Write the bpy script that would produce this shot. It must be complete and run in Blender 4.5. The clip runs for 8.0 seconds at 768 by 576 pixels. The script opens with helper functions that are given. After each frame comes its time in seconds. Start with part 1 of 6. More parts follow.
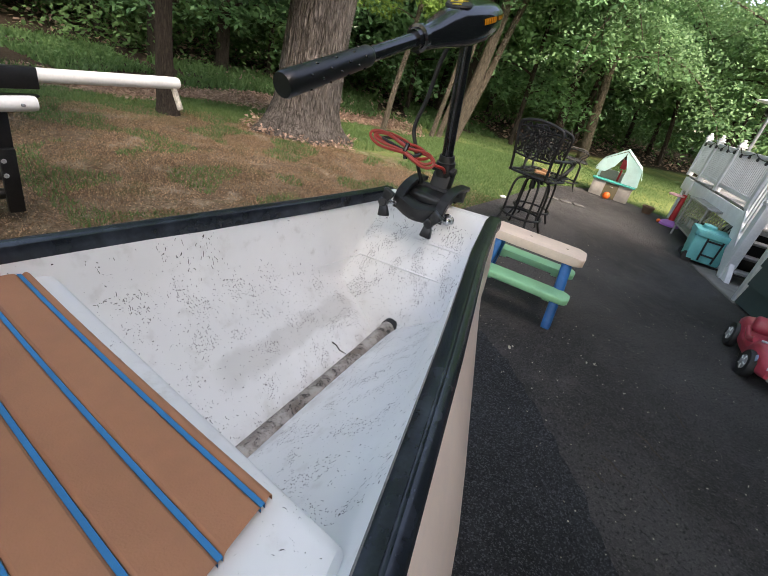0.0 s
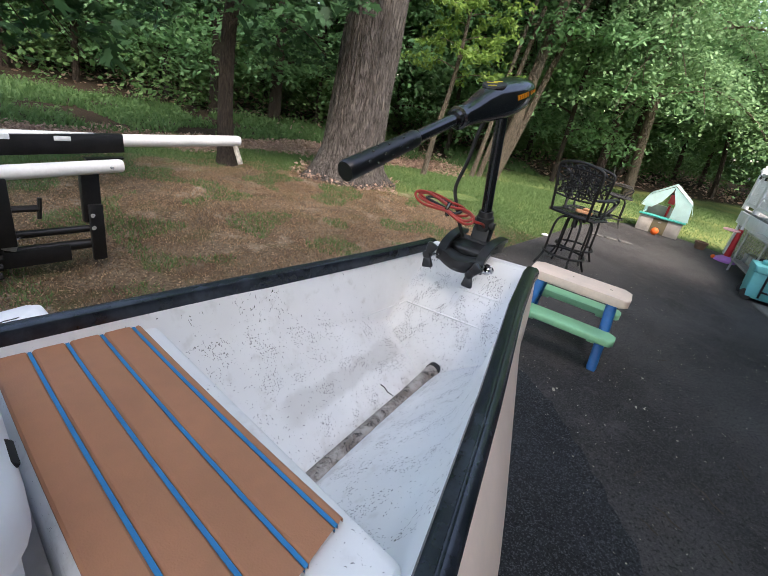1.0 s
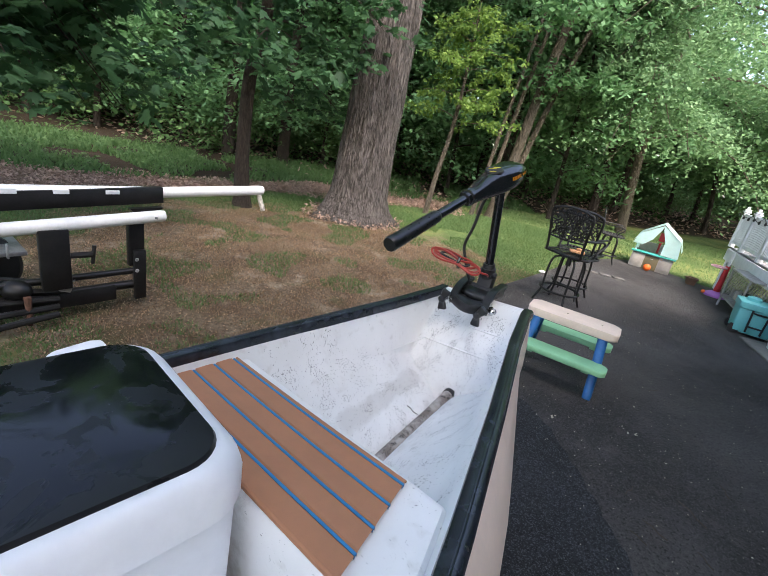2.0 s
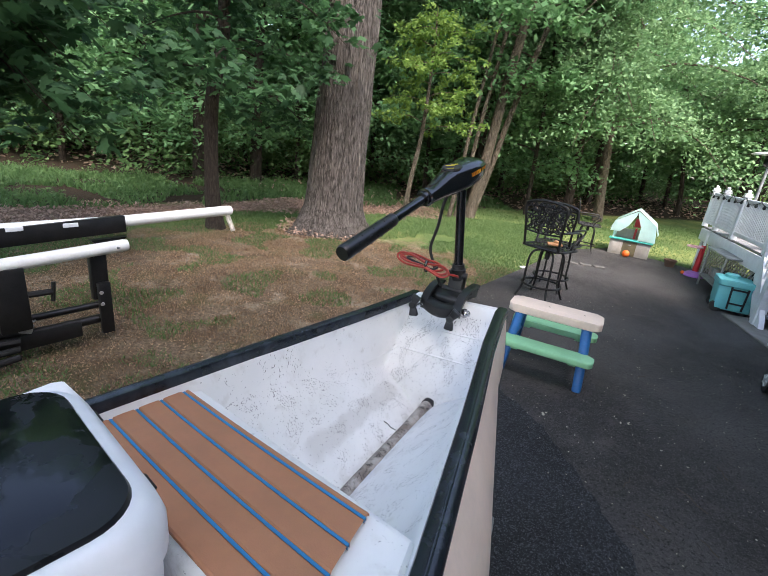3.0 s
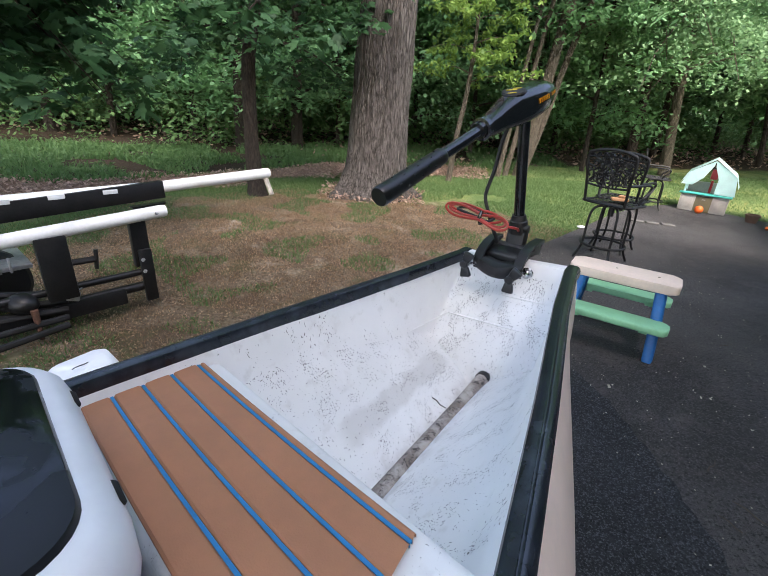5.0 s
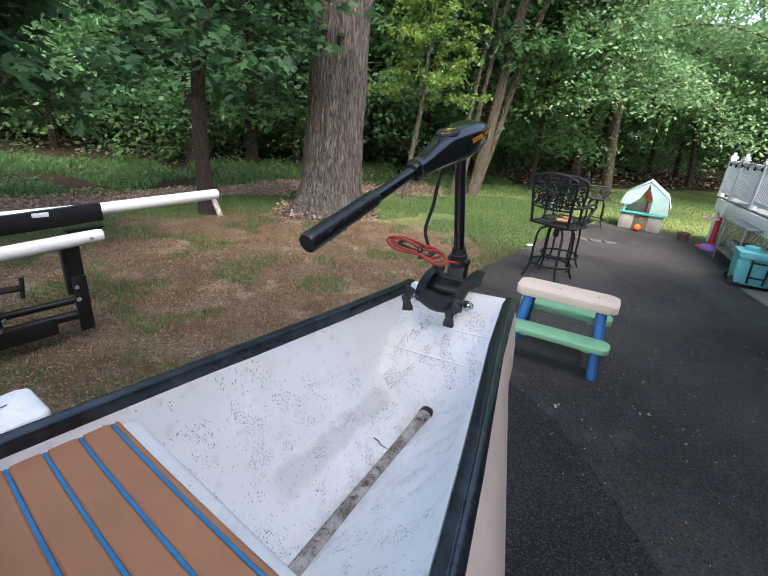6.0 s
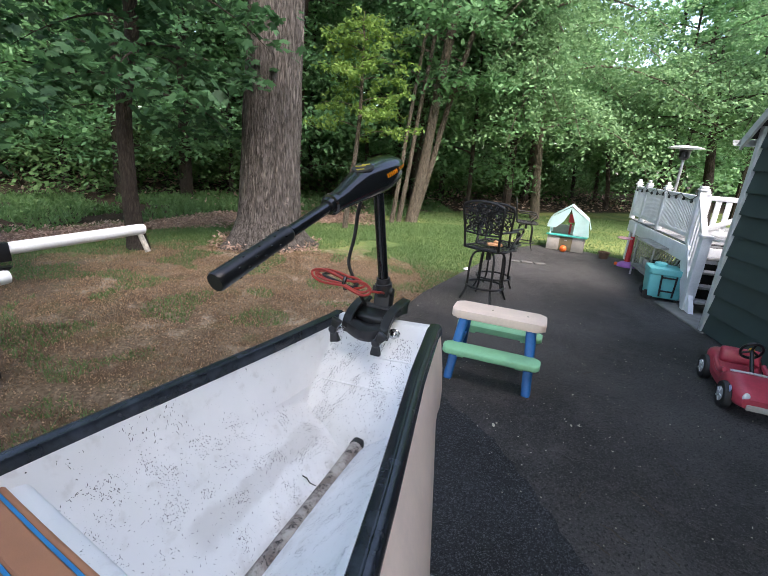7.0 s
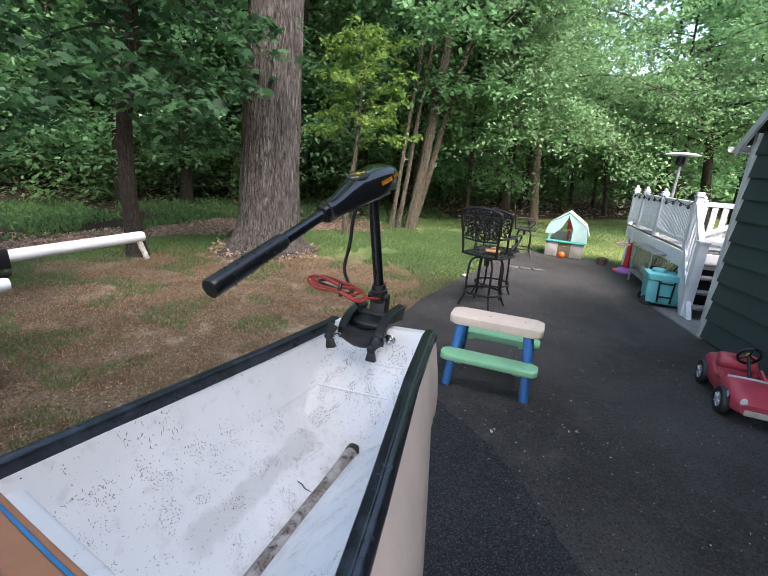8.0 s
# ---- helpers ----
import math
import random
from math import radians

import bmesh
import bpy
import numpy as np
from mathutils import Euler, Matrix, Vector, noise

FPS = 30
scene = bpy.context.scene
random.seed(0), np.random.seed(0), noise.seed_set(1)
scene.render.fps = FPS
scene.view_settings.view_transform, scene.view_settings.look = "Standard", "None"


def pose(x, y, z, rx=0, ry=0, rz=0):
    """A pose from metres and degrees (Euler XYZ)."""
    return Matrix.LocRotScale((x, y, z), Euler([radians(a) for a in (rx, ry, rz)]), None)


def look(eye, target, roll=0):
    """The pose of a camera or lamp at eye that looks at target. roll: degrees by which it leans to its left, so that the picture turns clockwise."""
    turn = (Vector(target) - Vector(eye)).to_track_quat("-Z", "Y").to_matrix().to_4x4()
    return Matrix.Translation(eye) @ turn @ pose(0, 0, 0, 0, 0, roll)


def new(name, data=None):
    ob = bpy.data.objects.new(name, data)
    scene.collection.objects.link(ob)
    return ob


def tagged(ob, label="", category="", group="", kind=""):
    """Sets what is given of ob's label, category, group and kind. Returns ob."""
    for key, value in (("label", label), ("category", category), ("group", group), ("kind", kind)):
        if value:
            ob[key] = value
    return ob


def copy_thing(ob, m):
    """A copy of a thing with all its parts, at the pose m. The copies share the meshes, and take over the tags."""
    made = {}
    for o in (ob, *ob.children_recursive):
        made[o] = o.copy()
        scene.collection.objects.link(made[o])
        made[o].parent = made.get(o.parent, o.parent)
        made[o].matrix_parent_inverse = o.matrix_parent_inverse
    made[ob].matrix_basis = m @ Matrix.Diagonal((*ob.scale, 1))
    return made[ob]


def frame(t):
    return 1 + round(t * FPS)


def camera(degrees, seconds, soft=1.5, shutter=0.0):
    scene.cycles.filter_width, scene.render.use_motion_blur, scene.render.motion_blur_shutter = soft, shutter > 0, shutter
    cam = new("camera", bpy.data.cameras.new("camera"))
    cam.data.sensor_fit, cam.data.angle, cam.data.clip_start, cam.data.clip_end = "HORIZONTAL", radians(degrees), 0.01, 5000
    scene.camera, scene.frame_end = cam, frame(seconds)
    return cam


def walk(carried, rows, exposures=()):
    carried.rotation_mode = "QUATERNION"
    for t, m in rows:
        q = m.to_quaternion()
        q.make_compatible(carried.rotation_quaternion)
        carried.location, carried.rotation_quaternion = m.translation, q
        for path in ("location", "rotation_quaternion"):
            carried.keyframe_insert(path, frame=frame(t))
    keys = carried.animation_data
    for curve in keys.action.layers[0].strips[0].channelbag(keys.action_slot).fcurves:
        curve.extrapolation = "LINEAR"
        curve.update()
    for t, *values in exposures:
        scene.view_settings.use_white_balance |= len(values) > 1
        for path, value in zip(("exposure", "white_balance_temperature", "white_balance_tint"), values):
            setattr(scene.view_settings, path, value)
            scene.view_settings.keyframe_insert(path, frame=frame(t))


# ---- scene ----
cam = camera(84.05, 8.0, soft=0.75)
ROWS = [
    (0.0, 0.014, -0.024, 1.306, 61.29, -13.02, -0.05),
    (0.5, 0.043, -0.015, 1.322, 62.61, -10.20, -0.88),
    (1.0, -0.013, -0.102, 1.380, 64.99, -10.63, 4.98),
    (1.2, -0.036, -0.172, 1.424, 66.54, -10.82, 5.66),
    (2.3, -0.109, -0.388, 1.515, 70.48, -9.97, 4.06),
    (2.5, -0.070, -0.376, 1.520, 71.31, -8.65, 2.47),
    (3.0, -0.028, -0.298, 1.495, 71.12, -6.17, 1.59),
    (3.5, -0.012, -0.208, 1.431, 68.60, -3.39, 4.82),
    (4.0, -0.007, -0.168, 1.426, 67.34, -3.06, 6.05),
    (4.5, -0.013, -0.108, 1.396, 66.51, -2.98, 6.57),
    (5.8, -0.047, -0.146, 1.446, 66.11, -4.15, 6.91),
    (6.0, 0.023, -0.076, 1.459, 68.50, -4.47, 1.71),
    (6.5, 0.073, -0.081, 1.463, 70.93, -4.58, -4.34),
    (7.0, 0.090, -0.088, 1.480, 72.71, -4.23, -5.84),
    (7.5, 0.096, -0.073, 1.476, 73.18, -4.11, -5.99),
    (8.0, 0.103, -0.101, 1.484, 73.59, -4.09, -5.90),
]
walk(cam, [(t, pose(x, y, z, rx, ry, rz)) for t, x, y, z, rx, ry, rz in ROWS], [(0.0, 2.15, 7900, 18), (0.5, 2.17, 7500, 18), (1.1, 2.23, 7300, 18), (2.3, 2.3, 7050, 18), (4.6, 2.31, 7000, 18), (6.5, 2.29, 6950, 18), (8.0, 2.29, 6950, 18)])

# ---- light: a bright overcast sky, the sun a wide soft patch high behind the camera ----
world = bpy.data.worlds.new("sky")
scene.world = world
world.use_nodes = True
wn = world.node_tree.nodes
sky = wn.new("ShaderNodeTexSky")
sky.sky_type, sky.sun_disc = "NISHITA", False
sky.sun_elevation, sky.sun_rotation, sky.air_density, sky.dust_density = radians(50), radians(162), 1.0, 2.0
wn["Background"].inputs["Strength"].default_value = 0.15
world.node_tree.links.new(sky.outputs["Color"], wn["Background"].inputs["Color"])
sun = new("sun", bpy.data.lights.new("sun", "SUN"))
sun.data.energy, sun.data.angle, sun.data.color = 2.1, radians(34), (1.0, 0.985, 0.95)
sun.matrix_world = look((2.6, -8.0, 10.0), (0, 0, 0))

# ---- tools ----
def thing(name, m, label, category, group="", kind=""):
    ob = new(name)
    ob.empty_display_size = 0.1
    ob.matrix_world = m
    return tagged(ob, label, category, group, kind)


def mesh_of(bm, name, smooth=True):
    me = bpy.data.meshes.new(name)
    bmesh.ops.recalc_face_normals(bm, faces=bm.faces)
    bm.to_mesh(me)
    bm.free()
    if smooth:
        for p in me.polygons:
            p.use_smooth = True
        me.set_sharp_from_angle(angle=radians(38))
    return me


def part(name, bm, material, parent=None, label="", smooth=True):
    me = mesh_of(bm, name, smooth)
    me.materials.append(material)
    ob = new(name, me)
    if parent:
        ob.parent = parent
    if label:
        ob["label"] = label
    return ob


def solid(name, bm, material, label, category, kind="", m=None, smooth=True):
    ob = part(name, bm, material, None, "", smooth)
    if m:
        ob.matrix_world = m
    return tagged(ob, label, category, "", kind)


def stuff(name, verts, faces, material, label, category, kind="stuff", parent=None):
    me = bpy.data.meshes.new(name)
    me.from_pydata(verts, [], faces)
    me.materials.append(material)
    ob = new(name, me)
    if parent:
        ob.parent = parent
        if label:
            ob["label"] = label
        if kind:
            ob["kind"] = kind
        return ob
    return tagged(ob, label, category, "", kind)


def box(bm, sx, sy, sz, m=None, bevel=0.0, seg=2, taper=1.0):
    """A box of that size with its middle at m, its edges rounded; taper: the top's size by the bottom's."""
    r = bmesh.ops.create_cube(bm, size=1.0)
    vs = r["verts"]
    for v in vs:
        k = taper if v.co.z > 0 else 1.0
        v.co = Vector((v.co.x * sx * k, v.co.y * sy * k, v.co.z * sz))
    if bevel:
        es = list({e for v in vs for e in v.link_edges})
        got = bmesh.ops.bevel(bm, geom=es, offset=bevel, segments=seg, profile=0.5, affect="EDGES")
        vs = list({v for f in got["faces"] for v in f.verts} | {v for v in vs if v.is_valid})
    if m:
        bmesh.ops.transform(bm, matrix=m, verts=vs)
    return vs


def tube(bm, pts, radii, sides=10, caps=True, flat=1.0, closed=False):
    """A round bar along pts; radii: one, or one a point."""
    pts = [Vector(p) for p in pts]
    if not hasattr(radii, "__len__"):
        radii = [radii] * len(pts)
    rings, up = [], None
    n = len(pts)
    for i, p in enumerate(pts):
        if closed:
            d = pts[(i + 1) % n] - pts[i - 1]
        else:
            d = pts[min(i + 1, n - 1)] - pts[max(i - 1, 0)]
        d.normalize()
        if up is None:
            up = Vector((0, 0, 1)) if abs(d.z) < 0.9 else Vector((1, 0, 0))
        a = d.cross(up).normalized()
        b = a.cross(d).normalized()
        up = b
        rings.append([bm.verts.new(p + (a * math.cos(q) + b * math.sin(q) * flat) * radii[i])
                      for q in (2 * math.pi * k / sides for k in range(sides))])
    span = n if closed else n - 1
    for i in range(span):
        r0, r1 = rings[i], rings[(i + 1) % n]
        for k in range(sides):
            bm.faces.new((r0[k], r0[(k + 1) % sides], r1[(k + 1) % sides], r1[k]))
    if caps and not closed:
        bm.faces.new(rings[0][::-1])
        bm.faces.new(rings[-1])
    return [v for r in rings for v in r]


def lathe(bm, prof, sides=20, m=None):
    """A turned shape from (radius, height) pairs, bottom to top."""
    rings = []
    for r, z in prof:
        rings.append([bm.verts.new((r * math.cos(2 * math.pi * k / sides), r * math.sin(2 * math.pi * k / sides), z)) for k in range(sides)])
    for a, b in zip(rings, rings[1:]):
        for k in range(sides):
            bm.faces.new((a[k], a[(k + 1) % sides], b[(k + 1) % sides], b[k]))
    bm.faces.new(rings[0][::-1])
    bm.faces.new(rings[-1])
    vs = [v for r in rings for v in r]
    if m:
        bmesh.ops.transform(bm, matrix=m, verts=vs)
    return vs


def loft(bm, rows, close_ends=False, ring=False):
    """Faces between rows of points of equal number; ring: each row closes on itself."""
    vr = [[bm.verts.new(p) for p in row] for row in rows]
    for a, b in zip(vr, vr[1:]):
        n = len(a)
        for k in range(n if ring else n - 1):
            bm.faces.new((a[k], a[(k + 1) % n], b[(k + 1) % n], b[k]))
    if close_ends:
        bm.faces.new(vr[0][::-1])
        bm.faces.new(vr[-1])
    return vr


def smooth_line(pts, per=6, closed=False):
    """Catmull-Rom points through pts."""
    pts = [Vector(p) for p in pts]
    n, out = len(pts), []
    for i in range(n if closed else n - 1):
        g = (lambda j: pts[j % n]) if closed else (lambda j: pts[max(0, min(n - 1, j))])
        p0, p1, p2, p3 = g(i - 1), g(i), g(i + 1), g(i + 2)
        for k in range(per):
            t = k / per
            out.append(0.5 * (2 * p1 + (p2 - p0) * t + (2 * p0 - 5 * p1 + 4 * p2 - p3) * t * t + (3 * p1 - p0 - 3 * p2 + p3) * t ** 3))
    if not closed:
        out.append(pts[-1])
    return out


def interp(x, xs, ys):
    return float(np.interp(x, xs, ys))


def prism(bm, outline, z0, z1, bevel=0.0, seg=2):
    """A slab with that outline (x, y), its edges rounded."""
    lo = [bm.verts.new((x, y, z0)) for x, y in outline]
    hi = [bm.verts.new((x, y, z1)) for x, y in outline]
    n = len(outline)
    bm.faces.new(lo[::-1])
    top = bm.faces.new(hi)
    for k in range(n):
        bm.faces.new((lo[k], lo[(k + 1) % n], hi[(k + 1) % n], hi[k]))
    if bevel:
        es = [e for e in bm.edges if all(v in set(hi) for v in e.verts)] + [e for e in bm.edges if all(v in set(lo) for v in e.verts)]
        bmesh.ops.bevel(bm, geom=es, offset=bevel, segments=seg, profile=0.5, affect="EDGES")


def rounded(w, d, r, seg=5):
    """A rectangle's outline with rounded corners."""
    out = []
    for cx, cy, a0 in ((w / 2 - r, d / 2 - r, 0), (-w / 2 + r, d / 2 - r, 90), (-w / 2 + r, -d / 2 + r, 180), (w / 2 - r, -d / 2 + r, 270)):
        for k in range(seg + 1):
            a = radians(a0 + 90 * k / seg)
            out.append((cx + r * math.cos(a), cy + r * math.sin(a)))
    return out


# ---- materials ----
class Mat:
    """A node material with few words: colours mixed by noise, bump, roughness."""

    def __init__(self, name, rough=0.6, metal=0.0, spec=0.5, coat=0.0):
        self.m = bpy.data.materials.new(name)
        self.m.use_nodes = True
        self.t = self.m.node_tree
        self.b = self.t.nodes["Principled BSDF"]
        self.b.inputs["Roughness"].default_value = rough
        self.b.inputs["Metallic"].default_value = metal
        self.b.inputs["Specular IOR Level"].default_value = spec
        self.b.inputs["Coat Weight"].default_value = coat
        self.co = self.t.nodes.new("ShaderNodeTexCoord").outputs["Object"]

    def node(self, kind, **inputs):
        n = self.t.nodes.new(kind)
        for k, v in inputs.items():
            k = k.replace("_", " ")
            if hasattr(v, "is_linked"):
                self.t.links.new(v, n.inputs[k])
            else:
                n.inputs[k].default_value = v
        return n

    def stretched(self, x, y, z):
        n = self.t.nodes.new("ShaderNodeMapping")
        n.inputs["Scale"].default_value = (x, y, z)
        self.t.links.new(self.co, n.inputs["Vector"])
        return n.outputs["Vector"]

    def noise(self, scale, detail=4.0, rough=0.55, at=None, distort=0.0):
        return self.node("ShaderNodeTexNoise", Vector=at or self.co, Scale=scale, Detail=detail, Roughness=rough, Distortion=distort).outputs["Fac"]

    def ramp(self, fac, lo, hi):
        n = self.t.nodes.new("ShaderNodeMapRange")
        n.interpolation_type = "SMOOTHSTEP"
        self.t.links.new(fac, n.inputs["Value"])
        n.inputs["From Min"].default_value, n.inputs["From Max"].default_value = lo, hi
        return n.outputs["Result"]

    def mix(self, fac, a, b):
        n = self.t.nodes.new("ShaderNodeMix")
        n.data_type = "RGBA"
        for sock, v in ((n.inputs[0], fac), (n.inputs[6], a), (n.inputs[7], b)):
            if hasattr(v, "is_linked"):
                self.t.links.new(v, sock)
            elif isinstance(v, tuple):
                sock.default_value = (*v, 1.0)
            else:
                sock.default_value = v
        return n.outputs[2]

    def math(self, op, a, b):
        n = self.t.nodes.new("ShaderNodeMath")
        n.operation = op
        for sock, v in ((n.inputs[0], a), (n.inputs[1], b)):
            if hasattr(v, "is_linked"):
                self.t.links.new(v, sock)
            else:
                sock.default_value = v
        return n.outputs[0]

    def colour(self, c):
        if isinstance(c, tuple):
            self.b.inputs["Base Color"].default_value = (*c, 1.0)
        else:
            self.t.links.new(c, self.b.inputs["Base Color"])
        return self

    def rough(self, fac, lo, hi):
        n = self.t.nodes.new("ShaderNodeMapRange")
        self.t.links.new(fac, n.inputs["Value"])
        n.inputs["To Min"].default_value, n.inputs["To Max"].default_value = lo, hi
        self.t.links.new(n.outputs["Result"], self.b.inputs["Roughness"])
        return self

    def bump(self, fac, strength=0.3, distance=0.01):
        n = self.node("ShaderNodeBump", Height=fac, Strength=strength, Distance=distance)
        self.t.links.new(n.outputs["Normal"], self.b.inputs["Normal"])
        return self


def plain(name, c, rough=0.5, metal=0.0, var=0.18, scale=9.0, bump=0.08, bscale=120.0, dist=0.002, coat=0.0):
    """Paint, plastic or metal: a colour that varies a little at two scales, with fine relief."""
    q = Mat(name, rough, metal, coat=coat)
    n1, n2 = q.noise(scale), q.noise(scale * 9, 3)
    f = q.math("ADD", q.math("MULTIPLY", n1, 0.65), q.math("MULTIPLY", n2, 0.35))
    dark = tuple(x * (1 - var * 1.6) for x in c)
    light = tuple(min(1.0, x * (1 + var)) for x in c)
    q.colour(q.mix(q.ramp(f, 0.3, 0.7), dark, light))
    q.rough(n2, max(0.05, rough - 0.1), min(1.0, rough + 0.12))
    q.bump(q.noise(bscale, 3), bump, dist)
    return q.m


def asphalt(name, c, patch, rim, grain):
    """Tar and small stones: each stone has its own shade, the larger blotches are dust and old stains."""
    q = Mat(name, 0.8, spec=0.3)
    big, mid, fine = q.noise(0.8, 6, 0.6), q.noise(5.5, 6, 0.65), q.noise(70, 5, 0.75)
    base = q.mix(q.ramp(big, 0.34, 0.66), tuple(x * 0.5 for x in c), tuple(x * 1.35 for x in c))
    base = q.mix(q.math("MULTIPLY", q.ramp(mid, 0.48, 0.72), 0.75), base, patch)
    vor = q.node("ShaderNodeTexVoronoi", Vector=q.co, Scale=grain)
    shade = q.node("ShaderNodeSeparateColor", Color=vor.outputs["Color"])
    base = q.mix(q.math("MULTIPLY", q.ramp(shade.outputs[0], 0.6, 1.0), 0.6), base, rim)
    base = q.mix(q.math("MULTIPLY", q.ramp(fine, 0.5, 0.36), 0.85), base, tuple(x * 0.2 for x in c))
    q.colour(base).rough(mid, 0.55, 0.95)
    h = q.math("ADD", q.math("MULTIPLY", vor.outputs["Distance"], -0.9), q.math("ADD", fine, q.math("MULTIPLY", shade.outputs[1], 0.6)))
    q.bump(h, 1.0, 0.010)
    return q.m


ASPHALT = asphalt("old_asphalt", (0.076, 0.072, 0.072), (0.112, 0.100, 0.095), (0.17, 0.16, 0.157), 190.0)
ASPHALT_NEW = asphalt("new_asphalt", (0.030, 0.032, 0.037), (0.052, 0.055, 0.063), (0.17, 0.18, 0.2), 220.0)


def lawn_material():
    q = Mat("lawn_soil", 0.95, spec=0.15)
    n1, n2, n3 = q.noise(0.55, 5, 0.6), q.noise(3.2, 6, 0.65), q.noise(45, 5, 0.7)
    sep = q.node("ShaderNodeSeparateXYZ", Vector=q.co)
    x, y = sep.outputs["X"], sep.outputs["Y"]
    dx = q.math("MULTIPLY", q.math("ADD", x, 0.9), 0.42)
    dy = q.math("MULTIPLY", q.math("ADD", y, -3.9), 0.42)
    r = q.math("SQRT", q.math("ADD", q.math("MULTIPLY", dx, dx), q.math("MULTIPLY", dy, dy)), 0.0)
    wob = q.math("ADD", r, q.math("MULTIPLY", q.math("ADD", n2, -0.5), 1.5))
    bare = q.ramp(wob, 1.5, 0.9)
    straw = q.mix(q.ramp(n3, 0.35, 0.68), (0.082, 0.058, 0.038), (0.25, 0.192, 0.135))
    straw = q.mix(q.ramp(n2, 0.42, 0.62), straw, (0.11, 0.074, 0.048))
    tuft = q.math("MULTIPLY", q.ramp(q.noise(2.6, 5, 0.65), 0.52, 0.66), 0.8)
    straw = q.mix(tuft, straw, (0.10, 0.092, 0.045))
    pale = q.ramp(q.noise(1.9, 6, 0.75), 0.53, 0.64)
    straw = q.mix(q.math("MULTIPLY", pale, 0.75), straw, (0.33, 0.28, 0.22))
    green = q.mix(q.ramp(n3, 0.3, 0.7), (0.030, 0.055, 0.018), (0.13, 0.20, 0.07))
    green = q.mix(q.ramp(n1, 0.4, 0.7), green, (0.20, 0.22, 0.075))
    base = q.mix(bare, green, straw)
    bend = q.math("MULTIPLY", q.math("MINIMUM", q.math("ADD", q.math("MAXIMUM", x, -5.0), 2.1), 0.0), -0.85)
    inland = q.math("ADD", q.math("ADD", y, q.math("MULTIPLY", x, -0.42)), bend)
    # the floor inside the wood is coloured darker, in place of the trees' shade
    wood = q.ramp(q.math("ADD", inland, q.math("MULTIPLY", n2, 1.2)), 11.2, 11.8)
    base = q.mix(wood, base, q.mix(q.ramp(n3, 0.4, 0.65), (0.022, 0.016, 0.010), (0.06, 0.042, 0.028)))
    e = q.math("ADD", inland, q.math("MULTIPLY", q.math("ADD", n2, -0.5), 1.4))
    band = q.math("MULTIPLY", q.ramp(e, 8.9, 9.3), q.math("MULTIPLY", q.ramp(e, 10.9, 10.5), q.ramp(x, 1.0, 0.2)))
    base = q.mix(band, base, q.mix(q.ramp(n3, 0.35, 0.65), (0.12, 0.075, 0.055), (0.36, 0.26, 0.205)))
    q.colour(base).bump(q.math("ADD", n3, n2), 0.8, 0.03)
    return q.m


LAWN = lawn_material()


def gelcoat():
    """White fibreglass, dulled and dirty: fine black specks and brown stains."""
    q = Mat("white_gelcoat", 0.55, spec=0.35)
    n1, n2 = q.noise(2.6, 5), q.noise(26, 4)
    base = q.mix(q.ramp(n1, 0.35, 0.7), (0.73, 0.735, 0.725), (0.83, 0.835, 0.825))
    speck = q.math("MULTIPLY", q.ramp(q.noise(95, 3, 0.75, distort=1.8), 0.665, 0.70), q.ramp(q.noise(7, 4), 0.44, 0.6))
    base = q.mix(speck, base, (0.035, 0.035, 0.04))
    base = q.mix(q.math("MULTIPLY", q.ramp(n2, 0.56, 0.78), 0.35), base, (0.46, 0.44, 0.4))
    sep = q.node("ShaderNodeSeparateXYZ", Vector=q.co)
    x, y = sep.outputs["X"], sep.outputs["Y"]
    wob = q.math("MULTIPLY", q.math("ADD", q.noise(13, 5), -0.5), 0.05)
    off = q.math("ABSOLUTE", q.math("ADD", q.math("ADD", x, 0.098), wob), 0.0)
    stain = q.math("MULTIPLY", q.ramp(off, 0.030, 0.014), q.math("MULTIPLY", q.ramp(y, -0.24, -0.27), q.ramp(y, -0.75, -0.70)))
    stain = q.math("MULTIPLY", stain, q.ramp(q.noise(9, 4, 0.5), 0.1, 0.5))
    base = q.mix(q.math("MULTIPLY", stain, 0.42), base, (0.46, 0.445, 0.42))
    tube_off = q.math("ABSOLUTE", q.math("ADD", q.math("ADD", x, -0.021), q.math("MULTIPLY", wob, 0.5)), 0.0)
    film = q.math("MULTIPLY", q.ramp(tube_off, 0.062, 0.02), q.math("MULTIPLY", q.ramp(y, -0.20, -0.27), q.ramp(q.noise(17, 5, 0.7), 0.38, 0.66)))
    base = q.mix(q.math("MULTIPLY", film, 0.5), base, (0.36, 0.33, 0.29))
    q.colour(base).rough(n2, 0.5, 0.75)
    q.bump(q.noise(14, 3), 0.08, 0.01)
    return q.m


GEL = gelcoat()
TAN = plain("tan_hull_paint", (0.82, 0.68, 0.59), 0.35, var=0.05, bump=0.03)


def mouldy():
    """Off-white tube with brown film and clotted black mould."""
    q = Mat("mouldy_fibreglass", 0.6, spec=0.4)
    n1, n2 = q.noise(20, 6, 0.7), q.noise(75, 5, 0.7, distort=1.2)
    base = q.mix(q.ramp(n1, 0.35, 0.65), (0.40, 0.37, 0.34), (0.17, 0.135, 0.115))
    base = q.mix(q.math("MULTIPLY", q.ramp(n2, 0.52, 0.58), q.ramp(n1, 0.40, 0.56)), base, (0.03, 0.026, 0.024))
    q.colour(base).bump(n2, 0.4, 0.004)
    return q.m


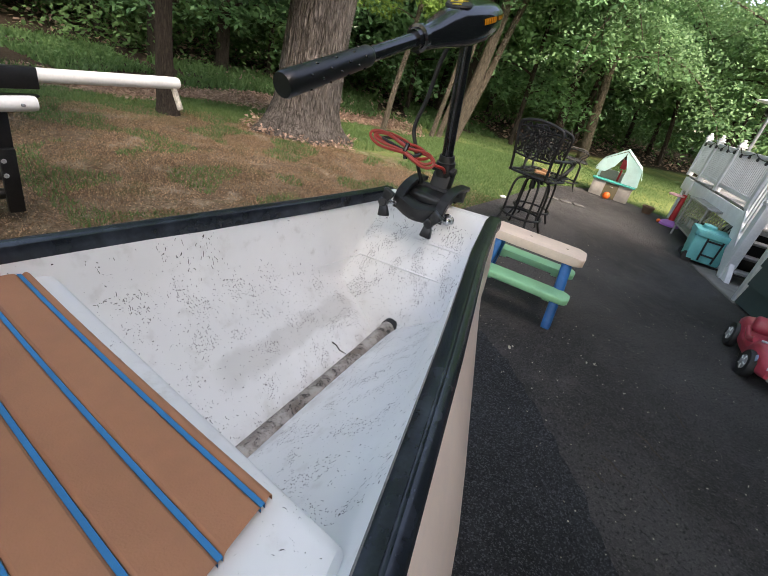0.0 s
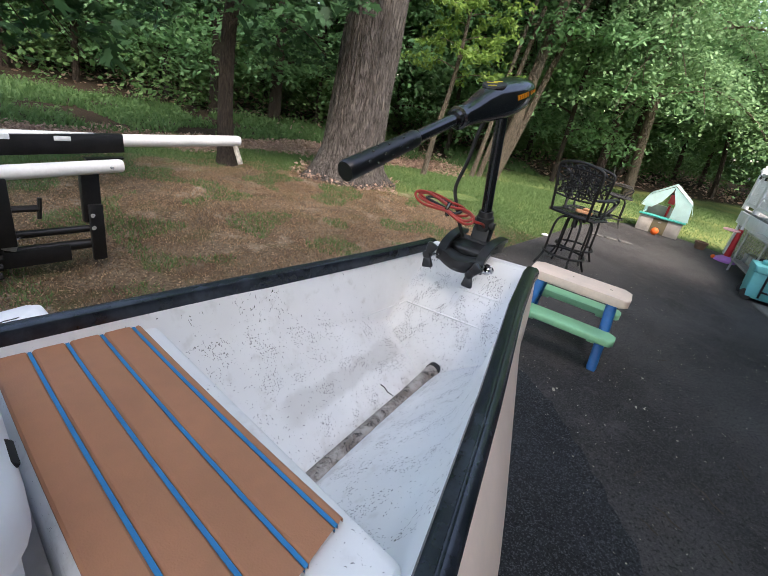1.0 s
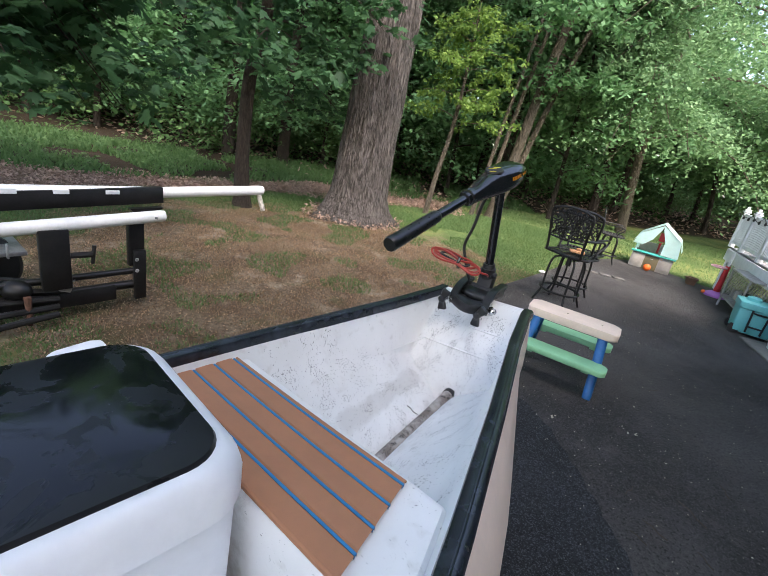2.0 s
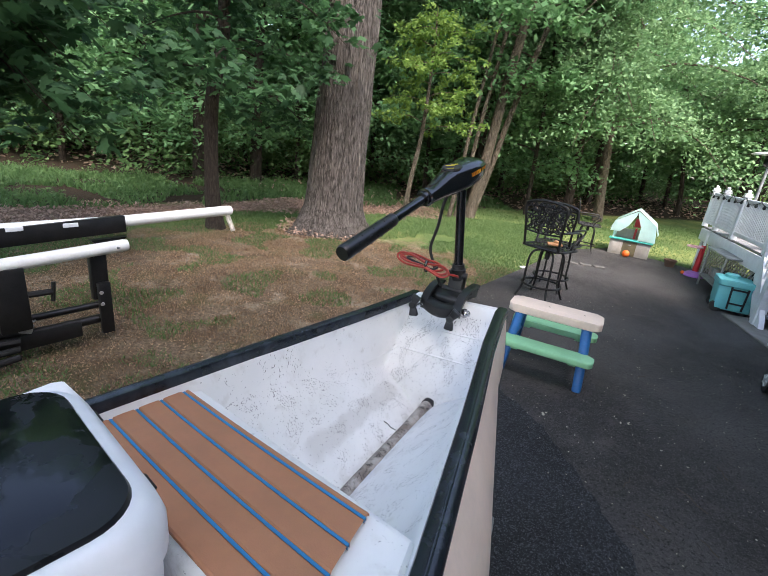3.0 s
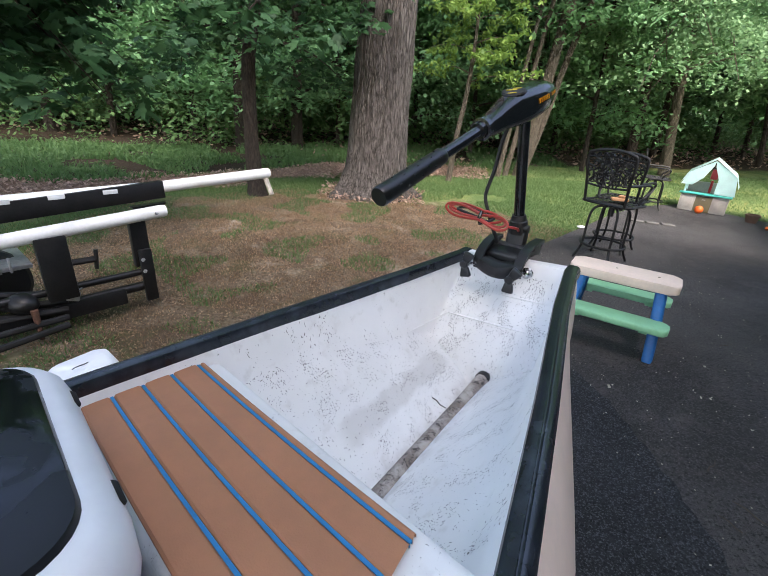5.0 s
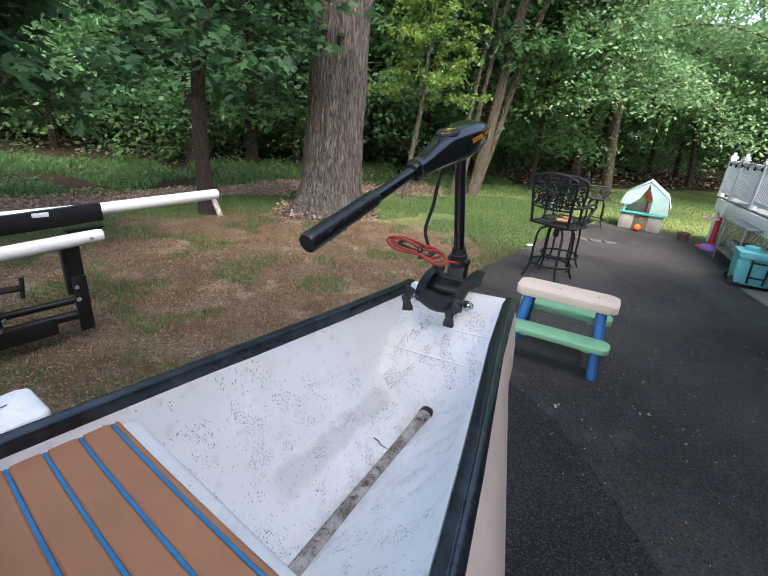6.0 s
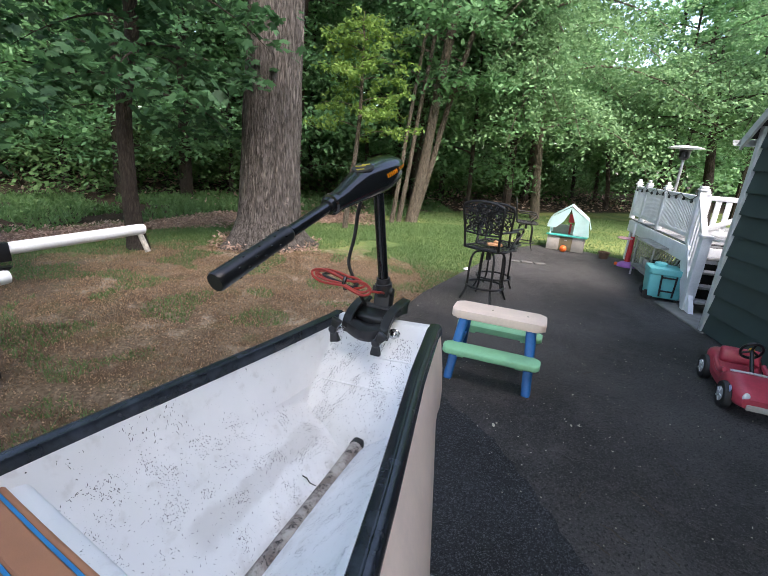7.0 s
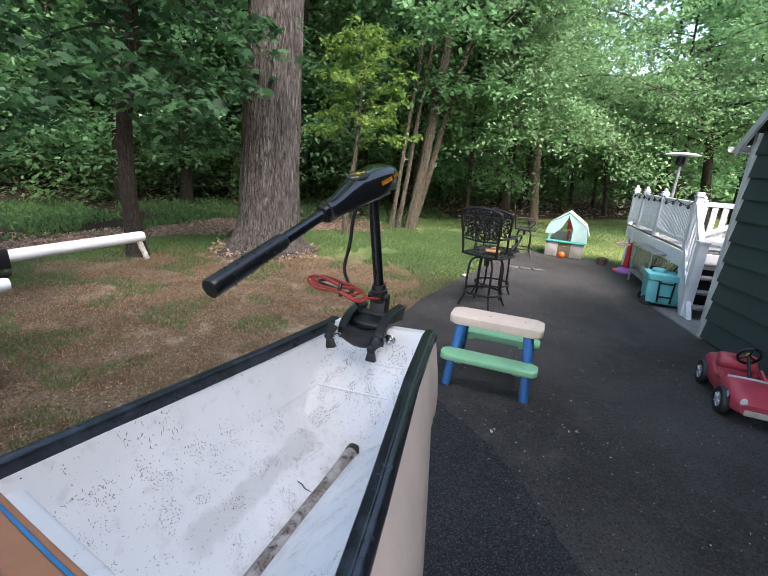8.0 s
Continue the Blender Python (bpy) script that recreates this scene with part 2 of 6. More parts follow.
PIPE_DIRTY = mouldy()


def rail_vinyl():
    q = Mat("black_vinyl", 0.36, spec=0.5)
    n1, n2 = q.noise(5, 5), q.noise(60, 4)
    streak = q.noise(16, 5, 0.65)
    base = q.mix(q.ramp(streak, 0.4, 0.75), (0.010, 0.013, 0.018), (0.028, 0.034, 0.045))
    q.colour(base).rough(n1, 0.14, 0.32).bump(n2, 0.08, 0.002)
    return q.m


VINYL = rail_vinyl()
FOAM = plain("brown_foam", (0.39, 0.175, 0.092), 0.8, var=0.07, scale=5, bump=0.35, bscale=420, dist=0.0015)
BLUE_LINE = plain("blue_foam", (0.01, 0.19, 0.42), 0.75, var=0.08, bump=0.2)
BLACK = plain("black_plastic", (0.012, 0.0125, 0.014), 0.32, var=0.3, bump=0.06)
MOTOR_BLACK = plain("glossy_black_plastic", (0.0085, 0.009, 0.0105), 0.15, var=0.25, bump=0.02, coat=0.3)
BLACK_DULL = plain("black_rubber", (0.014, 0.014, 0.015), 0.55, var=0.3, bump=0.25, bscale=220)
IRON = plain("black_iron", (0.012, 0.012, 0.013), 0.42, 0.3, var=0.35, bump=0.3)
CHROME = plain("zinc_metal", (0.62, 0.63, 0.64), 0.25, 1.0, var=0.15)
ORANGE = plain("orange_decal", (0.95, 0.42, 0.02), 0.4, var=0.05)
REDWIRE = plain("red_cable", (0.33, 0.028, 0.018), 0.4, var=0.15)
COOLER_W = plain("white_plastic", (0.78, 0.80, 0.83), 0.35, var=0.04, scale=4, bump=0.05)


def wet_lid():
    q = Mat("wet_black_lid", 0.12, spec=0.28)
    n1 = q.noise(7.5, 5, 0.6, distort=0.8)
    wet = q.ramp(n1, 0.46, 0.56)
    q.colour(q.mix(wet, (0.012, 0.0128, 0.015), (0.006, 0.0065, 0.008)))
    q.rough(wet, 0.36, 0.06).bump(q.noise(300, 3), 0.05, 0.001)
    return q.m


LID = wet_lid()
BEIGE = plain("beige_plastic", (0.70, 0.57, 0.48), 0.5, var=0.06, scale=6)
MINT = plain("mint_plastic", (0.20, 0.47, 0.27), 0.5, var=0.08, scale=6)
BLUE = plain("blue_plastic", (0.010, 0.115, 0.33), 0.45, var=0.15, scale=6)
TEAL = plain("teal_plastic", (0.10, 0.42, 0.44), 0.5, var=0.08)
TEAL_ROOF = plain("pale_teal_plastic", (0.66, 0.86, 0.84), 0.5, var=0.06)
TEAL_DEEP = plain("green_plastic", (0.03, 0.36, 0.30), 0.5, var=0.1)
GREY_P = plain("stone_plastic", (0.33, 0.31, 0.28), 0.6, var=0.12)
BROWN_P = plain("olive_plastic", (0.13, 0.11, 0.06), 0.6, var=0.1)
RED = plain("red_plastic", (0.43, 0.05, 0.075), 0.35, var=0.14, scale=6)
RED_B = plain("bright_red_plastic", (0.5, 0.02, 0.03), 0.4, var=0.1)
PURPLE = plain("purple_plastic", (0.38, 0.15, 0.48), 0.5, var=0.1)
PINK = plain("pink_plastic", (0.75, 0.42, 0.46), 0.5, var=0.1)
WHITE = plain("white_paint", (0.68, 0.70, 0.72), 0.5, var=0.08, scale=5)
PVC = plain("white_pvc", (0.74, 0.74, 0.73), 0.35, var=0.06, scale=8)
PVC_DIRTY = plain("weathered_pvc", (0.48, 0.44, 0.38), 0.6, var=0.4, scale=30)
DECKGREY = plain("grey_deck_paint", (0.20, 0.205, 0.205), 0.65, var=0.3)
STEEL = plain("galvanised_steel", (0.36, 0.37, 0.38), 0.45, 0.7, var=0.2)
RUST = plain("rusty_iron", (0.11, 0.05, 0.032), 0.8, 0.2, var=0.4, bump=0.4)
SIDING = plain("green_siding", (0.032, 0.052, 0.052), 0.55, var=0.1, scale=3, bump=0.12)
SHINGLE = plain("roof_shingle", (0.05, 0.048, 0.046), 0.9, var=0.3, bump=0.5)
TRIM = plain("grey_trim", (0.45, 0.48, 0.47), 0.5, var=0.1)
CONCRETE = plain("concrete", (0.17, 0.165, 0.15), 0.85, var=0.18, bump=0.4, bscale=60)
TERRACOTTA = plain("brown_pot", (0.13, 0.075, 0.05), 0.8, var=0.2)
# near-black: stands in for shade at the deck and steps; also latches, a box
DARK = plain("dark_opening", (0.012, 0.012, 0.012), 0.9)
LENS = plain("clear_plastic", (0.7, 0.72, 0.72), 0.2, var=0.05)
ORANGE_B = plain("orange_rubber", (0.75, 0.12, 0.015), 0.5, var=0.08)


def bark(name, c0, c1, scale=1.0):
    q = Mat(name, 0.95, spec=0.2)
    at = q.stretched(1.0, 1.0, 0.17)
    warp = q.node("ShaderNodeTexNoise", Vector=at, Scale=9.0 * scale, Detail=3.0)
    shift = q.t.nodes.new("ShaderNodeVectorMath")
    shift.operation = "MULTIPLY_ADD"
    q.t.links.new(warp.outputs["Color"], shift.inputs[0])
    shift.inputs[1].default_value = (0.055 / scale, 0.055 / scale, 0.03 / scale)
    q.t.links.new(at, shift.inputs[2])
    at = shift.outputs["Vector"]
    ridge = q.noise(30 * scale, 6, 0.65, at=at, distort=0.6)
    cell = q.node("ShaderNodeTexVoronoi", Vector=at, Scale=25.0 * scale, Randomness=1.0)
    cell.feature = "DISTANCE_TO_EDGE"
    crack = q.ramp(cell.outputs["Distance"], 0.0, 0.17)
    fine = q.noise(95 * scale, 4)
    blotch = q.noise(1.6, 5)
    f = q.math("MULTIPLY", q.math("ADD", q.math("MULTIPLY", q.ramp(ridge, 0.32, 0.62), 0.78), 0.22), q.math("ADD", q.math("MULTIPLY", crack, 0.4), 0.6))
    base = q.mix(f, c0, c1)
    base = q.mix(q.math("MULTIPLY", q.ramp(blotch, 0.5, 0.75), 0.35), base, tuple(x * 1.3 for x in c1))
    q.colour(base)
    q.bump(q.math("ADD", f, q.math("MULTIPLY", fine, 0.2)), 1.0, 0.045)
    return q.m


BARK = bark("oak_bark", (0.010, 0.008, 0.007), (0.172, 0.154, 0.142), 1.1)
BARK_D = bark("dark_bark", (0.028, 0.022, 0.018), (0.085, 0.068, 0.055), 1.8)
BARK_P = bark("pale_bark", (0.07, 0.058, 0.045), (0.20, 0.17, 0.13), 2.0)


def leaf_material(name, lo, hi, shine=0.6):
    q = Mat(name, shine, spec=0.3)
    geo = q.t.nodes.new("ShaderNodeNewGeometry")
    rnd = geo.outputs["Random Per Island"]
    big = q.noise(0.55, 3)
    f = q.math("ADD", q.math("MULTIPLY", rnd, 0.6), q.math("MULTIPLY", big, 0.5))
    col = q.mix(q.ramp(f, 0.2, 0.9), lo, hi)
    q.colour(col)
    tr = q.node("ShaderNodeBsdfTranslucent", Color=q.mix(0.5, col, tuple(min(1.0, x * 1.7) for x in hi)))
    mixer = q.t.nodes.new("ShaderNodeMixShader")
    mixer.inputs[0].default_value = 0.4
    q.t.links.new(q.b.outputs[0], mixer.inputs[1])
    q.t.links.new(tr.outputs[0], mixer.inputs[2])
    q.t.links.new(mixer.outputs[0], q.t.nodes["Material Output"].inputs["Surface"])
    return q.m


# maple leaf twice: the near boughs' copy has their shade in its green
LEAF_SHADED = leaf_material("shaded_maple_leaf", (0.017, 0.052, 0.024), (0.052, 0.128, 0.054))
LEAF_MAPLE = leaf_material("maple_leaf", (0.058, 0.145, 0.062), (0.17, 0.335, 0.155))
LEAF_DARK = leaf_material("wood_leaf", (0.064, 0.15, 0.064), (0.175, 0.34, 0.15))
LEAF_LIGHT = leaf_material("sunlit_leaf", (0.05, 0.122, 0.05), (0.19, 0.325, 0.16))
LEAF_YELLOW = leaf_material("young_leaf", (0.07, 0.14, 0.03), (0.19, 0.30, 0.075))
WEED = leaf_material("weed_leaf", (0.045, 0.10, 0.032), (0.11, 0.20, 0.075), 0.7)
GRASS = leaf_material("grass_blade", (0.05, 0.105, 0.034), (0.14, 0.225, 0.085), 0.6)
DEADLEAF = leaf_material("dead_leaf", (0.12, 0.075, 0.055), (0.46, 0.33, 0.265), 0.8)
STRAW = leaf_material("straw", (0.035, 0.021, 0.013), (0.42, 0.29, 0.19), 0.8)

# ---- ground ----
def flat(name, outline, z, material, label, category):
    bm = bmesh.new()
    bm.faces.new([bm.verts.new((x, y, z)) for x, y in outline])
    return solid(name, bm, material, label, category, "structure", smooth=False)


def belt(x, y):
    """How far a place lies towards the wood, whose edge bends nearer on one side."""
    return y - 0.42 * x - 0.85 * min(0.0, max(x, -5.0) + 2.1)


def ground_height(x, y):
    """The lawn: almost level, rising a little into the wood, with small unevenness."""
    d = max(0.0, belt(x, y) - 9.6)
    return 0.0 + 0.02 * min(d, 30.0) + 0.012 * noise.noise(Vector((x * 0.7, y * 0.7, 0)))


def build_lawn():
    xs = [-300, -120, -60, -35] + [-24 + i * 0.5 for i in range(97)] + [35, 60, 120, 300]
    ys = [-300, -100, -40, -15] + [-8 + i * 0.5 for i in range(97)] + [55, 80, 140, 300]
    bm = bmesh.new()
    loft(bm, [[(x, y, ground_height(x, y) - 0.02 + (0.015 if abs(x) < 24 and -8 < y < 40 else 0)) for x in xs] for y in ys])
    return solid("ground", bm, LAWN, "patchy lawn of grass, straw and bare soil running into the wood, darkened there for shade", "ground", "structure")


build_lawn()
DRIVE_EDGE = [(-1.4, -0.2), (-0.6, 1.2), (0.2, 2.85), (0.75, 3.85), (1.12, 4.5), (1.95, 5.6), (2.75, 6.7), (3.46, 7.5), (4.3, 8.0), (4.75, 7.55), (5.25, 6.9), (5.9, 6.2)]
bm = bmesh.new()
outline = DRIVE_EDGE + [(9.0, 5.0), (9.0, -9.0), (-4.5, -9.0), (-2.6, -2.2)]
prism(bm, outline, -0.12, 0.012, 0.006, 1)
solid("pavement", bm, ASPHALT, "worn dark grey asphalt driveway with litter", "driveway", "structure", smooth=False)
PATCH = [(0.35, 2.75), (0.62, 2.62), (0.82, 2.3), (0.98, 1.95), (1.07, 1.5), (1.11, 1.05), (1.1, 0.4), (0.9, -1.5), (0.7, -6.0), (-3.4, -6.0), (-1.6, -0.4), (-0.3, 1.8)]
ragged = []
for (xa, ya), (xb, yb) in zip(PATCH, PATCH[1:] + PATCH[:1]):
    n = max(1, int(math.hypot(xb - xa, yb - ya) / 0.035)) if ya > -1.6 and xa > 0 else 1
    for k in range(n):
        x, y = xa + (xb - xa) * k / n, ya + (yb - ya) * k / n
        w = 0.03 * noise.noise(Vector((x * 9, y * 9, 4))) + 0.016 * noise.noise(Vector((x * 31, y * 31, 6)))
        ragged.append((x + w, y + 0.5 * w))
bm = bmesh.new()
prism(bm, ragged, 0.0, 0.0155)
solid("road", bm, ASPHALT_NEW, "newer black asphalt patch along the driveway's side", "asphalt patch", "structure", smooth=False)

# ---- the boat ----
AX = math.degrees(math.atan2(0.476, 0.88))
BOAT = pose(0.252, 1.205, 0.957, 0, 0, -AX) @ pose(0, 0, 0, 0, -4.0, 0)
boat = thing("boat", BOAT, "small white fibreglass boat with tan hull and black rub rail", "boat")
# boat coordinates: x to starboard, y towards the bow (the transom at 0, aft negative), z up from the rail
US = [0.0, 0.3, 0.7, 1.05, 1.5, 2.1, 2.9, 3.7]
BEAM = [0.165, 0.212, 0.290, 0.353, 0.425, 0.485, 0.50, 0.47]


def half(u):
    return interp(u, US, BEAM)


STATIONS = [0.0, 0.008, 0.016, 0.024, 0.033, 0.042, 0.05, 0.058, 0.07, 0.085, 0.1, 0.115, 0.128, 0.136, 0.145, 0.16, 0.175, 0.19, 0.205, 0.22, 0.235, 0.25, 0.265, 0.28, 0.3, 0.33, 0.37, 0.42, 0.48, 0.55, 0.62, 0.7, 0.8, 0.9, 1.05, 1.25, 1.5, 1.8, 2.1, 2.5, 2.9, 3.3, 3.7]
APRON_U = [0.0, 0.012, 0.035, 0.05, 0.062, 0.125, 0.136, 0.146, 0.19, 0.27, 0.275]
APRON_Z = [-0.004, -0.022, -0.074, -0.093, -0.100, -0.166, -0.181, -0.191, -0.237, -0.326, -2.0]


def inner_row(u):
    """A section of the liner: steep sides, a chine, a vee bottom; the flat sloping apron cuts it off towards the transom."""
    b = half(u)
    keel = -0.33
    ch = interp(u, [0, 0.19, 0.3, 0.45, 0.55, 0.7, 0.85, 4], [-0.26, -0.235, -0.195, -0.165, -0.145, -0.12, -0.11, -0.10])
    cw = b - interp(u, [0, 0.19, 0.3, 0.5, 0.7, 4], [0.008, 0.015, 0.034, 0.046, 0.048, 0.05])
    a = interp(u, APRON_U, APRON_Z)
    foot = max(ch, a)
    fx = b + (cw - b) * foot / ch
    kc = min(1.0, max(0.04, (a - keel) / (ch - keel)))
    flat_x = min(fx, cw * kc)
    low = max(a, ch * kc + keel * (1 - kc))
    r = min(0.012, 0.4 * abs(foot))
    pts = []
    for s in (-1, 1):
        side = [(s * b, 0.0), (s * (b + (fx - b) * 0.12), 0.12 * foot), (s * (b + (fx - b) * 0.5), 0.5 * foot), (s * (fx + (b - fx) * r / abs(foot)), foot + r)]
        side += [(s * (fx - 0.3 * r), foot + 0.25 * r), (s * (fx - r), foot + (low - foot) * min(1.0, r / max(1e-4, fx - flat_x + 1e-4)))]
        x0, z0 = fx - r, side[-1][1]
        x1 = min(flat_x, x0 - 0.002)
        for k in (0.33, 0.66, 1.0):
            side.append((s * (x0 + (x1 - x0) * k), z0 + (low - z0) * k))
        side.append((s * x1 * 0.5, low))
        pts.append(side)
    line = pts[0] + [(0.0, low)] + pts[1][::-1]
    return [(x, -u, z) for x, z in line]


bm = bmesh.new()
vr = loft(bm, [inner_row(u) for u in STATIONS])
bm.faces.new(vr[-1])
liner = part("inner_liner", bm, GEL, boat, "white fibreglass inside flecked with black dirt")
liner.data.set_sharp_from_angle(angle=radians(50))


def floor_z(x, u):
    """Height of the liner at that place, in boat coordinates."""
    row = inner_row(u)
    return interp(x, [q[0] for q in row], [q[2] for q in row])


def outer_row(u):
    b = half(u) + 0.016
    k = interp(u, [0, 0.2, 4], [0.85, 1.0, 1.0])
    line, f = [], interp(u, [0, 0.3, 0.8, 4], [0.25, 0.7, 1.15, 1.2])
    for s in (-1, 1):
        line.append([(s * (b + o), z * k) for o, z in ((0.0, -0.012), (0.028 * f, -0.07), (0.062 * f, -0.18), (0.07 * f, -0.28), (0.05 * f, -0.36), (-0.02, -0.42), (-0.6 * b, -0.46))])
    full = line[0] + [(0.0, -0.48 * k)] + line[1][::-1]
    lead = 0.03 * (1 if u == 0 else 0)
    return [(x, -u + lead + 0.034 * (u < 0.03), z) for x, z in full]


bm = bmesh.new()
vr = loft(bm, [outer_row(u) for u in STATIONS])
bm.faces.new(vr[0])
bm.faces.new(vr[-1])
part("hull", bm, TAN, boat, "smooth tan painted hull outside")


def rail(s):
    bm = bmesh.new()
    prof = ((-0.008, -0.022), (-0.0085, 0.002), (-0.006, 0.0065), (-0.001, 0.0085), (0.0105, 0.0095), (0.0122, 0.0082), (0.0142, 0.0082), (0.016, 0.0095), (0.024, 0.0072), (0.029, 0.002), (0.0315, -0.006), (0.031, -0.024), (0.014, -0.03))
    rows = []
    for u in [-0.035] + STATIONS[1:]:
        rows.append([(s * (half(max(u, 0)) + o), -u, z) for o, z in prof])
    loft(bm, rows, True, True)
    part("rub_rail", bm, VINYL, boat, "black vinyl rub rail")


rail(-1)
rail(1)
for s, u in ((1, 0.34), (1, 0.47), (1, 0.78), (1, 1.08), (-1, 0.5), (-1, 0.95)):
    bm = bmesh.new()
    lathe(bm, [(0.0045, 0.0), (0.004, 0.0015), (0.0015, 0.002)], 10, pose(s * (half(u) + 0.0245), -u, 0.0045, 0, s * 34))
    part("rail_screw", bm, BLACK_DULL, boat)
# the transom board between the rails
bm = bmesh.new()
loft(bm, [[(-0.167, 0.034, z), (0.167, 0.034, z), (0.167, y, z), (-0.167, y, z)] for y, z in ((-0.01, -0.2), (0.002, -0.09), (0.0, -0.004), (0.006, 0.004))], True, True)
part("transom", bm, GEL, boat, "white transom board")
# two low ribs on the sloping front, the drain hole and the stained spine
for level, xa, xb in ((-0.096, -0.02, 0.145), (-0.172, -0.185, 0.115)):
    line = []
    for k in range(11):
        x = xa + (xb - xa) * k / 10
        u = next((0.005 * j for j in range(10, 70) if floor_z(x, 0.005 * j) < level), 0.3)
        line.append((x, -u, floor_z(x, u) + 0.001))
    bm = bmesh.new()
    tube(bm, line, [0.001 + 0.003 * math.sin(math.pi * k / 10) ** 0.5 for k in range(11)], 8, flat=0.8)
    part("moulded_rib", bm, GEL, boat)
bm = bmesh.new()
tube(bm, [(0.027, -0.244, -0.302), (0.024, -0.4, -0.311), (0.019, -0.6, -0.313), (0.016, -0.93, -0.313)], 0.0205, 18)
part("drain_tube", bm, PIPE_DIRTY, boat, "stained tube laid along the keel")
bm = bmesh.new()
tube(bm, [(0.028, -0.226, -0.3000), (0.028, -0.231, -0.3005), (0.027, -0.248, -0.302)], [0.017, 0.0225, 0.0225], 18)
part("drain_plug", bm, BLACK_DULL, boat, "black rubber plug at the tube's end")


# the seat box with its rounded edge
def seat_box():
    bm = bmesh.new()
    rows = []
    prof = [(0.905, -0.30), (0.905, -0.12), (0.905, -0.066), (0.908, -0.054), (0.914, -0.047), (0.926, -0.044), (1.1, -0.0435), (1.15, -0.044), (1.16, -0.06), (1.16, -0.3)]
    for u, z in prof:
        b = half(u) - 0.008 - (0.05 if z < -0.2 else 0.012 if z < -0.1 else 0)
        rows.append([(b * k, -u - 0.015 - 0.055 * k, z - (0.010 if abs(k) > 0.98 else 0)) for k in (-1, -0.97, -0.9, -0.6, -0.3, 0, 0.3, 0.6, 0.9, 0.97, 1)])
    loft(bm, rows)
    part("seat_box", bm, GEL, boat, "white moulded seat with rounded front edge")


seat_box()

mat_thing = thing("seat_mat", BOAT, "brown foam mat with blue lines on the boat's seat", "deck mat")


def mat_pieces():
    """Four broad foam strips and a narrow front one, with thin blue lines between them."""
    def edge(v, k):
        left, right = Vector((-0.308 - 0.36 * v, -0.902 - v)), Vector((0.236 + 0.1 * v, -0.982 - 1.1 * v))
        q = left.lerp(right, (k + 1) / 2)
        return (q.x, q.y - 0.003 * (1 - k * k))
    ks = [-1 + 2 * j / 14 for j in range(15)]
    for i, (a, b) in enumerate(((0.0, 0.009), (0.0145, 0.0575), (0.063, 0.106), (0.1115, 0.1545), (0.160, 0.203))):
        bm = bmesh.new()
        rows = []
        for v, z in ((a, -0.043), (a, -0.036), (a + 0.003, -0.033), ((a + b) / 2, -0.0326), (b - 0.003, -0.033), (b, -0.036), (b, -0.043)):
            rows.append([(*edge(v, k), z) for k in ks])
        loft(bm, rows)
        part("foam_strip", bm, FOAM, mat_thing)
        if i:
            bm = bmesh.new()
            rows = []
            for v, z in ((a - 0.0046, -0.043), (a - 0.0046, -0.0355), (a + 0.0002, -0.0355), (a + 0.0002, -0.043)):
                rows.append([(*edge(v, k), z + 0.0012) for k in ks])
            loft(bm, rows)
            part("blue_line", bm, BLUE_LINE, mat_thing, "narrow blue foam line")


mat_pieces()

# ---- cooler with a black cushion lid ----
CF = math.degrees(math.atan2(0.632, -0.775)) - 180
cooler = thing("cooler", pose(-0.528, 0.036, 0.64, 0, -1.5, CF), "white cooler box with wet black lid standing in the boat", "cooler")
# cooler coordinates: x along the front edge, y towards the bow
bm = bmesh.new()
box(bm, 0.385, 0.425, 0.36, pose(0, 0, 0.18), 0.05, 4, 1.04)
part("cooler_body", bm, COOLER_W, cooler)
bm = bmesh.new()
rows = []
for k, z in ((0.97, 0.335), (1.0, 0.34), (1.0, 0.375), (0.975, 0.395), (0.93, 0.409), (0.88, 0.414), (0.8, 0.414)):
    rows.append([(x * k, y * k, z) for x, y in rounded(0.428, 0.466, 0.08, 7)])
loft(bm, rows, True, True)
lid = part("lid_rim", bm, COOLER_W, cooler, "white rounded lid rim")
bm = bmesh.new()
rows = []
for k, z in ((1.0, 0.410), (1.0, 0.416), (0.985, 0.421), (0.9, 0.424), (0.5, 0.427), (0.1, 0.428)):
    rows.append([(x * k, y * k, z) for x, y in rounded(0.362, 0.402, 0.06, 7)])
loft(bm, rows, True, True)
part("lid_cushion", bm, LID, lid, "wet black lid cushion")
for x in (-0.1, 0.1):
    bm = bmesh.new()
    box(bm, 0.036, 0.006, 0.017, pose(x, 0.2275, 0.386, 48), 0.002)
    part("lid_latch", bm, DARK, lid, "dark recessed latch")

# ---- trailer under the boat ----
own_trailer = thing("boat_trailer", BOAT @ pose(0, -0.8, -0.957), "galvanised steel trailer carrying the small boat", "trailer")
bm = bmesh.new()
for s in (-1, 1):
    box(bm, 0.06, 3.2, 0.07, pose(s * 0.3, -1.2, 0.44), 0.008)
box(bm, 0.66, 0.06, 0.07, pose(0, 0.3, 0.44), 0.008)
box(bm, 0.66, 0.06, 0.07, pose(0, -2.5, 0.44), 0.008)
part("frame", bm, STEEL, own_trailer)
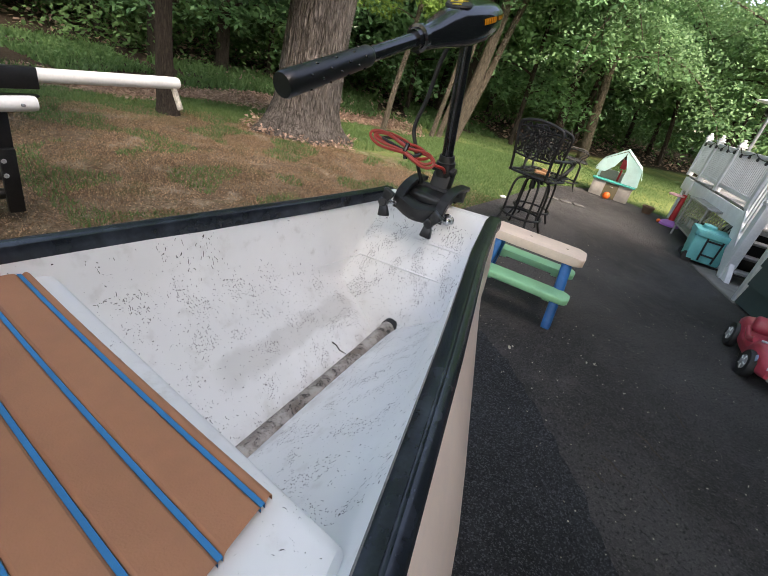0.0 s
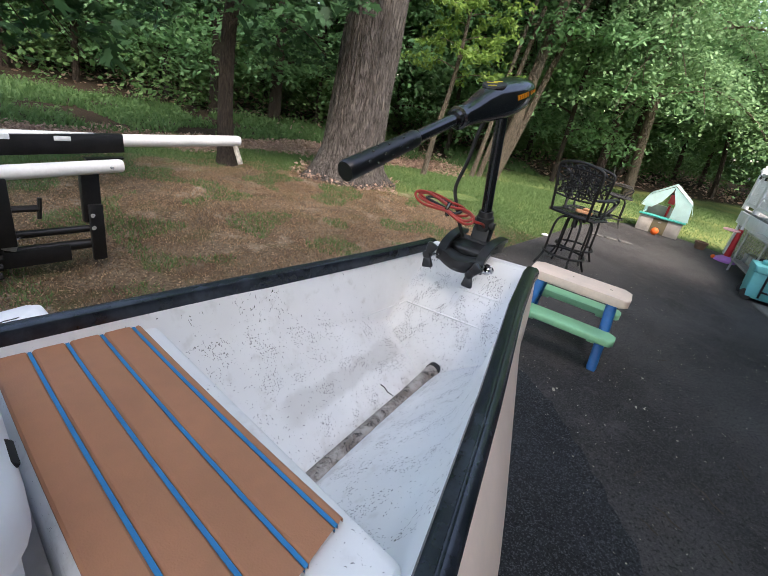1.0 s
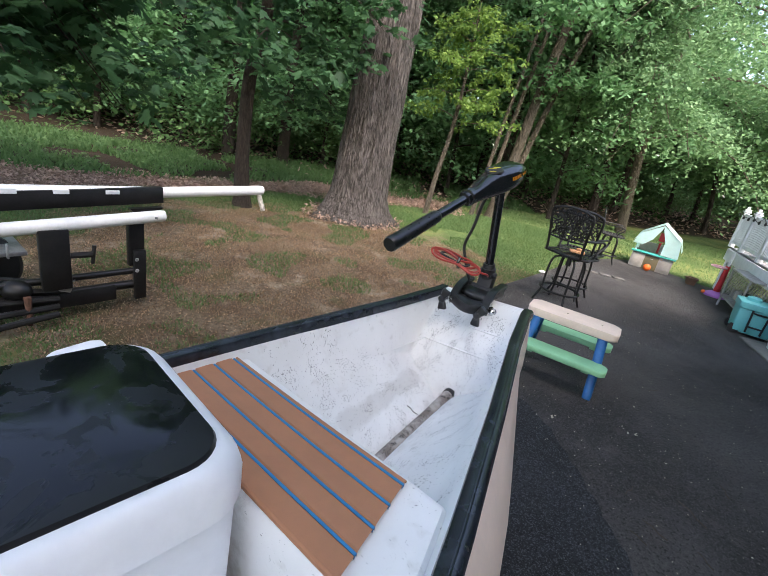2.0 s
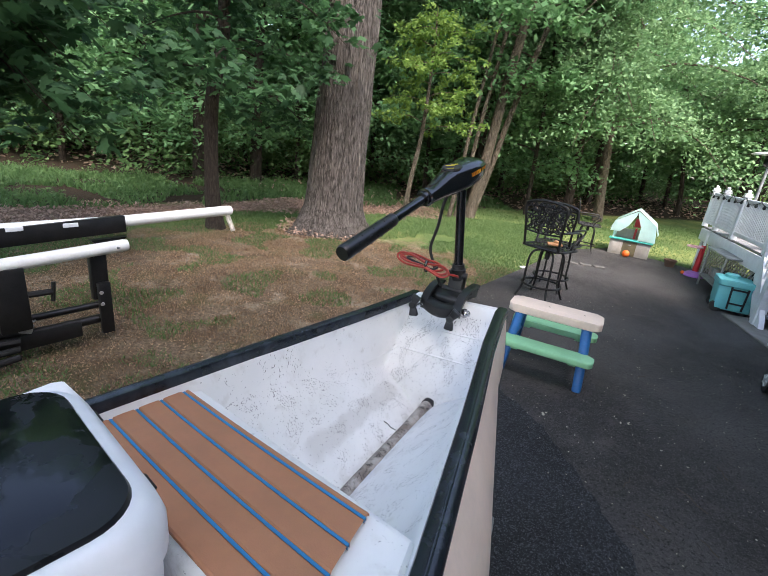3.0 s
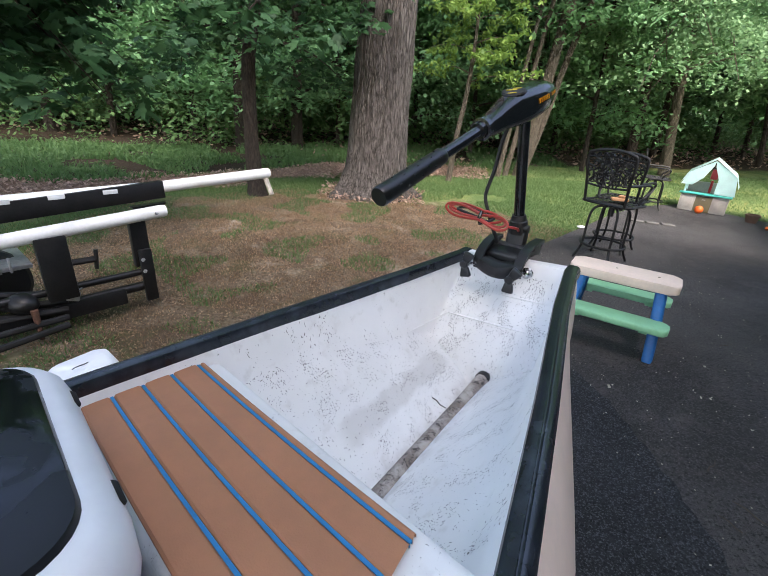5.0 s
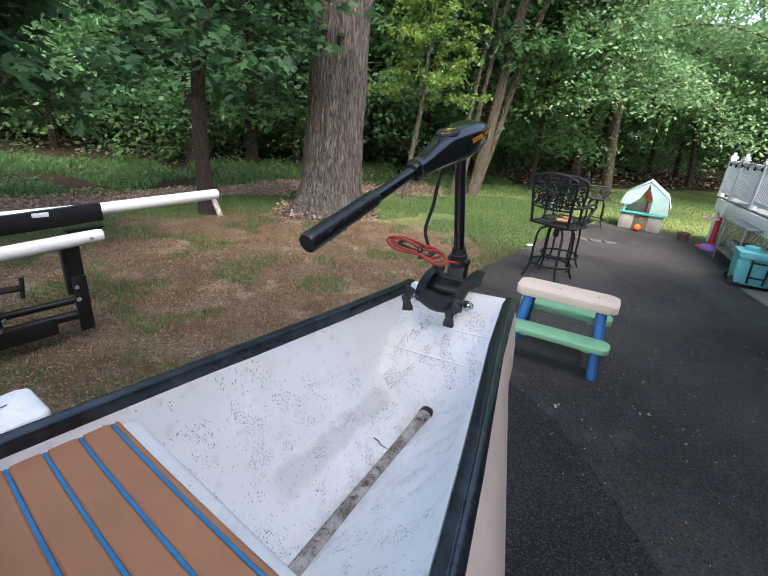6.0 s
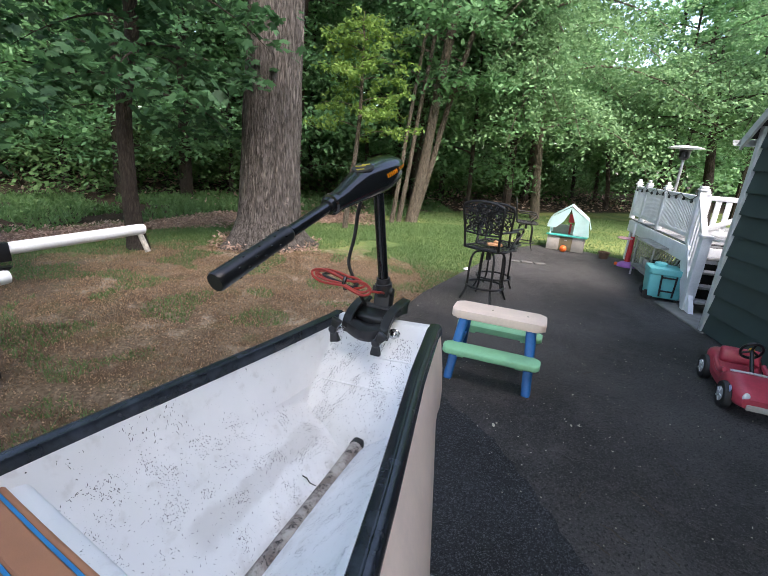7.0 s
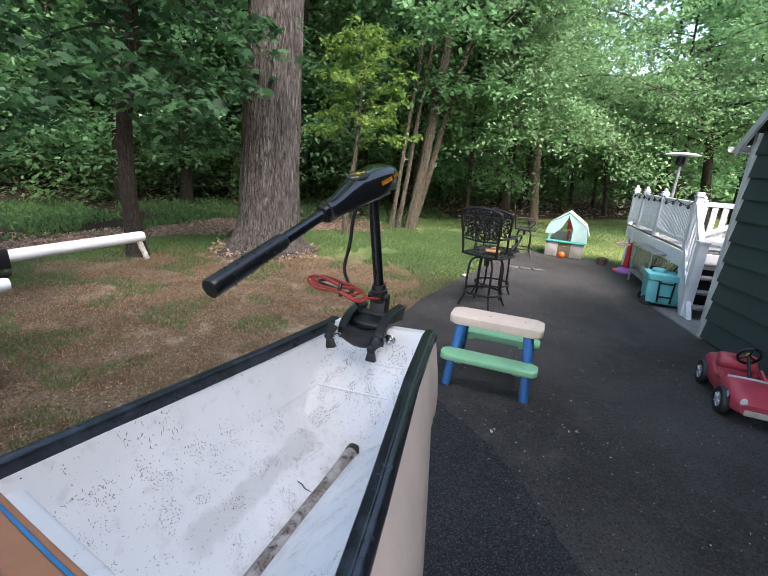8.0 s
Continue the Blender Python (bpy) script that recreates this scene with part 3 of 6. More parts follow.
for s in (-1, 1):
    bm = bmesh.new()
    lathe(bm, [(0.12, -0.07), (0.25, -0.07), (0.27, -0.045), (0.27, 0.045), (0.25, 0.07), (0.12, 0.07)], 24, pose(s * 0.44, -1.9, 0.27, 0, 90))
    part("tyre", bm, BLACK_DULL, own_trailer)
bm = bmesh.new()
tube(bm, [(-0.44, -1.9, 0.27), (0.44, -1.9, 0.27)], 0.03)
tube(bm, [(0, -1.9, 0.27), (0, -1.9, 0.44)], 0.04)
part("axle", bm, STEEL, own_trailer)
bm = bmesh.new()
tube(bm, [(0, 0.3, 0.44), (0, 0.3, 0.03)], 0.03)
box(bm, 0.14, 0.14, 0.02, pose(0, 0.3, 0.025), 0.004)
part("jack_stand", bm, STEEL, own_trailer)
# a white tub lying on the lawn beyond the boat
box_b = thing("storage_tub", pose(-1.474, 1.309, 0.0, 0, 0, 57) @ Matrix.Diagonal((0.95, 0.95, 0.8, 1)), "white crumpled plastic tub with black wire marks on the lawn", "tub")
bm = bmesh.new()
box(bm, 0.21, 0.24, 0.26, pose(0, 0, 0.13), 0.03, 3, 1.1)
part("tub_body", bm, COOLER_W, box_b)
bm = bmesh.new()
rows = []
for k, z in ((0.98, 0.255), (1.0, 0.262), (0.99, 0.282), (0.93, 0.296), (0.7, 0.302), (0.3, 0.304), (0.05, 0.305)):
    rows.append([(x * k, y * k, z + 0.012 * noise.noise(Vector((x * 16, y * 16, k * 3))) + 0.05 * x) for x, y in rounded(0.26, 0.29, 0.05, 6)])
loft(bm, rows, True, True)
lid = part("tub_lid", bm, COOLER_W, box_b)
bm = bmesh.new()
tube(bm, smooth_line([(-0.05, 0.02, 0.305), (-0.035, 0.01, 0.318), (0.0, 0.015, 0.316), (0.02, 0.03, 0.308)], 5), 0.003, 8)
part("lid_wire", bm, BLACK, lid, "small black wire")

# ---- electric outboard on the transom ----
motor = thing("outboard_motor", pose(0.252, 1.205, 0.957, 0, 0, -AX), "black electric outboard motor clamped to the boat's transom", "motor")
H0, T0 = Vector((-0.033, 0.09, 0.505)), Vector((-0.096, -0.624, 0.273))
DIR = (T0 - H0).normalized()
SIDE = DIR.cross(Vector((0, 0, 1))).normalized()
UPW = SIDE.cross(DIR).normalized()


def along(d, a=0.0, b=0.0):
    return H0 + DIR * d + SIDE * a + UPW * b


bm = bmesh.new()
rows = []
for d, w, up, dn in ((0.0, 0.022, 0.012, 0.016), (0.004, 0.036, 0.02, 0.026), (0.012, 0.046, 0.028, 0.036), (0.026, 0.052, 0.034, 0.044), (0.05, 0.0545, 0.038, 0.050), (0.08, 0.053, 0.040, 0.052), (0.12, 0.047, 0.040, 0.050), (0.16, 0.040, 0.037, 0.044), (0.2, 0.033, 0.029, 0.036), (0.24, 0.028, 0.023, 0.029), (0.265, 0.0255, 0.0215, 0.026), (0.285, 0.024, 0.021, 0.024)):
    row = []
    for k in range(20):
        q = 2 * math.pi * k / 20
        c, s_ = math.cos(q), math.sin(q)
        e = 0.75
        x = math.copysign(abs(c) ** e, c) * w
        y = math.copysign(abs(s_) ** e, s_) * (up if s_ > 0 else dn)
        row.append(along(0.014 + d * 1.22, x, y + 0.006 * math.exp(-((d - 0.17) / 0.05) ** 2) * max(0.0, s_)))
    rows.append(row)
loft(bm, rows, True, True)
head = part("motor_head", bm, MOTOR_BLACK, motor, "glossy black moulded head")
bm = bmesh.new()
lathe(bm, [(0.03, 0.0), (0.032, 0.004), (0.030, 0.008), (0.0, 0.008)][:3], 20, Matrix.Translation(along(0.19, 0, 0.036)) @ UPW.to_track_quat("Z", "Y").to_matrix().to_4x4())
part("control_dial", bm, BLACK_DULL, head, "black control dial")
for a, b, c in ((0.165, 0.0, 0.020), (0.182, 0.008, 0.026), (0.207, -0.006, 0.018)):
    bm = bmesh.new()
    tube(bm, [along(a, b - c * 0.5, 0.0452), along(a + 0.012, b + c * 0.5, 0.0452)], 0.0014, 6)
    part("dial_mark", bm, plain("yellow_print", (0.6, 0.5, 0.05), 0.5), head)
# the orange maker's mark as plain slanted blocks on the side
HEAD_D = [0.0, 0.004, 0.012, 0.026, 0.05, 0.08, 0.12, 0.16]
HEAD_W = [0.022, 0.036, 0.046, 0.052, 0.0545, 0.053, 0.047, 0.040]


def flank(d, q):
    """A place on the head's starboard flank, d along it and q degrees up from its widest line."""
    w = interp(d, HEAD_D, HEAD_W) + 0.0012
    c, s_ = math.cos(radians(q)), math.sin(radians(q))
    up = interp(d, HEAD_D, [0.012, 0.02, 0.028, 0.034, 0.038, 0.040, 0.040, 0.037]) + 0.0012
    dn = interp(d, HEAD_D, [0.016, 0.026, 0.036, 0.044, 0.050, 0.052, 0.050, 0.044]) + 0.0012
    return along(0.014 + d * 1.22, -w * abs(c) ** 0.75, math.copysign(abs(s_) ** 0.75, s_) * (up if s_ > 0 else dn))


for i in range(12):
    if i == 5:
        continue
    d0 = 0.012 + i * 0.0078
    q0, q1 = (1, 12) if i < 5 else (0, 13)
    bm = bmesh.new()
    loft(bm, [[flank(d0 + o + 0.003 * k / 3, q0 + (q1 - q0) * k / 3) for o in (0.0, 0.003, 0.006)] for k in range(4)])
    bmesh.ops.solidify(bm, geom=list(bm.faces), thickness=0.0015)
    part("orange_mark", bm, ORANGE, head, "orange block of the maker's mark", smooth=False)
bm = bmesh.new()
tube(bm, [along(0.348), along(0.362), along(0.364), along(0.378)], [0.028, 0.028, 0.022, 0.02], 18)
part("collar", bm, MOTOR_BLACK, motor)
bm = bmesh.new()
tube(bm, [along(0.36), along(0.54)], 0.0145, 18)
part("handle_tube", bm, MOTOR_BLACK, motor, "glossy black extension tube")
bm = bmesh.new()
L = (T0 - H0).length
prof = [(0.53, 0.0155), (0.534, 0.0178), (0.538, 0.0192), (0.55, 0.0190), (0.61, 0.0195), (0.68, 0.0204), (L - 0.02, 0.0210), (L - 0.004, 0.0210), (L, 0.019)]
tube(bm, [along(d) for d, r in prof], [r for d, r in prof], 22)
grip = part("grip", bm, BLACK, motor, "black dimpled rubber grip")
for i in range(7):
    for q in (0, 72, 144, 216, 288):
        d = 0.56 + i * 0.024
        r = interp(d, [0.5, 0.61, 0.68, 0.75], [0.0190, 0.0195, 0.0204, 0.0210])
        a = radians(q + 30 * (i % 2) + 12)
        bm = bmesh.new()
        box(bm, 0.004, 0.006, 0.004, Matrix.Translation(along(d, math.cos(a) * (r - 0.0006), math.sin(a) * (r - 0.0006))), 0.001, 1)
        part("grip_dimple", bm, MOTOR_BLACK, grip)
S0, S1 = Vector((-0.016, 0.042, 0.10)), Vector((-0.044, -0.012, 0.47))
bm = bmesh.new()
tube(bm, [S0 + (S0 - S1) * 0.25, S0, S1], 0.0165, 16)
part("shaft", bm, MOTOR_BLACK, motor, "glossy black shaft")
bm = bmesh.new()
tube(bm, [S1 + (S0 - S1) * 0.12, S1 + (S0 - S1) * 0.04, S1], [0.02, 0.026, 0.03], 16)
part("head_socket", bm, MOTOR_BLACK, motor)
bm = bmesh.new()
tube(bm, [S0 + (S0 - S1) * 0.05, S0 + (S1 - S0) * 0.06, S0 + (S1 - S0) * 0.065, S0 + (S1 - S0) * 0.11], [0.027, 0.028, 0.024, 0.022], 16)
tube(bm, [(-0.05, 0.036, 0.1), (0.02, 0.036, 0.1)], 0.012, 12)
part("tilt_collar", bm, BLACK_DULL, motor)
bm = bmesh.new()
box(bm, 0.06, 0.05, 0.10, pose(-0.016, 0.046, 0.045, -6), 0.012)
part("pivot_block", bm, BLACK_DULL, motor)


def cheek(x, reach):
    """One arched arm of the clamp: up from the screw, over the transom and out behind it, with a raised rim."""
    spine = smooth_line([(-0.080, -0.024), (-0.088, 0.002), (-0.074, 0.030), (-0.04, 0.05), (0.0, 0.06), (0.05, 0.062), (reach, 0.058)], 4)
    under = smooth_line([(-0.05, -0.026), (-0.055, -0.008), (-0.045, 0.008), (-0.02, 0.022), (0.01, 0.026), (0.05, 0.018), (reach, 0.004)], 4)
    bm = bmesh.new()
    rows = []
    for (y0, z0), (y1, z1) in zip([q[:2] for q in spine], [q[:2] for q in under]):
        rows.append([(x - 0.015, y0, z0), (x + 0.015, y0, z0), (x + 0.015, y0 * 0.75 + y1 * 0.25, z0 * 0.75 + z1 * 0.25), (x + 0.007, y0 * 0.7 + y1 * 0.3, z0 * 0.7 + z1 * 0.3), (x + 0.009, y1, z1), (x - 0.009, y1, z1), (x - 0.007, y0 * 0.7 + y1 * 0.3, z0 * 0.7 + z1 * 0.3), (x - 0.015, y0 * 0.75 + y1 * 0.25, z0 * 0.75 + z1 * 0.25)])
    loft(bm, rows, True, True)
    bmesh.ops.bevel(bm, geom=list(bm.edges), offset=0.0016, segments=1, profile=0.5, affect="EDGES")
    part("clamp_arm", bm, BLACK, motor, "black arched clamp arm with raised rim")


cheek(-0.085, 0.075)
cheek(0.042, 0.115)
bm = bmesh.new()
rows = []
for k in range(13):
    f = k / 12
    x = -0.088 + 0.133 * f
    bow = 0.016 * math.sin(math.pi * f)
    lo, hi = -0.028 - 0.012 * math.sin(math.pi * f), 0.014 + 0.006 * math.cos(2 * math.pi * f)
    rows.append([(x, -0.052, lo), (x, -0.078 - bow, lo + 0.004), (x, -0.086 - bow, lo + 0.016), (x, -0.084 - bow, hi - 0.008), (x, -0.074 - 0.6 * bow, hi), (x, -0.05, hi)])
loft(bm, rows, True, True)
part("clamp_body", bm, BLACK, motor, "rounded black clamp body")
bm = bmesh.new()
box(bm, 0.115, 0.075, 0.04, pose(-0.022, -0.006, 0.018, 6), 0.012, 3)
part("clamp_saddle", bm, BLACK, motor)
bm = bmesh.new()
tube(bm, [(-0.09, 0.028, 0.034), (0.05, 0.028, 0.034)], 0.016, 14)
part("tilt_pin", bm, BLACK_DULL, motor)
for kx, kz, turn in ((-0.114, -0.008, 20), (0.034, -0.02, 34)):
    bm = bmesh.new()
    tube(bm, [(kx * 0.8, -0.045, kz), (kx * 0.8, -0.08, kz), (kx, -0.112, kz)], 0.0075, 12)
    screw = part("clamp_screw", bm, CHROME, motor, "zinc clamp screw")
    bm = bmesh.new()
    tube(bm, [(kx, -0.104, kz), (kx, -0.108, kz), (kx, -0.124, kz), (kx, -0.128, kz)], [0.010, 0.0135, 0.0135, 0.009], 14)
    for s in (-1, 1):
        m = pose(kx, -0.117, kz) @ pose(0, 0, 0, 0, turn if s > 0 else 180 + turn - 34) @ pose(0, 0, 0.024)
        box(bm, 0.024, 0.013, 0.034, m, 0.006, 2, 1.5)
    part("wing_knob", bm, BLACK, screw, "black wing knob with two paddles")
cable = smooth_line([along(0.2, 0, -0.03), (-0.07, -0.075, 0.36), (-0.085, -0.06, 0.28), (-0.105, -0.05, 0.2), (-0.09, -0.045, 0.15), (-0.075, -0.03, 0.1), (-0.06, 0.0, 0.05)], 6)
bm = bmesh.new()
tube(bm, cable, 0.0055, 10)
part("power_cable", bm, BLACK_DULL, motor, "black power cable hanging in a curve")
TIE = Vector((-0.098, -0.078, 0.138))
for j, (mat_c, left, right, h) in enumerate(((REDWIRE, 0.118, 0.088, 0.021), (REDWIRE, 0.106, 0.080, 0.014), (BLACK_DULL, 0.082, 0.040, 0.008), (REDWIRE, 0.112, 0.062, 0.017))):
    loop = []
    for k in range(32):
        q = 2 * math.pi * k / 32
        c, s_ = math.cos(q), math.sin(q)
        x = c * (right if c > 0 else left)
        pinch = 0.35 + 0.65 * min(1.0, abs(c) * 1.5)
        loop.append(TIE + Vector((x, 0.012 * s_ + 0.004 * j - 0.006, s_ * h * pinch - 0.13 * x + 0.003 * math.sin(3 * q + j) + 0.002 * j)))
    bm = bmesh.new()
    tube(bm, loop, 0.0042, 8, closed=True)
    part("cable_coil", bm, mat_c, motor, "coiled red and black battery leads")
bm = bmesh.new()
tube(bm, [TIE + Vector((0.004, -0.008, -0.02)), TIE + Vector((0.0, -0.014, 0.0)), TIE + Vector((0.002, -0.006, 0.02))], 0.006, 8)
part("cable_tie", bm, MOTOR_BLACK, motor)
bm = bmesh.new()
tube(bm, smooth_line([TIE + Vector((0.085, 0.004, -0.014)), (0.005, -0.05, 0.118), (0.0, -0.01, 0.105), (-0.01, 0.03, 0.09)], 5), 0.0042, 8)
part("battery_lead", bm, REDWIRE, motor, "red lead running to the shaft")
bolt = thing("eye_bolt", pose(0.252, 1.205, 0.957, 0, 0, -AX) @ pose(0.054, -0.012, -0.026, 90), "zinc-plated round fitting bolted through the transom", "bolt")
bm = bmesh.new()
lathe(bm, [(0.019, 0.0), (0.021, 0.003), (0.019, 0.006), (0.012, 0.007), (0.013, 0.012), (0.009, 0.018), (0.003, 0.02)], 20)
part("bolt_head", bm, CHROME, bolt)

# ---- litter in the boat ----
rng = np.random.default_rng(7)
def twig(name, p, ang, ln, r, label, mat_t, parent_m=None):
    bm = bmesh.new()
    tube(bm, [(0, 0, r), (ln * 0.3, ln * 0.06, r * 1.2), (ln * 0.62, -ln * 0.02, r), (ln, ln * 0.10, r)], [r, r, r * 0.9, r * 0.5], 6)
    return solid(name, bm, mat_t, label, "twig", m=(parent_m or Matrix()) @ pose(*p, 0, 0, ang))


twig("twig", (-0.045, -0.42, floor_z(-0.04, 0.42) + 0.002), -25, 0.055, 0.0016, "short dark bent twig on the boat's floor", BARK_D, BOAT)
verts, faces = [], []
for i in range(26000):
    u = rng.uniform(0.02, 0.93)
    k = rng.uniform(-0.96, 0.98)
    x = half(u) * k
    if noise.noise(Vector((x * 22, u * 18, 3.0))) < 0.16 - 0.3 * max(0.0, 0.35 - u) and rng.random() < 0.88:
        continue
    if abs(x) > 0.93 * half(u) - 0.02 and rng.random() < 0.5:
        continue
    z = floor_z(x, u)
    dz = floor_z(x + 0.01, u) - z
    if abs(dz) > 0.03:
        continue
    a, ln, wd = rng.uniform(0, 6.28), rng.uniform(0.0014, 0.0044), rng.uniform(0.00025, 0.0005)
    if rng.random() < 0.55:
        ln *= 0.35
    dx, dy = math.cos(a), math.sin(a)
    b0 = len(verts)
    bend = rng.uniform(-0.4, 0.4)
    for s, t in ((0, 1), (0, -1), (0.5, -1), (0.5, 1), (1, 1), (1, -1)):
        ang = bend * s
        px = x + (dx * s - dy * ang * s * 0.8) * ln - dy * wd * t
        py = -u + (dy * s + dx * ang * s * 0.8) * ln + dx * wd * t
        verts.append((px, py, z + (px - x) * dz / 0.01 + 0.0016 + (floor_z(x, max(0.0, -py)) - z)))
    faces += [(b0, b0 + 1, b0 + 2, b0 + 3), (b0 + 3, b0 + 2, b0 + 5, b0 + 4)]
CRUMB = plain("black_crumbs", (0.02, 0.02, 0.02), 0.9)
spill = stuff("leaf_crumbs", verts, faces, CRUMB, "black seed and twig crumbs scattered over the boat's inside", "debris")
spill.matrix_world = BOAT

# ---- picnic table ----
def picnic_table():
    t = thing("picnic_table", pose(1.27, 2.64, 0.012, 0, 0, -27) @ Matrix.Diagonal((0.97, 0.97, 0.97, 1)), "small plastic children's picnic table, beige top and green benches", "table")
    bm = bmesh.new()
    prism(bm, rounded(0.66, 0.25, 0.05, 5), 0.425, 0.485, 0.014, 3)
    part("tabletop", bm, BEIGE, t, "beige plastic top with rounded corners")
    for x in (-0.05, 0.2):
        bm = bmesh.new()
        lathe(bm, [(0.008, 0.484), (0.008, 0.4858), (0.004, 0.486)], 10, pose(x, 0.01, 0))
        part("moulded_dot", bm, BROWN_P, t)
    for s in (-1, 1):
        bm = bmesh.new()
        out = rounded(0.66, 0.15, 0.045, 5)
        prism(bm, [(x, y + s * 0.255 + s * 0.02 * (1 - (x / 0.33) ** 2)) for x, y in out], 0.222, 0.268, 0.013, 3)
        part("bench", bm, MINT, t, "mint green plastic bench")
        for x in (-0.2, 0.2):
            bm = bmesh.new()
            box(bm, 0.05, 0.11, 0.02, pose(x, s * 0.25, 0.213), 0.004)
            part("bench_rib", bm, MINT, t)
        for x in (-0.255, 0.255):
            bm = bmesh.new()
            tube(bm, [(x * 0.92, s * 0.08, 0.43), (x, s * 0.17, 0.25), (x * 1.07, s * 0.255, 0.02), (x * 1.07, s * 0.26, 0.002)], [0.036, 0.034, 0.032, 0.028], 14, flat=0.85)
            part("leg", bm, BLUE, t, "blue tubular plastic leg")
    for x in (-0.25, 0.25):
        bm = bmesh.new()
        box(bm, 0.03, 0.42, 0.035, pose(x, 0, 0.205), 0.008)
        part("crossbar", bm, BLUE, t)


picnic_table()


# ---- cast iron bar stools ----
def bar_stool(m):
    t = thing("bar_stool", m, "black cast-metal swivel bar stool with scrolled back and arms", "bar stool", "bar stools on the driveway")
    def P(name, pts, r, parent=t, per=6, closed=False, sides=8):
        bm = bmesh.new()
        tube(bm, smooth_line(pts, per, closed), r, sides, closed=closed)
        return part(name, bm, IRON, parent)
    for k in range(4):
        c, s = math.cos(radians(45 + 90 * k)), math.sin(radians(45 + 90 * k))
        P("leg", [(0.02 * c, 0.02 * s, 0.555), (0.13 * c, 0.13 * s, 0.55), (0.185 * c, 0.185 * s, 0.49), (0.2 * c, 0.2 * s, 0.34), (0.205 * c, 0.205 * s, 0.15), (0.265 * c, 0.265 * s, 0.008)], 0.0125)
    P("foot_ring", [(0.212 * math.cos(radians(30 * k)), 0.212 * math.sin(radians(30 * k)), 0.17) for k in range(12)], 0.0125, closed=True, per=3)
    bm = bmesh.new()
    tube(bm, [(0, 0, 0.46), (0, 0, 0.56), (0, 0, 0.565), (0, 0, 0.585)], [0.028, 0.028, 0.06, 0.06], 14)
    part("swivel", bm, IRON, t)
    seat = part_seat(t)
    back = thing_back(t)
    for s in (-1, 1):
        P("arm", [(s * 0.2, -0.19, 0.8), (s * 0.225, -0.06, 0.80), (s * 0.235, 0.1, 0.795), (s * 0.235, 0.175, 0.77), (s * 0.225, 0.165, 0.72), (s * 0.215, 0.1, 0.66), (s * 0.2, 0.08, 0.6)], 0.012)
    return t


def part_seat(t):
    bm = bmesh.new()
    tube(bm, smooth_line([(-0.2, -0.19, 0.6), (0.2, -0.19, 0.6), (0.225, 0.0, 0.595), (0.21, 0.2, 0.59), (0, 0.225, 0.588), (-0.21, 0.2, 0.59), (-0.225, 0.0, 0.595)], 5, True), 0.013, 8, closed=True)
    seat = part("seat", bm, IRON, t)
    for i in range(9):
        bm = bmesh.new()
        x = -0.18 + i * 0.045
        tube(bm, [(x, -0.19, 0.598), (x, 0.0, 0.585), (x, 0.2, 0.59)], 0.011, 6, flat=0.5)
        part("seat_bar", bm, IRON, seat)
    for y in (-0.1, 0.0, 0.1):
        bm = bmesh.new()
        tube(bm, [(-0.21, y, 0.592), (0, y, 0.58), (0.21, y, 0.592)], 0.009, 6, flat=0.5)
        part("seat_bar", bm, IRON, seat)
    return seat


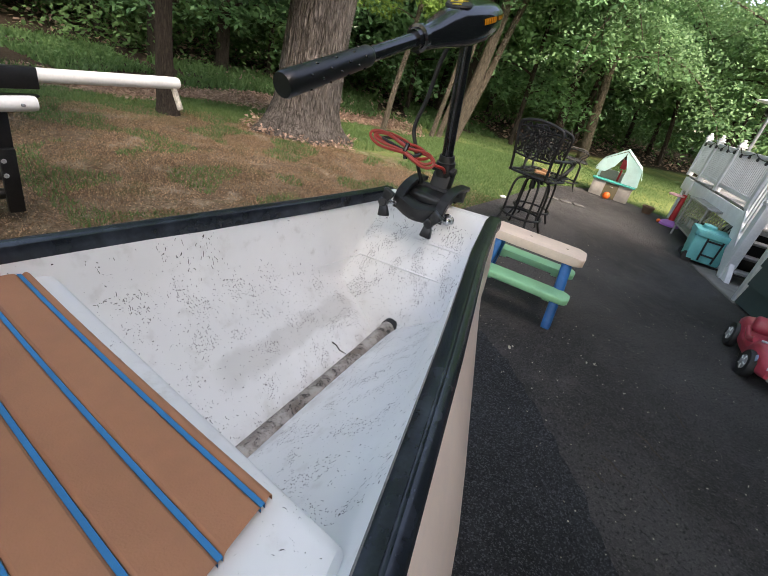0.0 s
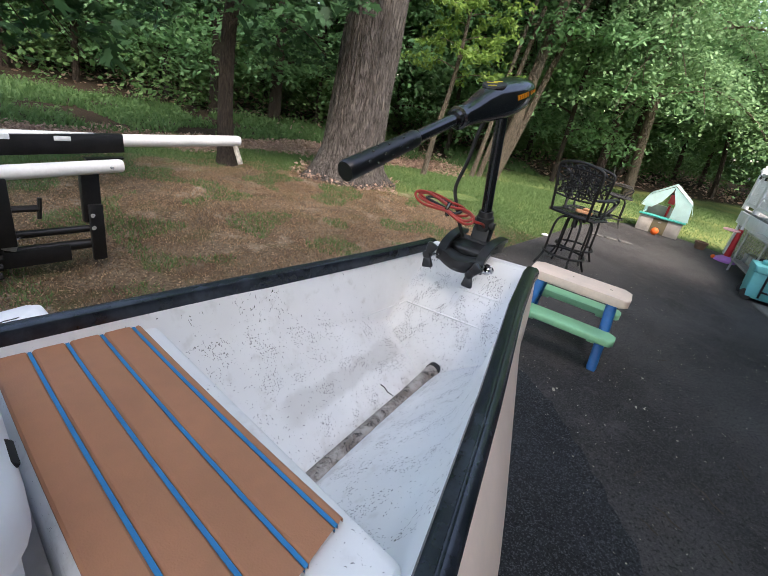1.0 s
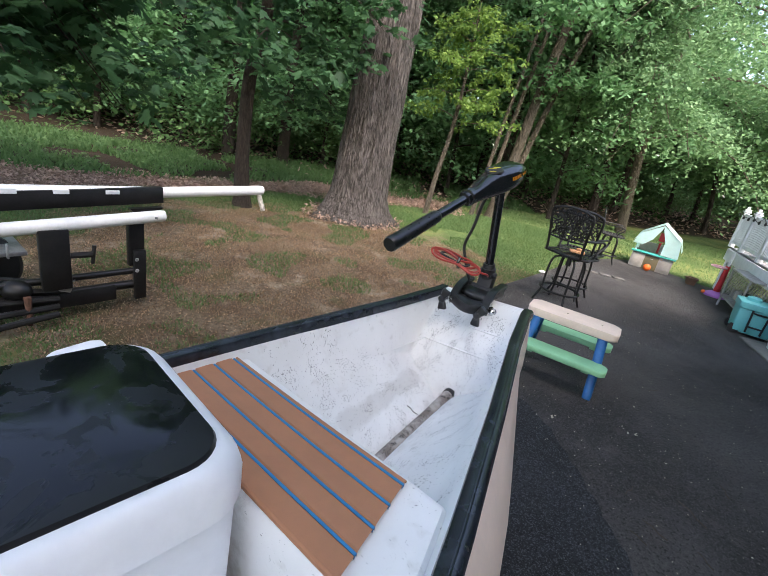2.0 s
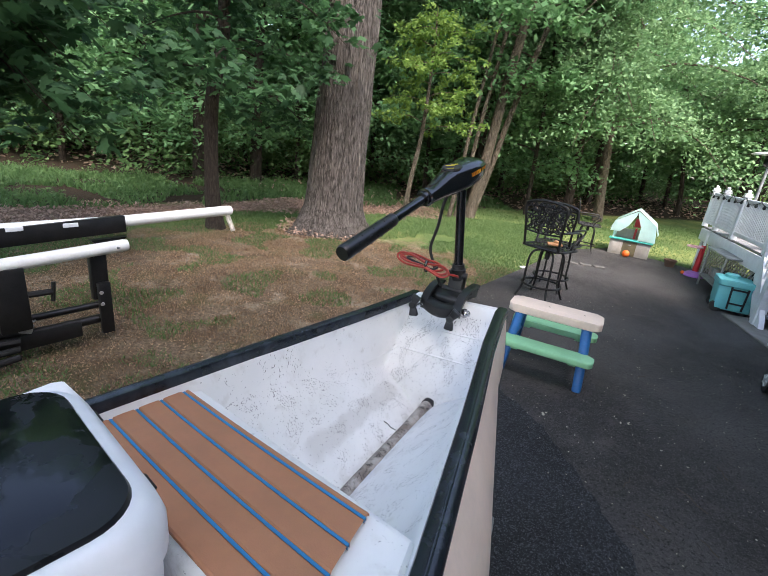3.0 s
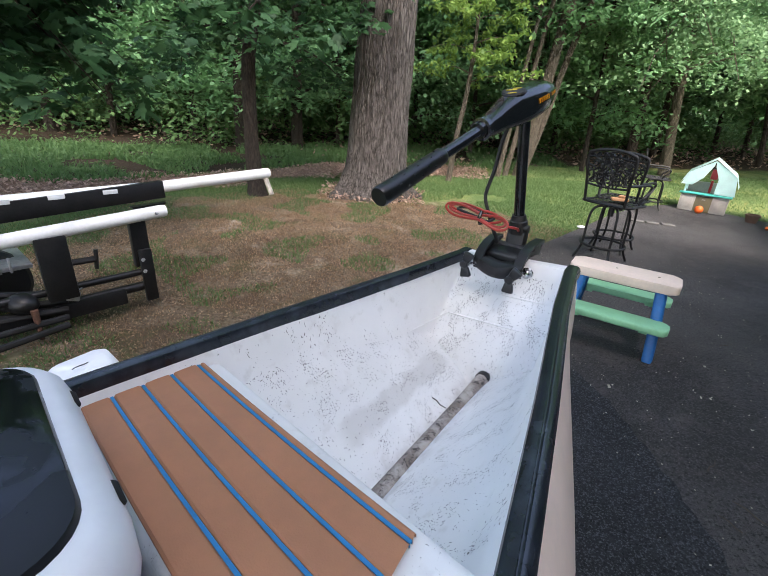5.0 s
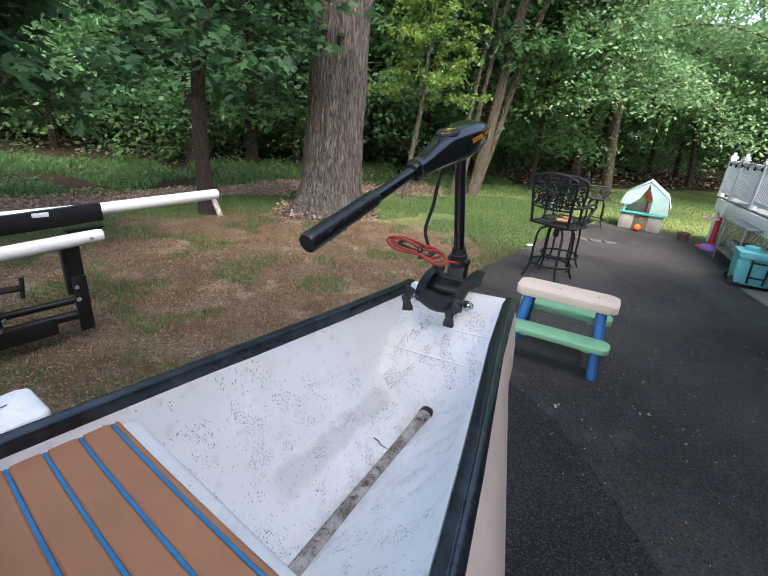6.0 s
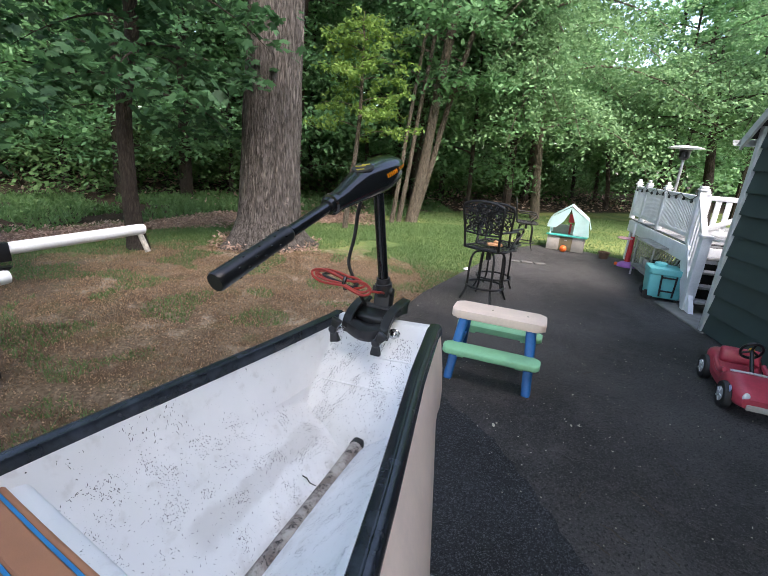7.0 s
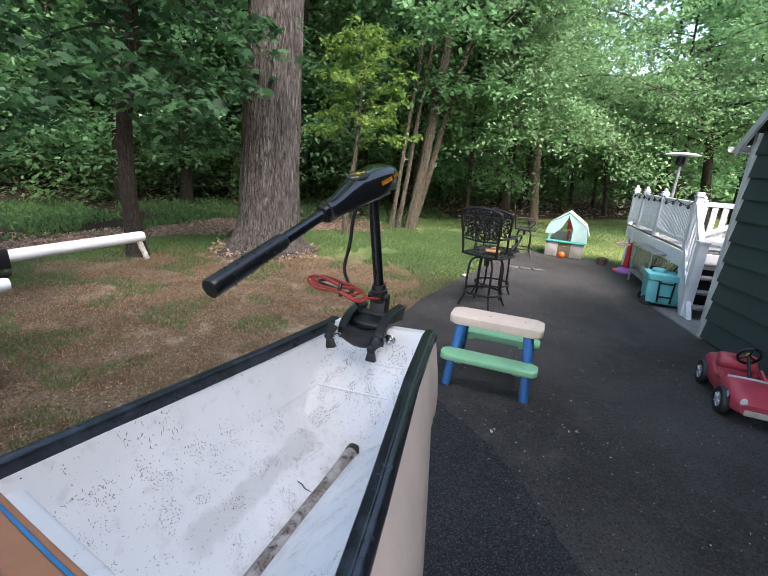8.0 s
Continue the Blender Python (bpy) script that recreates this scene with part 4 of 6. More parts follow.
def thing_back(t):
    def yb(z):
        return -0.2 - (z - 0.6) * 0.16
    bm = bmesh.new()
    fr = [(-0.195, 0.60), (-0.205, 0.80), (-0.225, 1.03), (-0.17, 1.075), (-0.08, 1.095), (0, 1.10), (0.08, 1.095), (0.17, 1.075), (0.225, 1.03), (0.205, 0.80), (0.195, 0.60)]
    tube(bm, smooth_line([(x, yb(z), z) for x, z in fr], 4), 0.014, 8)
    back = part("backrest", bm, IRON, t, "scrolled lattice back")
    bars = [[(-0.205, 0.77), (0, 0.755), (0.205, 0.77)], [(-0.215, 1.02), (0, 1.045), (0.215, 1.02)]]
    for b in bars:
        bm = bmesh.new()
        tube(bm, smooth_line([(x, yb(z), z) for x, z in b], 4), 0.010, 6)
        part("back_rail", bm, IRON, back)
    scroll = []
    for s in (-1, 1):
        scroll += [[(0.0, 0.76), (s * 0.05, 0.82), (s * 0.03, 0.90), (s * 0.0, 0.95), (s * 0.03, 1.03)],
                   [(s * 0.2, 0.78), (s * 0.14, 0.83), (s * 0.16, 0.90), (s * 0.2, 0.88), (s * 0.18, 0.84)],
                   [(s * 0.08, 0.76), (s * 0.11, 0.85), (s * 0.07, 0.92), (s * 0.10, 0.99), (s * 0.16, 1.03)],
                   [(s * 0.21, 0.95), (s * 0.14, 0.94), (s * 0.11, 0.98), (s * 0.15, 1.0), (s * 0.17, 0.97)],
                   [(s * 0.02, 0.80), (s * 0.07, 0.79), (s * 0.12, 0.80), (s * 0.16, 0.785)],
                   [(s * 0.0, 0.90), (s * 0.06, 0.87), (s * 0.1, 0.89), (s * 0.14, 0.87)],
                   [(s * 0.0, 0.99), (s * 0.05, 0.97), (s * 0.09, 1.02)]]
        scroll += [[(s * 0.195, 0.92), (s * 0.15, 0.90), (s * 0.11, 0.93), (s * 0.07, 0.91)],
                   [(s * 0.03, 0.86), (s * 0.09, 0.83), (s * 0.13, 0.85), (s * 0.17, 0.82)],
                   [(s * 0.02, 1.0), (s * 0.06, 0.99), (s * 0.12, 1.0), (s * 0.2, 0.99)],
                   [(s * 0.055, 0.76), (s * 0.045, 0.84), (s * 0.06, 0.93), (s * 0.05, 1.03)]]
    for i in range(7):
        x = -0.18 + i * 0.06
        scroll.append([(x - 0.02, 1.035), (x, 1.065), (x + 0.02, 1.035)])
    for i in range(6):
        for j in range(4):
            cx, cz, r = -0.155 + i * 0.062 + 0.02 * (j % 2), 0.805 + j * 0.055, 0.018
            scroll.append([(cx + r * math.cos(radians(60 * k + 40 * i)), cz + r * math.sin(radians(60 * k + 40 * i))) for k in range(5)])
    for sc in scroll:
        bm = bmesh.new()
        tube(bm, smooth_line([(x, yb(z), z) for x, z in sc], 4), 0.0115, 6, flat=0.7)
        part("scroll", bm, IRON, back)
    return back


stool_a = bar_stool(pose(1.77, 4.33, 0.012, 0, 0, -46))
copy_thing(stool_a, pose(2.03, 4.76, 0.012, 0, 0, -40) @ Matrix.Diagonal((0.96, 0.96, 0.96, 1)))
copy_thing(stool_a, pose(3.55, 7.38, 0.012, 0, 0, -112) @ Matrix.Diagonal((0.86, 0.86, 0.84, 1)))
# a toy left on the nearest stool's seat
bm = bmesh.new()
box(bm, 0.16, 0.08, 0.03, pose(0, 0, 0.02, 0, 0, 20), 0.01)
box(bm, 0.07, 0.05, 0.03, pose(0.02, 0.01, 0.045, 0, 0, -15), 0.01)
solid("toy_block", bm, plain("faded_orange", (0.42, 0.22, 0.11), 0.6), "small orange and tan plastic toy on the stool's seat", "toy", m=pose(1.83, 4.36, 0.618, 0, 0, -30))


# ---- toy playhouse ----
def playhouse():
    t = thing("playhouse", pose(4.56, 7.70, 0.012, 0, 0, -31), "toy market playhouse with pale teal roof and grey counter", "playhouse")
    w, d = 0.66, 0.62
    for s in (-1, 1):
        bm = bmesh.new()
        box(bm, 0.22, 0.05, 0.27, pose(s * 0.22, -d / 2, 0.135), 0.012)
        part("front_panel", bm, GREY_P, t, "grey stone-patterned panel")
        bm = bmesh.new()
        box(bm, 0.15, 0.012, 0.17, pose(s * 0.22, -d / 2 - 0.027, 0.135), 0.004)
        part("panel_inset", bm, GREY_P, t)
        bm = bmesh.new()
        box(bm, 0.05, d, 0.27, pose(s * (w / 2 - 0.025), 0, 0.135), 0.012)
        part("side_panel", bm, GREY_P, t)
        for y in (-d / 2 + 0.03, d / 2 - 0.03):
            bm = bmesh.new()
            tube(bm, [(s * 0.3, y, 0.27), (s * 0.3, y, 0.55)], 0.016, 10)
            part("roof_post", bm, TEAL_ROOF, t)
        bm = bmesh.new()
        loft(bm, [[(s * 0.385, -d / 2 - 0.06, 0.43), (s * 0.40, 0, 0.43), (s * 0.385, d / 2 + 0.06, 0.43)], [(s * 0.33, -d / 2 - 0.06, 0.60), (s * 0.33, 0, 0.60), (s * 0.33, d / 2 + 0.06, 0.60)], [(0, -d / 2 - 0.06, 0.835), (0, 0, 0.825), (0, d / 2 + 0.06, 0.835)]])
        bmesh.ops.solidify(bm, geom=list(bm.faces), thickness=0.016)
        part("roof", bm, TEAL_ROOF, t, "pale teal moulded roof slope")
        # the curtain-like gable flap
        bm = bmesh.new()
        low = 0.31 if s > 0 else 0.42
        loft(bm, [[(0, -d / 2 - 0.05, 0.82), (s * 0.33, -d / 2 - 0.05, 0.60), (s * 0.375, -d / 2 - 0.05, low)], [(s * 0.01, -d / 2 - 0.05, 0.74), (s * 0.10, -d / 2 - 0.055, 0.54), (s * (0.10 if s > 0 else 0.22), -d / 2 - 0.05, low)]])
        bmesh.ops.solidify(bm, geom=list(bm.faces), thickness=0.012)
        part("gable", bm, TEAL_ROOF, t)
    bm = bmesh.new()
    box(bm, 0.24, 0.04, 0.25, pose(0, -d / 2, 0.125), 0.01)
    door = part("door", bm, BROWN_P, t, "olive brown door")
    bm = bmesh.new()
    box(bm, 0.05, 0.012, 0.012, pose(0.0, -d / 2 - 0.026, 0.2), 0.003)
    part("door_handle", bm, GREY_P, door)
    bm = bmesh.new()
    box(bm, w + 0.06, 0.16, 0.025, pose(0, -d / 2 + 0.02, 0.285), 0.01)
    part("counter", bm, TEAL_DEEP, t, "green counter shelf")
    bm = bmesh.new()
    box(bm, w, 0.04, 0.42, pose(0, d / 2 - 0.02, 0.21), 0.01)
    part("back_wall", bm, GREY_P, t)
    bm = bmesh.new()
    box(bm, 0.1, 0.03, 0.16, pose(0.03, 0.0, 0.58), 0.012)
    tube(bm, [(0.03, 0, 0.48), (0.03, 0, 0.28)], 0.02, 10)
    part("toy_phone", bm, RED_B, t, "red toy phone on the wall")


playhouse()
bm = bmesh.new()
bmesh.ops.create_icosphere(bm, subdivisions=3, radius=0.062)
solid("ball", bm, ORANGE_B, "small orange rubber ball beside the playhouse", "ball", m=pose(4.30, 7.30, 0.074))
for i in range(3):
    bm = bmesh.new()
    box(bm, 0.17, 0.11, 0.02, None, 0.006)
    solid("paver", bm, plain("grey_paver", (0.10, 0.096, 0.09), 0.85, var=0.2, bump=0.4, bscale=60), "pale grey concrete paver lying on the asphalt", "paver", m=pose(2.96 + i * 0.19, 6.33 - i * 0.05, 0.02, 1, 1, -18 + 6 * i))


# ---- toy car ----
def toy_car():
    t = thing("toy_car", pose(3.0, 2.33, 0.012, 0, 0, 180 - 29) @ Matrix.Diagonal((0.82, 1, 1, 1)), "red plastic ride-on toy car parked by the house wall", "toy car")
    bm = bmesh.new()
    rows = []
    for y, w, z0, z1 in ((-0.36, 0.14, 0.1, 0.2), (-0.33, 0.17, 0.07, 0.245), (-0.26, 0.185, 0.06, 0.27), (-0.16, 0.185, 0.06, 0.265), (-0.10, 0.18, 0.06, 0.17), (0.05, 0.18, 0.06, 0.16), (0.10, 0.185, 0.06, 0.235), (0.2, 0.185, 0.06, 0.245), (0.32, 0.17, 0.07, 0.2), (0.39, 0.13, 0.09, 0.16)):
        n = 16
        row = []
        for k in range(n):
            q = 2 * math.pi * (k + 0.5) / n
            c, s_ = math.cos(q), math.sin(q)
            row.append((math.copysign(abs(c) ** 0.5, c) * w, y, (z0 + z1) / 2 + math.copysign(abs(s_) ** 0.5, s_) * (z1 - z0) / 2))
        rows.append(row)
    loft(bm, rows, True, True)
    body = part("body", bm, RED, t, "faded red moulded body")
    bm = bmesh.new()
    box(bm, 0.30, 0.07, 0.12, pose(0, -0.15, 0.255, 10), 0.03, 3)
    part("seat_back", bm, RED, t)
    for s in (-1, 1):
        bm = bmesh.new()
        tube(bm, smooth_line([(s * 0.175, -0.12, 0.22), (s * 0.18, 0.0, 0.185), (s * 0.178, 0.09, 0.22)], 5), 0.02, 8)
        part("side_rail", bm, RED, t)
        bm = bmesh.new()
        bmesh.ops.create_icosphere(bm, subdivisions=2, radius=0.026, matrix=pose(s * 0.11, 0.375, 0.165) @ Matrix.Diagonal((1, 0.4, 1.2, 1)))
        part("headlight", bm, LENS, body, "white oval headlight")
        bm = bmesh.new()
        lathe(bm, [(0.022, 0), (0.024, 0.003), (0.02, 0.005)], 14, pose(s * 0.187, 0.29, 0.17, 0, s * 90))
        part("sticker", bm, plain("pale_blue_sticker", (0.35, 0.4, 0.6), 0.5), body, "round pale blue sticker")
        for y in (-0.24, 0.225):
            bm = bmesh.new()
            lathe(bm, [(0.05, -0.03), (0.086, -0.03), (0.093, -0.018), (0.093, 0.018), (0.086, 0.03), (0.05, 0.03)], 22, pose(s * 0.185, y, 0.093, 0, 90))
            wheel = part("wheel", bm, BLACK_DULL, t, "black plastic wheel")
            bm = bmesh.new()
            lathe(bm, [(0.052, 0.0), (0.05, 0.008), (0.02, 0.012), (0.016, 0.02), (0.004, 0.02)], 18, pose(s * 0.21, y, 0.093, 0, s * 90))
            part("hubcap", bm, plain("grey_hub", (0.3, 0.3, 0.31), 0.4), wheel, "grey hubcap")
            for k in range(5):
                bm = bmesh.new()
                a = radians(72 * k + 15)
                box(bm, 0.008, 0.012, 0.04, pose(s * 0.222, y + 0.03 * math.sin(a), 0.093 + 0.03 * math.cos(a), -math.degrees(a)), 0.003, 1)
                part("spoke", bm, LENS, wheel)
    bm = bmesh.new()
    box(bm, 0.2, 0.02, 0.04, pose(0, 0.39, 0.105), 0.008)
    part("bumper", bm, GREY_P, t)
    bm = bmesh.new()
    tube(bm, [(0, 0.12, 0.22), (0, 0.005, 0.355)], 0.014, 10)
    col = part("steering_column", bm, BLACK, t)
    bm = bmesh.new()
    M = pose(0, 0.0, 0.36, 62)
    tube(bm, [M @ Vector((0.074 * math.cos(radians(15 * k)), 0.074 * math.sin(radians(15 * k)), 0)) for k in range(24)], 0.011, 8, closed=True)
    for k in range(3):
        a = radians(90 + 120 * k)
        tube(bm, [M @ Vector((0, 0, 0)), M @ Vector((0.073 * math.cos(a), 0.073 * math.sin(a), 0))], 0.009, 6)
    wheel = part("steering_wheel", bm, BLACK, t, "black steering wheel")
    bm = bmesh.new()
    lathe(bm, [(0.022, 0.0), (0.022, 0.012), (0.014, 0.018)], 14, M)
    part("horn_button", bm, plain("yellow_button", (0.55, 0.32, 0.03), 0.5), wheel, "yellow horn button")
    bm = bmesh.new()
    tube(bm, smooth_line([(-0.15, 0.12, 0.235), (0, 0.15, 0.25), (0.15, 0.12, 0.235)], 5), 0.008, 8)
    part("windscreen_rim", bm, plain("grey_rim", (0.45, 0.46, 0.47), 0.4), t)


toy_car()

# ---- house ----
HC = Vector((3.82, 3.54, 0))
WALL = Vector((-0.225, -0.974, 0))
WA = math.degrees(math.atan2(WALL.y, WALL.x))
HOUSE = Matrix.Translation(HC) @ pose(0, 0, 0, 0, 0, WA)
# house coordinates: x along the gable wall towards the camera, y inwards, z up
EAVE, PITCH, SPAN = 1.97, 1.12, 9.0


def gable(x):
    return EAVE + PITCH * min(x, SPAN - x)


bm = bmesh.new()
rows = [[(0.0, y, -0.1), (SPAN, y, -0.1), (SPAN, y, EAVE), (SPAN / 2, y, gable(SPAN / 2)), (0.0, y, EAVE)] for y in (0.03, 7.0)]
loft(bm, rows, True, True)
house = solid("wall_north", bm, SIDING, "dark green clapboard gable wall of the house", "house", "structure", HOUSE, smooth=False)
for i in range(42):
    z = 0.03 + i * 0.195
    lift = max(0.0, (z + 0.2 - EAVE) / PITCH)
    x0, x1 = 0.012 + lift, SPAN - lift
    if x1 - x0 < 0.3:
        break
    bm = bmesh.new()
    loft(bm, [[(x0, 0.03, z), (x1, 0.03, z)], [(x0, -0.024, z), (x1, -0.024, z)], [(x0, -0.023, z + 0.012), (x1, -0.023, z + 0.012)], [(x0, 0.002, z + 0.2), (x1, 0.002, z + 0.2)]])
    part("clapboard", bm, SIDING, house, smooth=False)
bm = bmesh.new()
box(bm, 0.05, 0.06, EAVE, pose(-0.004, -0.006, EAVE / 2), 0.004)
part("corner_trim", bm, TRIM, house, "pale grey corner trim")
bm = bmesh.new()
tube(bm, smooth_line([(-0.15, 0.02, EAVE - 0.12), (-0.07, 0.04, EAVE - 0.12), (-0.05, 0.05, EAVE - 0.25), (-0.05, 0.05, 0.1)], 5), 0.022, 10)
part("downpipe", bm, TRIM, house, "pale grey downpipe")
roof = thing("roof_1", HOUSE, "dark shingled gable roof with pale boards and gutter", "roof", kind="structure")
for s in (0, 1):
    bm = bmesh.new()
    f = (lambda x: x) if s == 0 else (lambda x: SPAN - x)
    rows = [[(f(-0.12), y, EAVE - 0.10), (f(SPAN / 2), y, gable(SPAN / 2) + 0.085)] for y in (-0.1, 7.1)]
    loft(bm, rows)
    bmesh.ops.solidify(bm, geom=list(bm.faces), thickness=0.04)
    part("shingles", bm, SHINGLE, roof, smooth=False)
    bm = bmesh.new()
    loft(bm, [[(f(-0.115), -0.11, EAVE - 0.2), (f(-0.115), -0.085, EAVE - 0.2), (f(-0.115), -0.085, EAVE - 0.10), (f(-0.115), -0.11, EAVE - 0.10)], [(f(SPAN / 2), -0.11, gable(SPAN / 2) - 0.02), (f(SPAN / 2), -0.085, gable(SPAN / 2) - 0.02), (f(SPAN / 2), -0.085, gable(SPAN / 2) + 0.09), (f(SPAN / 2), -0.11, gable(SPAN / 2) + 0.09)]], True, True)
    part("rake_board", bm, TRIM, roof, "pale rake board", smooth=False)
bm = bmesh.new()
rows = [[(-0.12 - 0.05 + 0.05 * math.cos(radians(a)), y, EAVE - 0.11 + 0.055 * math.sin(radians(a))) for a in range(180, 361, 30)] for y in (-0.12, 7.1)]
loft(bm, rows)
bmesh.ops.solidify(bm, geom=list(bm.faces), thickness=0.006)
part("gutter", bm, TRIM, roof, "pale metal gutter", smooth=False)
bm = bmesh.new()
prism(bm, [(-0.95, -0.03), (0.05, -0.04), (0.05, 0.6), (-0.95, 0.6)], -0.05, 0.03, 0.008)
solid("kerb", bm, CONCRETE, "worn concrete strip along the foot of the stairs", "kerb", "structure", HOUSE, smooth=False)

# ---- raised deck ----
DA, DB = Vector((5.33, 7.05, 0)), Vector((4.33, 4.58, 0))
E1 = (DA - DB).normalized()
DECK = Matrix.Translation(DB) @ pose(0, 0, 0, 0, 0, math.degrees(math.atan2(E1.y, E1.x)))
# deck coordinates: x from the stairs away from the camera, y to the left (towards the driveway is +), z up
DL, DW, FZ, RT = (DA - DB).length, 2.6, 0.74, 1.30
deck = thing("deck", DECK, "raised white-painted timber deck with balustrade and steps", "deck")
for i in range(22):
    bm = bmesh.new()
    box(bm, DL, 0.112, 0.028, pose(DL / 2, -0.06 - i * 0.117, FZ - 0.014), 0.004, 1)
    part("deck_board", bm, DECKGREY, deck)
for x0, y0, x1, y1 in ((0, 0.012, DL, 0.012), (-0.012, 0, -0.012, -DW), (DL + 0.012, 0, DL + 0.012, -DW)):
    bm = bmesh.new()
    ln = math.hypot(x1 - x0, y1 - y0)
    box(bm, ln, 0.03, 0.19, pose((x0 + x1) / 2, (y0 + y1) / 2, FZ - 0.125, 0, 0, math.degrees(math.atan2(y1 - y0, x1 - x0))), 0.004)
    part("fascia_board", bm, WHITE, deck)
for x in (0.05, DL - 0.05):
    for y in (-0.06, -DW + 0.1):
        bm = bmesh.new()
        box(bm, 0.09, 0.09, FZ - 0.2, pose(x, y, (FZ - 0.2) / 2), 0.006)
        part("deck_post", bm, WHITE, deck)


def baluster_run(x0, x1, y, n):
    for z, h in ((RT - 0.02, 0.04), (FZ + 0.09, 0.05)):
        bm = bmesh.new()
        box(bm, x1 - x0, 0.05, h, pose((x0 + x1) / 2, y, z), 0.006)
        part("handrail", bm, WHITE, deck)
    for i in range(n):
        bm = bmesh.new()
        box(bm, 0.032, 0.032, RT - FZ - 0.13, pose(x0 + (i + 0.5) * (x1 - x0) / n, y, (RT + FZ) / 2 + 0.03), 0.003, 1)
        part("baluster", bm, WHITE, deck)


def capped_post(x, y, h, z0=FZ):
    bm = bmesh.new()
    box(bm, 0.075, 0.075, h - z0, pose(x, y, (h + z0) / 2), 0.005)
    p = part("rail_post", bm, WHITE, deck)
    bm = bmesh.new()
    box(bm, 0.10, 0.10, 0.022, pose(x, y, h + 0.012), 0.005)
    box(bm, 0.08, 0.08, 0.03, pose(x, y, h + 0.04), 0.01)
    part("post_cap", bm, WHITE, p)


px_ = [0.0, DL * 0.45, DL * 0.78, DL]
for x in px_:
    capped_post(x, 0.0, RT + (0.06 if x == 0 else 0.02))
for a, b, n in zip(px_, px_[1:], (21, 16, 10)):
    baluster_run(a + 0.045, b - 0.045, 0.0, n)
# the back rail across the deck, behind the steps, with a gate brace
for z in (RT - 0.03, FZ + 0.1):
    bm = bmesh.new()
    box(bm, 0.04, 1.6, 0.06, pose(0.45, -1.0, z), 0.005)
    part("handrail", bm, WHITE, deck)
for i in range(14):
    bm = bmesh.new()
    box(bm, 0.025, 0.06, RT - FZ - 0.12, pose(0.45, -0.25 - i * 0.115, (RT + FZ) / 2 + 0.03), 0.003, 1)
    part("baluster", bm, WHITE, deck)
bm = bmesh.new()
box(bm, 0.03, 0.9, 0.06, pose(0.42, -0.65, (RT + FZ) / 2 + 0.05, -28), 0.004)
part("gate_brace", bm, WHITE, deck)
capped_post(0.45, -0.2, RT)
# steps
bm = bmesh.new()
loft(bm, [[(-0.62, 0.03, 0.0), (-0.55, 0.03, 0.12), (0.0, 0.03, FZ), (0.0, 0.03, FZ - 0.25), (-0.36, 0.03, 0.0)], [(-0.62, -0.02, 0.0), (-0.55, -0.02, 0.12), (0.0, -0.02, FZ), (0.0, -0.02, FZ - 0.25), (-0.36, -0.02, 0.0)]], True, True)
part("stringer", bm, WHITE, deck, smooth=False)
for i in range(4):
    bm = bmesh.new()
    box(bm, 0.17, 0.86, 0.03, pose(-0.45 + i * 0.135, -0.46, 0.15 + i * 0.148), 0.006)
    part("step_tread", bm, DECKGREY, deck, "grey painted step tread")
# black box behind the treads, put in for the shade between them
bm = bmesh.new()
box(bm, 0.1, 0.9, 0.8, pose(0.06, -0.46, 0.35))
part("step_gap_shade", bm, DARK, deck, smooth=False)
bm = bmesh.new()
box(bm, 0.095, 0.095, 0.87, pose(-0.42, 0.0, 0.435), 0.006)
newel = part("newel_post", bm, WHITE, deck, "white square newel post")
bm = bmesh.new()
box(bm, 0.12, 0.12, 0.03, pose(-0.42, 0.0, 0.885), 0.006)
part("post_cap", bm, WHITE, newel)
for z0, z1, h in ((0.84, RT + 0.03, 0.05), (0.22, FZ + 0.1, 0.05)):
    bm = bmesh.new()
    loft(bm, [[(-0.42, -0.03, z0 - h), (-0.42, 0.03, z0 - h), (-0.42, 0.03, z0), (-0.42, -0.03, z0)], [(0.0, -0.03, z1 - h), (0.0, 0.03, z1 - h), (0.0, 0.03, z1), (0.0, -0.03, z1)]], True, True)
    part("stair_rail", bm, WHITE, deck, smooth=False)
for i in range(5):
    k = (i + 0.7) / 5.6
    bm = bmesh.new()
    box(bm, 0.028, 0.028, 0.58, pose(-0.42 + 0.42 * k, 0.0, 0.51 + 0.5 * k), 0.003, 1)
    part("baluster", bm, WHITE, deck)
# lattice skirt
LAT = plain("grey_lattice", (0.30, 0.31, 0.29), 0.7, var=0.2)
lat = []
for i in range(26):
    for s in (-1, 1):
        x0 = 0.05 + i * 0.095
        pts = [(x0, 0.05), (x0 + s * 0.5, 0.55)]
        if min(p[0] for p in pts) < 0.0 or max(p[0] for p in pts) > DL:
            continue
        bm = bmesh.new()
        a = Vector((pts[0][0], -0.02 - 0.006 * s, pts[0][1]))
        b = Vector((pts[1][0], -0.02 - 0.006 * s, pts[1][1]))
        box(bm, (b - a).length, 0.006, 0.03, Matrix.Translation((a + b) / 2) @ pose(0, 0, 0, 0, -s * 45 if s > 0 else -135, 0), 0.001, 1)
        part("lattice_slat", bm, LAT, deck)
# black sheet added behind the lattice as the shade below the boards
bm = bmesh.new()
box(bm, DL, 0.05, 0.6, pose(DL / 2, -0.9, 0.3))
part("under_deck_shade", bm, DARK, deck, "black sheet standing in for the shade under the deck", smooth=False)
